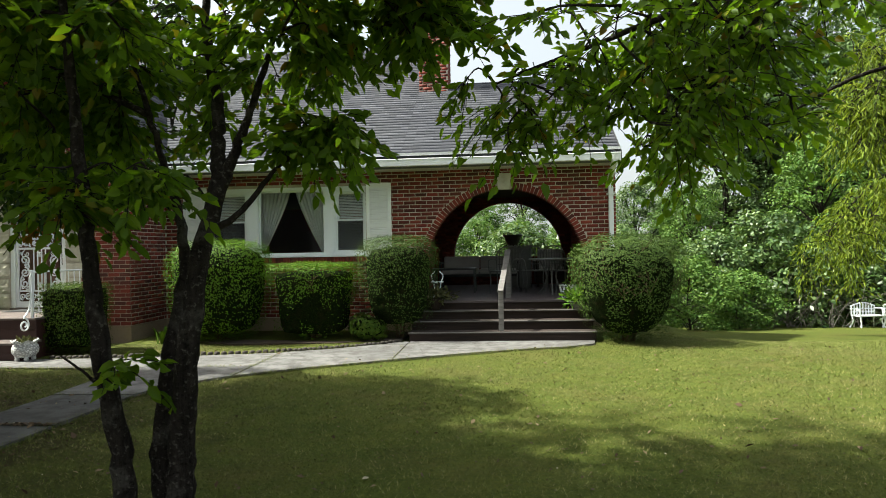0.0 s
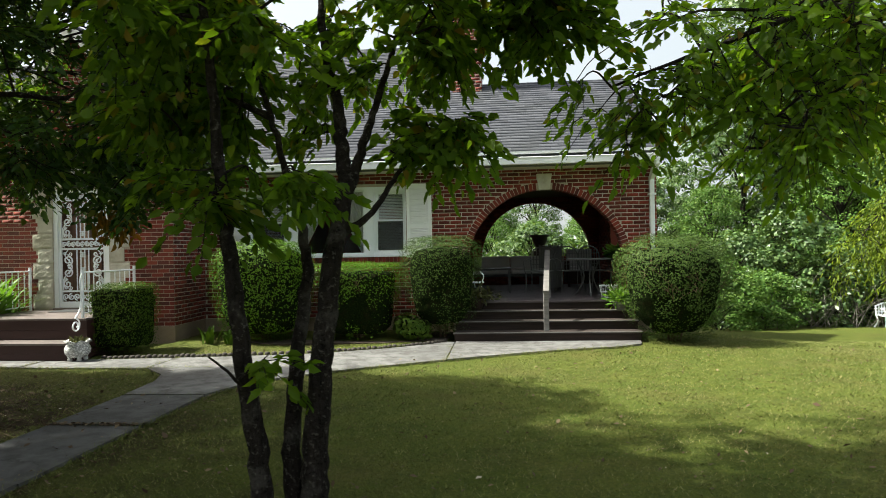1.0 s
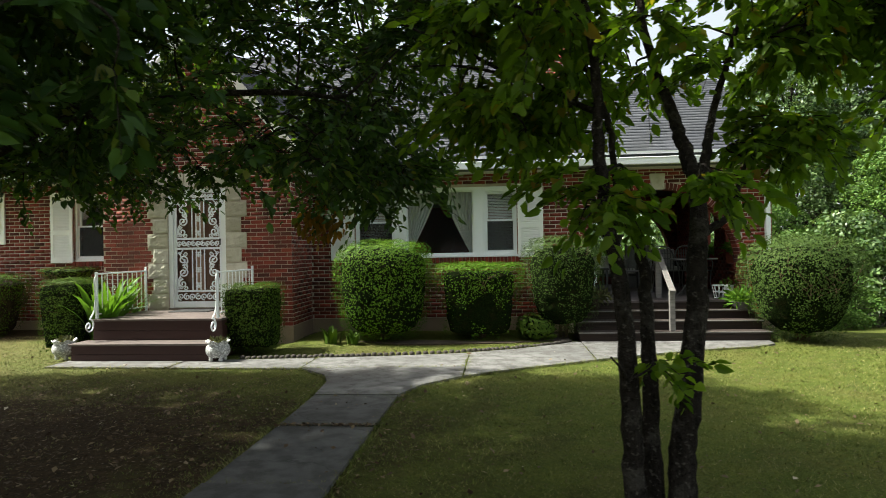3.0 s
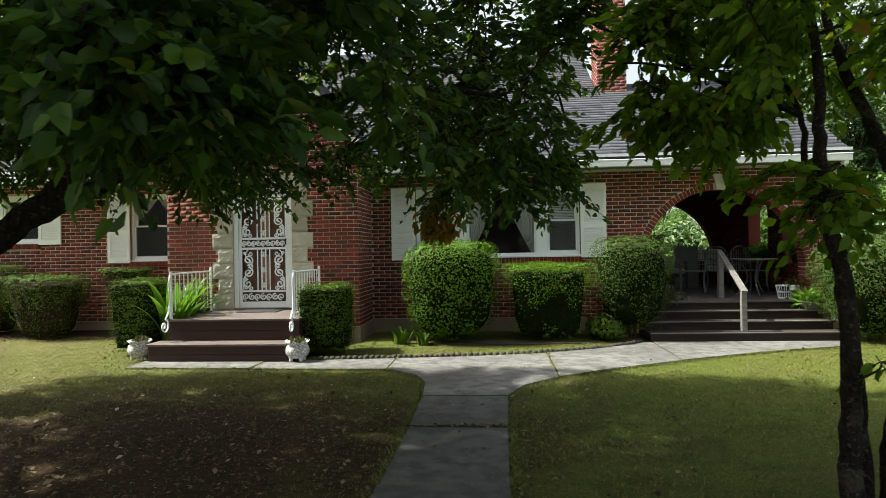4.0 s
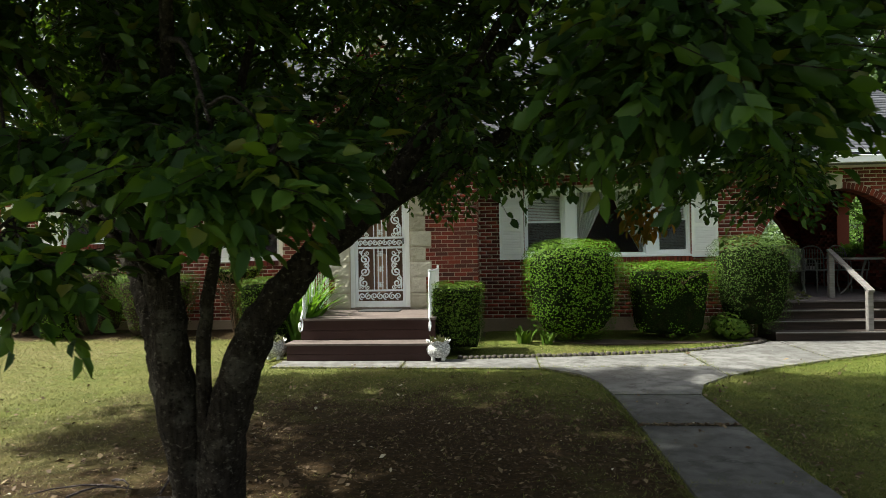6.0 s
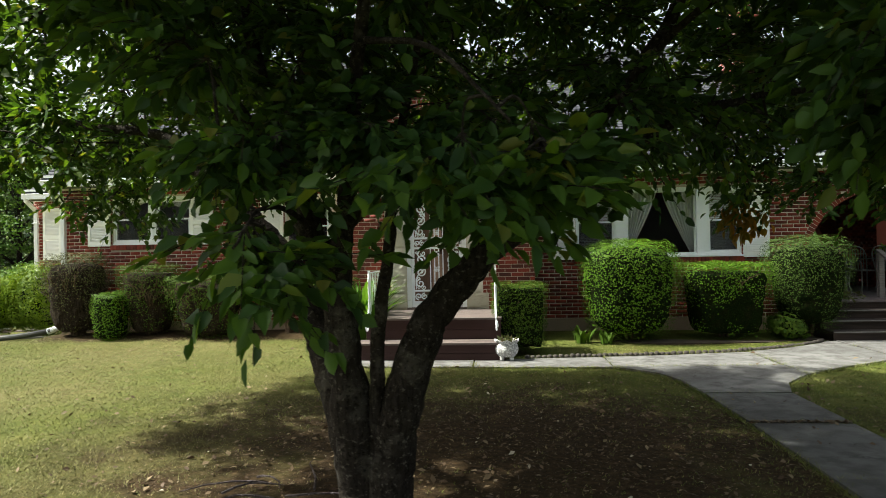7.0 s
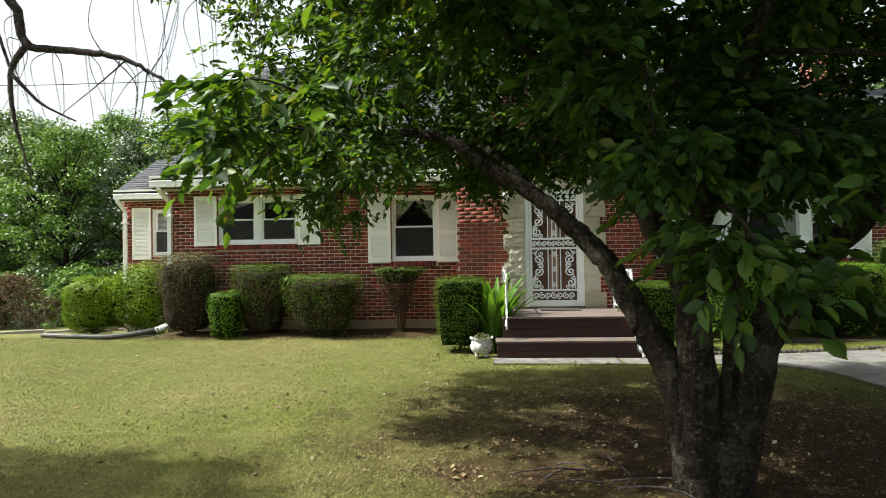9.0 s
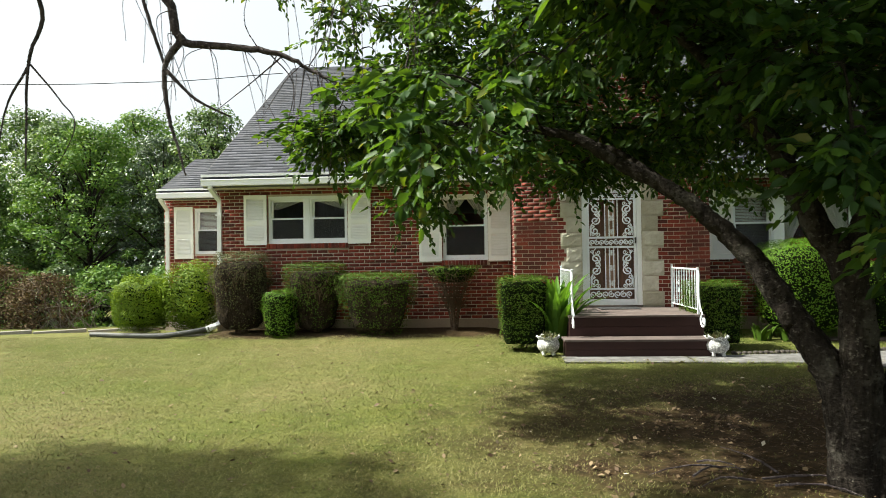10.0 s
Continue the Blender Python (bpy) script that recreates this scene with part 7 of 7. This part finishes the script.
bmesh.ops.transform(bm, verts=bm.verts, matrix=Matrix.Translation((-0.165, -0.40, 0.622)) @ Matrix.Rotation(radians(-5.3), 4, "Z") @ Matrix.Rotation(radians(22.5), 4, "X"))
part("rail", bm, M_RAILWOOD, hr)


# ---- porch furniture ----
def iron_chair(x, y, turn, label, mat=None):
    mat = mat or M_DARKMETAL
    c = empty("porch_chair", (x, y, FLOOR), label=label, category="chair", group="porch chairs")
    c.rotation_euler.z = radians(turn)
    for sx in (-1, 1):
        for sy in (-1, 1):
            bm = bmesh.new()
            tube(bm, smooth_line([(sx * 0.24, sy * 0.22, 0), (sx * 0.21, sy * 0.19, 0.2), (sx * 0.22, sy * 0.2, 0.42)], 4), 0.013, 6)
            part("leg", bm, mat, c)
    bm = bmesh.new()
    tube(bm, smooth_line([(-0.22, 0.2, 0.42), (-0.24, 0.26, 0.75), (-0.12, 0.28, 0.90), (0.12, 0.28, 0.90), (0.24, 0.26, 0.75), (0.22, 0.2, 0.42)], 5), 0.014, 6)
    part("back_frame", bm, mat, c)
    for k in range(-3, 4):
        part("back_bar", boxes((k * 0.06 - 0.006, k * 0.06 + 0.006, 0.235, 0.247, 0.44, 0.86)), mat, c)
    for z in (0.55, 0.66, 0.77):
        part("back_bar", boxes((-0.22, 0.22, 0.233, 0.249, z, z + 0.012)), mat, c)
    part("seat", boxes((-0.24, 0.24, -0.23, 0.22, 0.42, 0.44), bevel=0.006), mat, c)
    for sx in (-1, 1):
        bm = bmesh.new()
        tube(bm, smooth_line([(sx * 0.24, 0.25, 0.66), (sx * 0.26, 0.0, 0.67), (sx * 0.25, -0.2, 0.62), (sx * 0.23, -0.22, 0.44)], 4), 0.012, 6)
        part("arm", bm, mat, c)
    return c


M_GREYIRON = painted("grey_iron_paint", (0.17, 0.17, 0.17), 0.5, 0.3, 9.0)
iron_chair(0.0, 12.75, -20, "grey iron lattice-backed porch chair", M_GREYIRON)
iron_chair(0.62, 12.85, 10, "grey iron lattice-backed porch chair beside the table", M_GREYIRON)
iron_chair(1.12, 12.75, 25, "grey iron lattice-backed porch chair beside the table", M_GREYIRON)
tb = empty("porch_table", (0.88, 12.0, FLOOR), label="round iron porch table with curved legs", category="table")
bm = bmesh.new()
lathe(bm, [(0.40, 0.655), (0.42, 0.66), (0.42, 0.68), (0.40, 0.685)], 28)
part("tabletop", bm, M_GREYIRON, tb)
for k in range(3):
    a = k * 2.094 + 0.5
    ca, sa = math.cos(a), math.sin(a)
    bm = bmesh.new()
    tube(bm, smooth_line([(ca * 0.30, sa * 0.30, 0), (ca * 0.20, sa * 0.20, 0.10), (ca * 0.10, sa * 0.10, 0.35), (ca * 0.24, sa * 0.24, 0.655)], 5), 0.015, 6)
    part("leg", bm, M_GREYIRON, tb)
gl = empty("porch_glider", (-0.55, 14.6, FLOOR), label="dark porch glider bench with grey cushions", category="bench")
part("seat_frame", boxes((-0.85, 0.85, -0.32, 0.32, 0.26, 0.32), bevel=0.01), M_DARKMETAL, gl)
for sx in (-1, 1):
    part("side_frame", boxes((sx * 0.88 - 0.025, sx * 0.88 + 0.025, -0.34, 0.34, 0.55, 0.60), (sx * 0.88 - 0.02, sx * 0.88 + 0.02, -0.33, -0.29, 0, 0.55), (sx * 0.88 - 0.02, sx * 0.88 + 0.02, 0.29, 0.33, 0, 0.55), bevel=0.004), M_DARKMETAL, gl)
for k in range(2):
    part("seat_cushion", boxes((-0.84 + 0.85 * k, -0.01 + 0.85 * k, -0.34, 0.26, 0.32, 0.44), bevel=0.035), M_CLOTH, gl)
    bm = boxes((-0.84 + 0.85 * k, -0.01 + 0.85 * k, -0.06, 0.06, 0, 0.30), bevel=0.035)
    bmesh.ops.transform(bm, verts=bm.verts, matrix=Matrix.Translation((0, 0.27, 0.42)) @ Matrix.Rotation(radians(-12), 4, "X"))
    part("back_cushion", bm, M_CLOTH, gl)
ac = empty("porch_armchair", (1.08, 14.9, FLOOR), label="wicker porch armchair with pale cushions", category="chair", group="porch chairs")
part("body", boxes((-0.36, 0.36, -0.33, 0.33, 0.08, 0.36), bevel=0.03), M_STEPWOOD, ac)
part("back_cushion", boxes((-0.28, 0.28, 0.14, 0.30, 0.42, 0.86), bevel=0.04), M_CLOTH, ac)
part("seat_cushion", boxes((-0.28, 0.28, -0.33, 0.14, 0.36, 0.46), bevel=0.03), M_CLOTH, ac)
for sx in (-1, 1):
    part("arm", boxes((sx * 0.33 - 0.06, sx * 0.33 + 0.06, -0.34, 0.30, 0.36, 0.60), bevel=0.03), M_STEPWOOD, ac)
    part("leg", boxes((sx * 0.3 - 0.025, sx * 0.3 + 0.025, -0.3, -0.25, 0, 0.09)), M_STEPWOOD, ac)
st = empty("side_table", (-1.0, 13.0, FLOOR), label="dark low wooden side table on the porch", category="table")
part("tabletop", boxes((-0.45, 0.45, -0.28, 0.28, 0.46, 0.50), bevel=0.008), M_DARKMETAL, st)
for sx in (-1, 1):
    for sy in (-1, 1):
        part("leg", boxes((sx * 0.41 - 0.02, sx * 0.41 + 0.02, sy * 0.24 - 0.02, sy * 0.24 + 0.02, 0, 0.46)), M_DARKMETAL, st)
urn = empty("urn", (0.25, 16.6, ground_z(0.25, 16.6)), label="dark urn on a tall pedestal behind the porch", category="urn")
bm = bmesh.new()
lathe(bm, [(0.21, -0.05), (0.21, 0.12), (0.15, 0.16), (0.13, 1.25), (0.19, 1.36), (0.19, 1.42)], 18)
part("pedestal", bm, M_DARKMETAL, urn)
bm = bmesh.new()
lathe(bm, [(0.12, 1.42), (0.06, 1.48), (0.13, 1.55), (0.20, 1.70), (0.21, 1.76), (0.26, 1.80), (0.26, 1.83), (0.05, 1.80)], 20)
part("bowl", bm, M_DARKMETAL, urn)
bm = boxes((0.12, 0.60, 14.4, 14.44, FLOOR, 1.48), (0.10, 0.14, 14.38, 14.46, FLOOR, 1.55), (0.58, 0.62, 14.38, 14.46, FLOOR, 1.55), bevel=0.004)
for k in range(5):
    lathe(bm, [(0.044, 0.0), (0.040, 0.03), (0.022, 0.055), (0.004, 0.062)], 10, (0.185 + 0.0875 * k, 14.42, 1.48))
sc = part("folding_screen", bm, M_GREYIRON)
tagged(sc, "grey cloth panel standing on the porch", "screen")


def pot_plant(x, y, z, r, h, mat, leafmat, seed, label, n=220, L=0.16, spread=1.0):
    p = empty("potted_plant", (x, y, z), label=label, category="potted plant", group="porch plants")
    bm = bmesh.new()
    lathe(bm, [(r * 0.7, 0), (r * 0.95, h * 0.6), (r, h * 0.9), (r * 1.1, h), (r * 0.98, h), (r * 0.85, h * 0.9), (0.01, h * 0.9)], 20)
    part("pot", bm, mat, p)
    rng = np.random.default_rng(seed)
    q = rng.normal(size=(n, 3)) * np.array([r * 0.7 * spread, r * 0.7 * spread, r * 0.35]) + np.array([0, 0, h + r * 0.3])
    a = q - np.array([0, 0, h * 0.8]) + rng.normal(size=(n, 3)) * 0.1
    v, f = leaf_cloud(rng, q, a, L, L * 0.4)
    fast_mesh("foliage", v, f, leafmat, p)
    return p


M_TERRA = painted("red_plastic", (0.30, 0.03, 0.025), 0.5, 0.3, 6.0)
pot_plant(1.80, 13.6, 1.15, 0.15, 0.16, M_TERRA, M_LILY, 51, "red pot of bright green leaves on the porch sill")
pot_plant(1.80, 13.95, 1.15, 0.12, 0.16, M_TERRA, M_LILY, 52, "red pot of bright green leaves on the porch sill")
pot_plant(1.80, 12.25, 1.15, 0.13, 0.24, M_DARKMETAL, M_LILY, 53, "dark pot with bright leaves on the porch sill")
pot_plant(1.22, 10.56, 0.445, 0.17, 0.13, M_CONCRETE, M_LILY, 54, "shallow stone bowl with low green leaves on a step", 260, 0.12)
pot_plant(1.14, 10.95, FLOOR, 0.075, 0.24, M_CERAMIC, M_HEDGE, 55, "slim white pot on the porch floor", 40, 0.07)
pot_plant(-1.18, 10.62, 0.445, 0.13, 0.20, M_STEPWOOD, M_HEDGE_DULL, 56, "dark pot with trailing leaves on the steps", 260, 0.10, 1.6)
bk = empty("wire_basket", (1.10, 11.2, FLOOR), label="small white wire basket on the porch floor", category="basket")
for k in range(12):
    a = 2 * math.pi * k / 12
    bm = bmesh.new()
    tube(bm, [(0.11 * math.cos(a), 0.11 * math.sin(a), 0), (0.15 * math.cos(a), 0.15 * math.sin(a), 0.22)], 0.006, 5)
    part("wire", bm, M_IRON, bk)
for r, z in ((0.11, 0.006), (0.13, 0.11), (0.15, 0.22)):
    bm = bmesh.new()
    tube(bm, [(r * math.cos(2 * math.pi * k / 20), r * math.sin(2 * math.pi * k / 20), z) for k in range(21)], 0.008, 5)
    part("hoop", bm, M_IRON, bk)
# white scrolled stand on the other side of the steps
ws = empty("plant_stand", (-1.16, 11.0, FLOOR), label="white scrolled iron plant stand on the porch", category="plant stand")
for sg in (-1, 1):
    bm = bmesh.new()
    tube(bm, smooth_line([(sg * 0.14, 0, 0), (sg * 0.05, 0, 0.10), (sg * 0.06, 0, 0.28), (sg * 0.10, 0, 0.42), (sg * 0.04, 0, 0.50)], 6), 0.011, 6)
    part("leg", bm, M_IRON, ws)
bm = bmesh.new()
lathe(bm, [(0.09, 0.30), (0.11, 0.31), (0.11, 0.325), (0.02, 0.33)], 16)
part("shelf", bm, M_IRON, ws)

# ---- garden bits ----
dp = empty("drain_pipe", (-15.2, 10.75, 0.1), label="black corrugated drain pipe lying on the lawn", category="pipe")
bm = bmesh.new()
line = smooth_line([(0, 0.06, 0.08), (-0.35, -0.02, 0.02), (-0.9, -0.05, -0.04), (-1.6, 0.10, -0.055), (-2.55, 0.35, -0.055)], 40)
tube(bm, line, [0.048 + 0.006 * (i % 2) for i in range(len(line))], 12)
part("pipe", bm, M_RUBBER, dp)
bm = bmesh.new()
tube(bm, [(0.10, 0.12, 0.12), (-0.06, 0.05, 0.06)], [0.05, 0.062], 10)
part("elbow", bm, M_WHITE, dp, "white plastic elbow")
pl = part("plank", boxes((-16.55, -15.25, 10.98, 11.10, 0.01, 0.05), bevel=0.004), M_RAILWOOD)
tagged(pl, "weathered board lying on the grass", "board")

# white garden bench far across the lawn
def garden_bench(x, y, turn):
    g = empty("garden_bench", (x, y, ground_z(x, y)), label="white ornate garden seat at the far edge of the lawn", category="bench", group="garden seats")
    g.rotation_euler.z = radians(turn)
    part("seat", boxes((-0.45, 0.45, -0.22, 0.22, 0.40, 0.44), bevel=0.008), M_IRON, g)
    for sx in (-1, 1):
        for sy in (-1, 1):
            bm = bmesh.new()
            tube(bm, smooth_line([(sx * 0.45, sy * 0.26, 0), (sx * 0.38, sy * 0.18, 0.22), (sx * 0.42, sy * 0.2, 0.41)], 4), 0.025, 6)
            part("leg", bm, M_IRON, g)
    for k in range(9):
        part("back_bar", boxes((-0.44 + 0.108 * k, -0.40 + 0.108 * k, 0.2, 0.225, 0.44, 0.74 + 0.10 * math.sin(math.pi * k / 8))), M_IRON, g)
    bm = bmesh.new()
    tube(bm, [(-0.46 + 0.046 * k, 0.213, 0.72 + 0.12 * math.sin(math.pi * k / 20)) for k in range(21)], 0.022, 6)
    part("top_rail", bm, M_IRON, g)
    for z in (0.52, 0.62):
        part("back_bar", boxes((-0.44, 0.44, 0.195, 0.22, z, z + 0.03)), M_IRON, g)
    for sx in (-1, 1):
        bm = bmesh.new()
        tube(bm, smooth_line([(sx * 0.46, 0.21, 0.64), (sx * 0.48, 0.0, 0.66), (sx * 0.46, -0.2, 0.62), (sx * 0.44, -0.21, 0.42)], 4), 0.02, 6)
        part("arm", bm, M_IRON, g)
    return g


for _b in (garden_bench(9.85, 18.3, 12), garden_bench(10.6, 18.2, -30)):
    _b.scale = (0.8, 0.8, 0.8)
# overhead wire to the gable
bm = bmesh.new()
_w = smooth_line([(-61.21, 20.0, 9.53), (-28.45, 17.5, 7.15), (-19.96, 17.0, 6.74), (-15.55, 16.5, 6.71)], 10)
tube(bm, _w, 0.012, 5)
tagged(part("overhead_wire", bm, M_DARKMETAL), "thin dark overhead wire running to the gable", "wire")

# service wire from the porch roof up to the street side
bm = bmesh.new()
tube(bm, smooth_line([(0.9, 13.6, 5.02), (1.4, 13.5, 5.55), (3.05, 13.0, 6.38), (8.5, 11.6, 9.2), (16.0, 9.8, 13.2), (30.0, 6.5, 21.0)], 8), 0.012, 5)
tagged(part("overhead_wire", bm, M_DARKMETAL), "thin dark overhead wire rising from the porch roof", "wire")

# fallen twigs by the broad tree
for k in range(7):
    rng = np.random.default_rng(200 + k)
    p = Vector((rng.uniform(-8.9, -8.0), rng.uniform(3.0, 3.8), 0))
    d = Vector((rng.uniform(-1, 1), rng.uniform(-0.5, 0.5), 0)).normalized()
    L = rng.uniform(0.3, 0.7)
    pts = [p + d * L * t + Vector((0.03 * math.sin(5 * t + k), 0.04 * math.sin(3 * t), 0.02 + 0.03 * math.sin(3 * t))) for t in (0, 0.25, 0.5, 0.75, 1)]
    for q in pts:
        q.z += ground_z(q.x, q.y)
    bm = bmesh.new()
    tube(bm, pts, [0.009, 0.008, 0.006, 0.005, 0.003], 5)
    tagged(part("fallen_twig", bm, M_DEADWOOD), "dry fallen twig on the bare earth", "twig", group="fallen twigs")


def on_path(x, y):
    if -4.72 < x < -3.78 and y < 6.3:
        return True
    if -8.9 < x < 1.4 and 7.0 < y < 9.95:
        near_edge = 7.74 if x < -5.4 else (7.74 - (x + 5.4) * 1.2 if x < -4.68 else (6.2 if x < -3.8 else 6.5 + (x + 3.8) * 0.79 if x < -2.6 else 7.5 + (x + 2.6) * 0.53))
        far_edge = 8.42 if x < -6.2 else 8.44 + max(0, x + 6.2) * 0.16 + max(0, x + 3.2) * 0.42
        return near_edge - 0.03 < y < far_edge
    return False


def inside(px, py, poly):
    odd = False
    for (ax, ay), (bx, by) in zip(poly, poly[1:] + poly[:1]):
        if (ay > py) != (by > py) and px < ax + (py - ay) * (bx - ax) / (by - ay):
            odd = not odd
    return odd


def edge_places(rng):
    """Places just outside the paving slabs, along the lawn."""
    polys = [[(q[0], q[1]) for q in o] for o in SLABS]
    xs, ys = [], []
    for poly in polys:
        for (ax, ay), (bx, by) in zip(poly, poly[1:] + poly[:1]):
            ln = math.hypot(bx - ax, by - ay)
            nx, ny = (by - ay) / ln, -(bx - ax) / ln
            for k in range(int(ln * 260)):
                t, d = rng.uniform(), rng.uniform(-0.05, 0.05)
                px, py = ax + (bx - ax) * t + nx * d, ay + (by - ay) * t + ny * d
                if 2.0 < py < 9.4 and not any(inside(px, py, q) for q in polys) and not (-8.85 < px < -6.6 and py > 8.1):
                    xs.append(px)
                    ys.append(py)
    return np.array(xs), np.array(ys)


# grass blades
def make_grass():
    rng = np.random.default_rng(9)
    n = 230000
    x = rng.uniform(-19.5, 9.0, n)
    y = 2.4 + 8.6 * rng.uniform(size=n) ** 1.25
    keep = np.ones(n, bool)
    bare = ((x + 7.0) * 0.36) ** 2 + ((y - 4.2) * 0.46) ** 2
    keep &= rng.uniform(size=n) > np.clip(1.25 - bare, 0, 0.93)
    keep &= ~((y > 10.15 + 0.12 * np.sin(x * 5.0)) & (x > -15) & (x < -9.5)) & ~((y > 9.6) & (x > -6) & (x < 1.4))
    keep &= ~((x > -8.85) & (x < -6.6) & (y > 8.1))
    x, y = x[keep], y[keep]
    ok = np.array([not on_path(a, b) for a, b in zip(x + rng.normal(size=len(x)) * 0.03, y + rng.normal(size=len(x)) * 0.035)])
    x, y = x[ok], y[ok]
    z = np.array([ground_z(a, b) for a, b in zip(x, y)])
    n = len(x)
    # longer blades along the edges of the paving
    ex, ey = edge_places(rng)
    x, y = np.concatenate([x, ex]), np.concatenate([y, ey])
    z = np.concatenate([z, [ground_z(a, b) for a, b in zip(ex, ey)]])
    tall = np.concatenate([np.ones(n), np.full(len(ex), 2.3)])
    n = len(x)
    V, F = [], []
    for j in range(3):
        h = tall * rng.uniform(0.009, 0.024, n)
        w = rng.uniform(0.0018, 0.0036, n) * (0.7 + 0.08 * y)
        a = rng.uniform(0, 2 * math.pi, n)
        bx, by = x + rng.normal(size=n) * 0.012, y + rng.normal(size=n) * 0.012
        dx, dy = np.cos(a), np.sin(a)
        ln = rng.choice([-1.0, 1.0], n) * rng.uniform(0.6, 2.2, n) * h
        V.append(np.stack([np.stack([bx - dx * w, by - dy * w, z - 0.004], 1), np.stack([bx + dx * w, by + dy * w, z - 0.004], 1), np.stack([bx - dy * ln, by + dx * ln, z + h], 1)], 1))
    V = np.concatenate(V).reshape(-1, 3)
    F = np.arange(len(V)).reshape(-1, 3)
    return tagged(fast_mesh("grass", V, F, M_GRASS), "short mown green and straw-coloured grass blades", "grass", kind="stuff")


make_grass()


def make_litter():
    rng = np.random.default_rng(12)
    n = 15000
    ex, ey = edge_places(rng)
    pick = rng.uniform(size=len(ex)) < 0.22
    x = np.concatenate([rng.uniform(-15, 5, n // 3), rng.normal(-6.8, 1.9, n - n // 3), ex[pick]])
    y = np.concatenate([rng.uniform(2.6, 9.5, n // 3), rng.normal(4.6, 1.3, n - n // 3), ey[pick]])
    k = (y > 2.3) & (y < 9.6) & ~((x > -8.85) & (x < -6.6) & (y > 8.1))
    k &= np.array([not on_path(a, b) for a, b in zip(x, y)]) | (rng.uniform(size=len(x)) < 0.15)
    x, y = x[k], y[k]
    z = np.array([ground_z(a, b) + (0.034 if on_path(a, b) else 0.016) for a, b in zip(x, y)])
    jx, jy = rng.uniform(-4.66, -3.82, 420), rng.normal(5.065, 0.022, 420)   # caught in the open joint of the path
    x, y, z = np.concatenate([x, jx]), np.concatenate([y, jy]), np.concatenate([z, np.full(420, 0.033)])
    p = np.stack([x, y, z], 1)
    size = 0.014 + 0.050 * rng.uniform(size=len(p)) ** 6
    v, f = card_cloud(rng, p, np.tile([0.0, 0.0, 1.5], (len(p), 1)), size)
    return tagged(fast_mesh("fallen_leaves", v, f, M_LITTER), "dry brown and pale fallen leaves on the grass", "fallen leaves", kind="stuff")


make_litter()

# ---- single bricks of the bay front ----
_brick = {}
for s, ln, z in single:
    key = round(ln, 3)
    if key not in _brick:
        me = bpy.data.meshes.new("brick")
        bm = boxes((0, key, -0.0034, 0.02, 0, BH), bevel=0.0)
        bm.to_mesh(me)
        bm.free()
        me.materials.append(M_BRICK_ONE)
        _brick[key] = me
    o = new("brick", _brick[key])
    o.parent = bay
    o.matrix_basis = Matrix.Translation((s, BUMP + random.uniform(-0.001, 0.001), z))
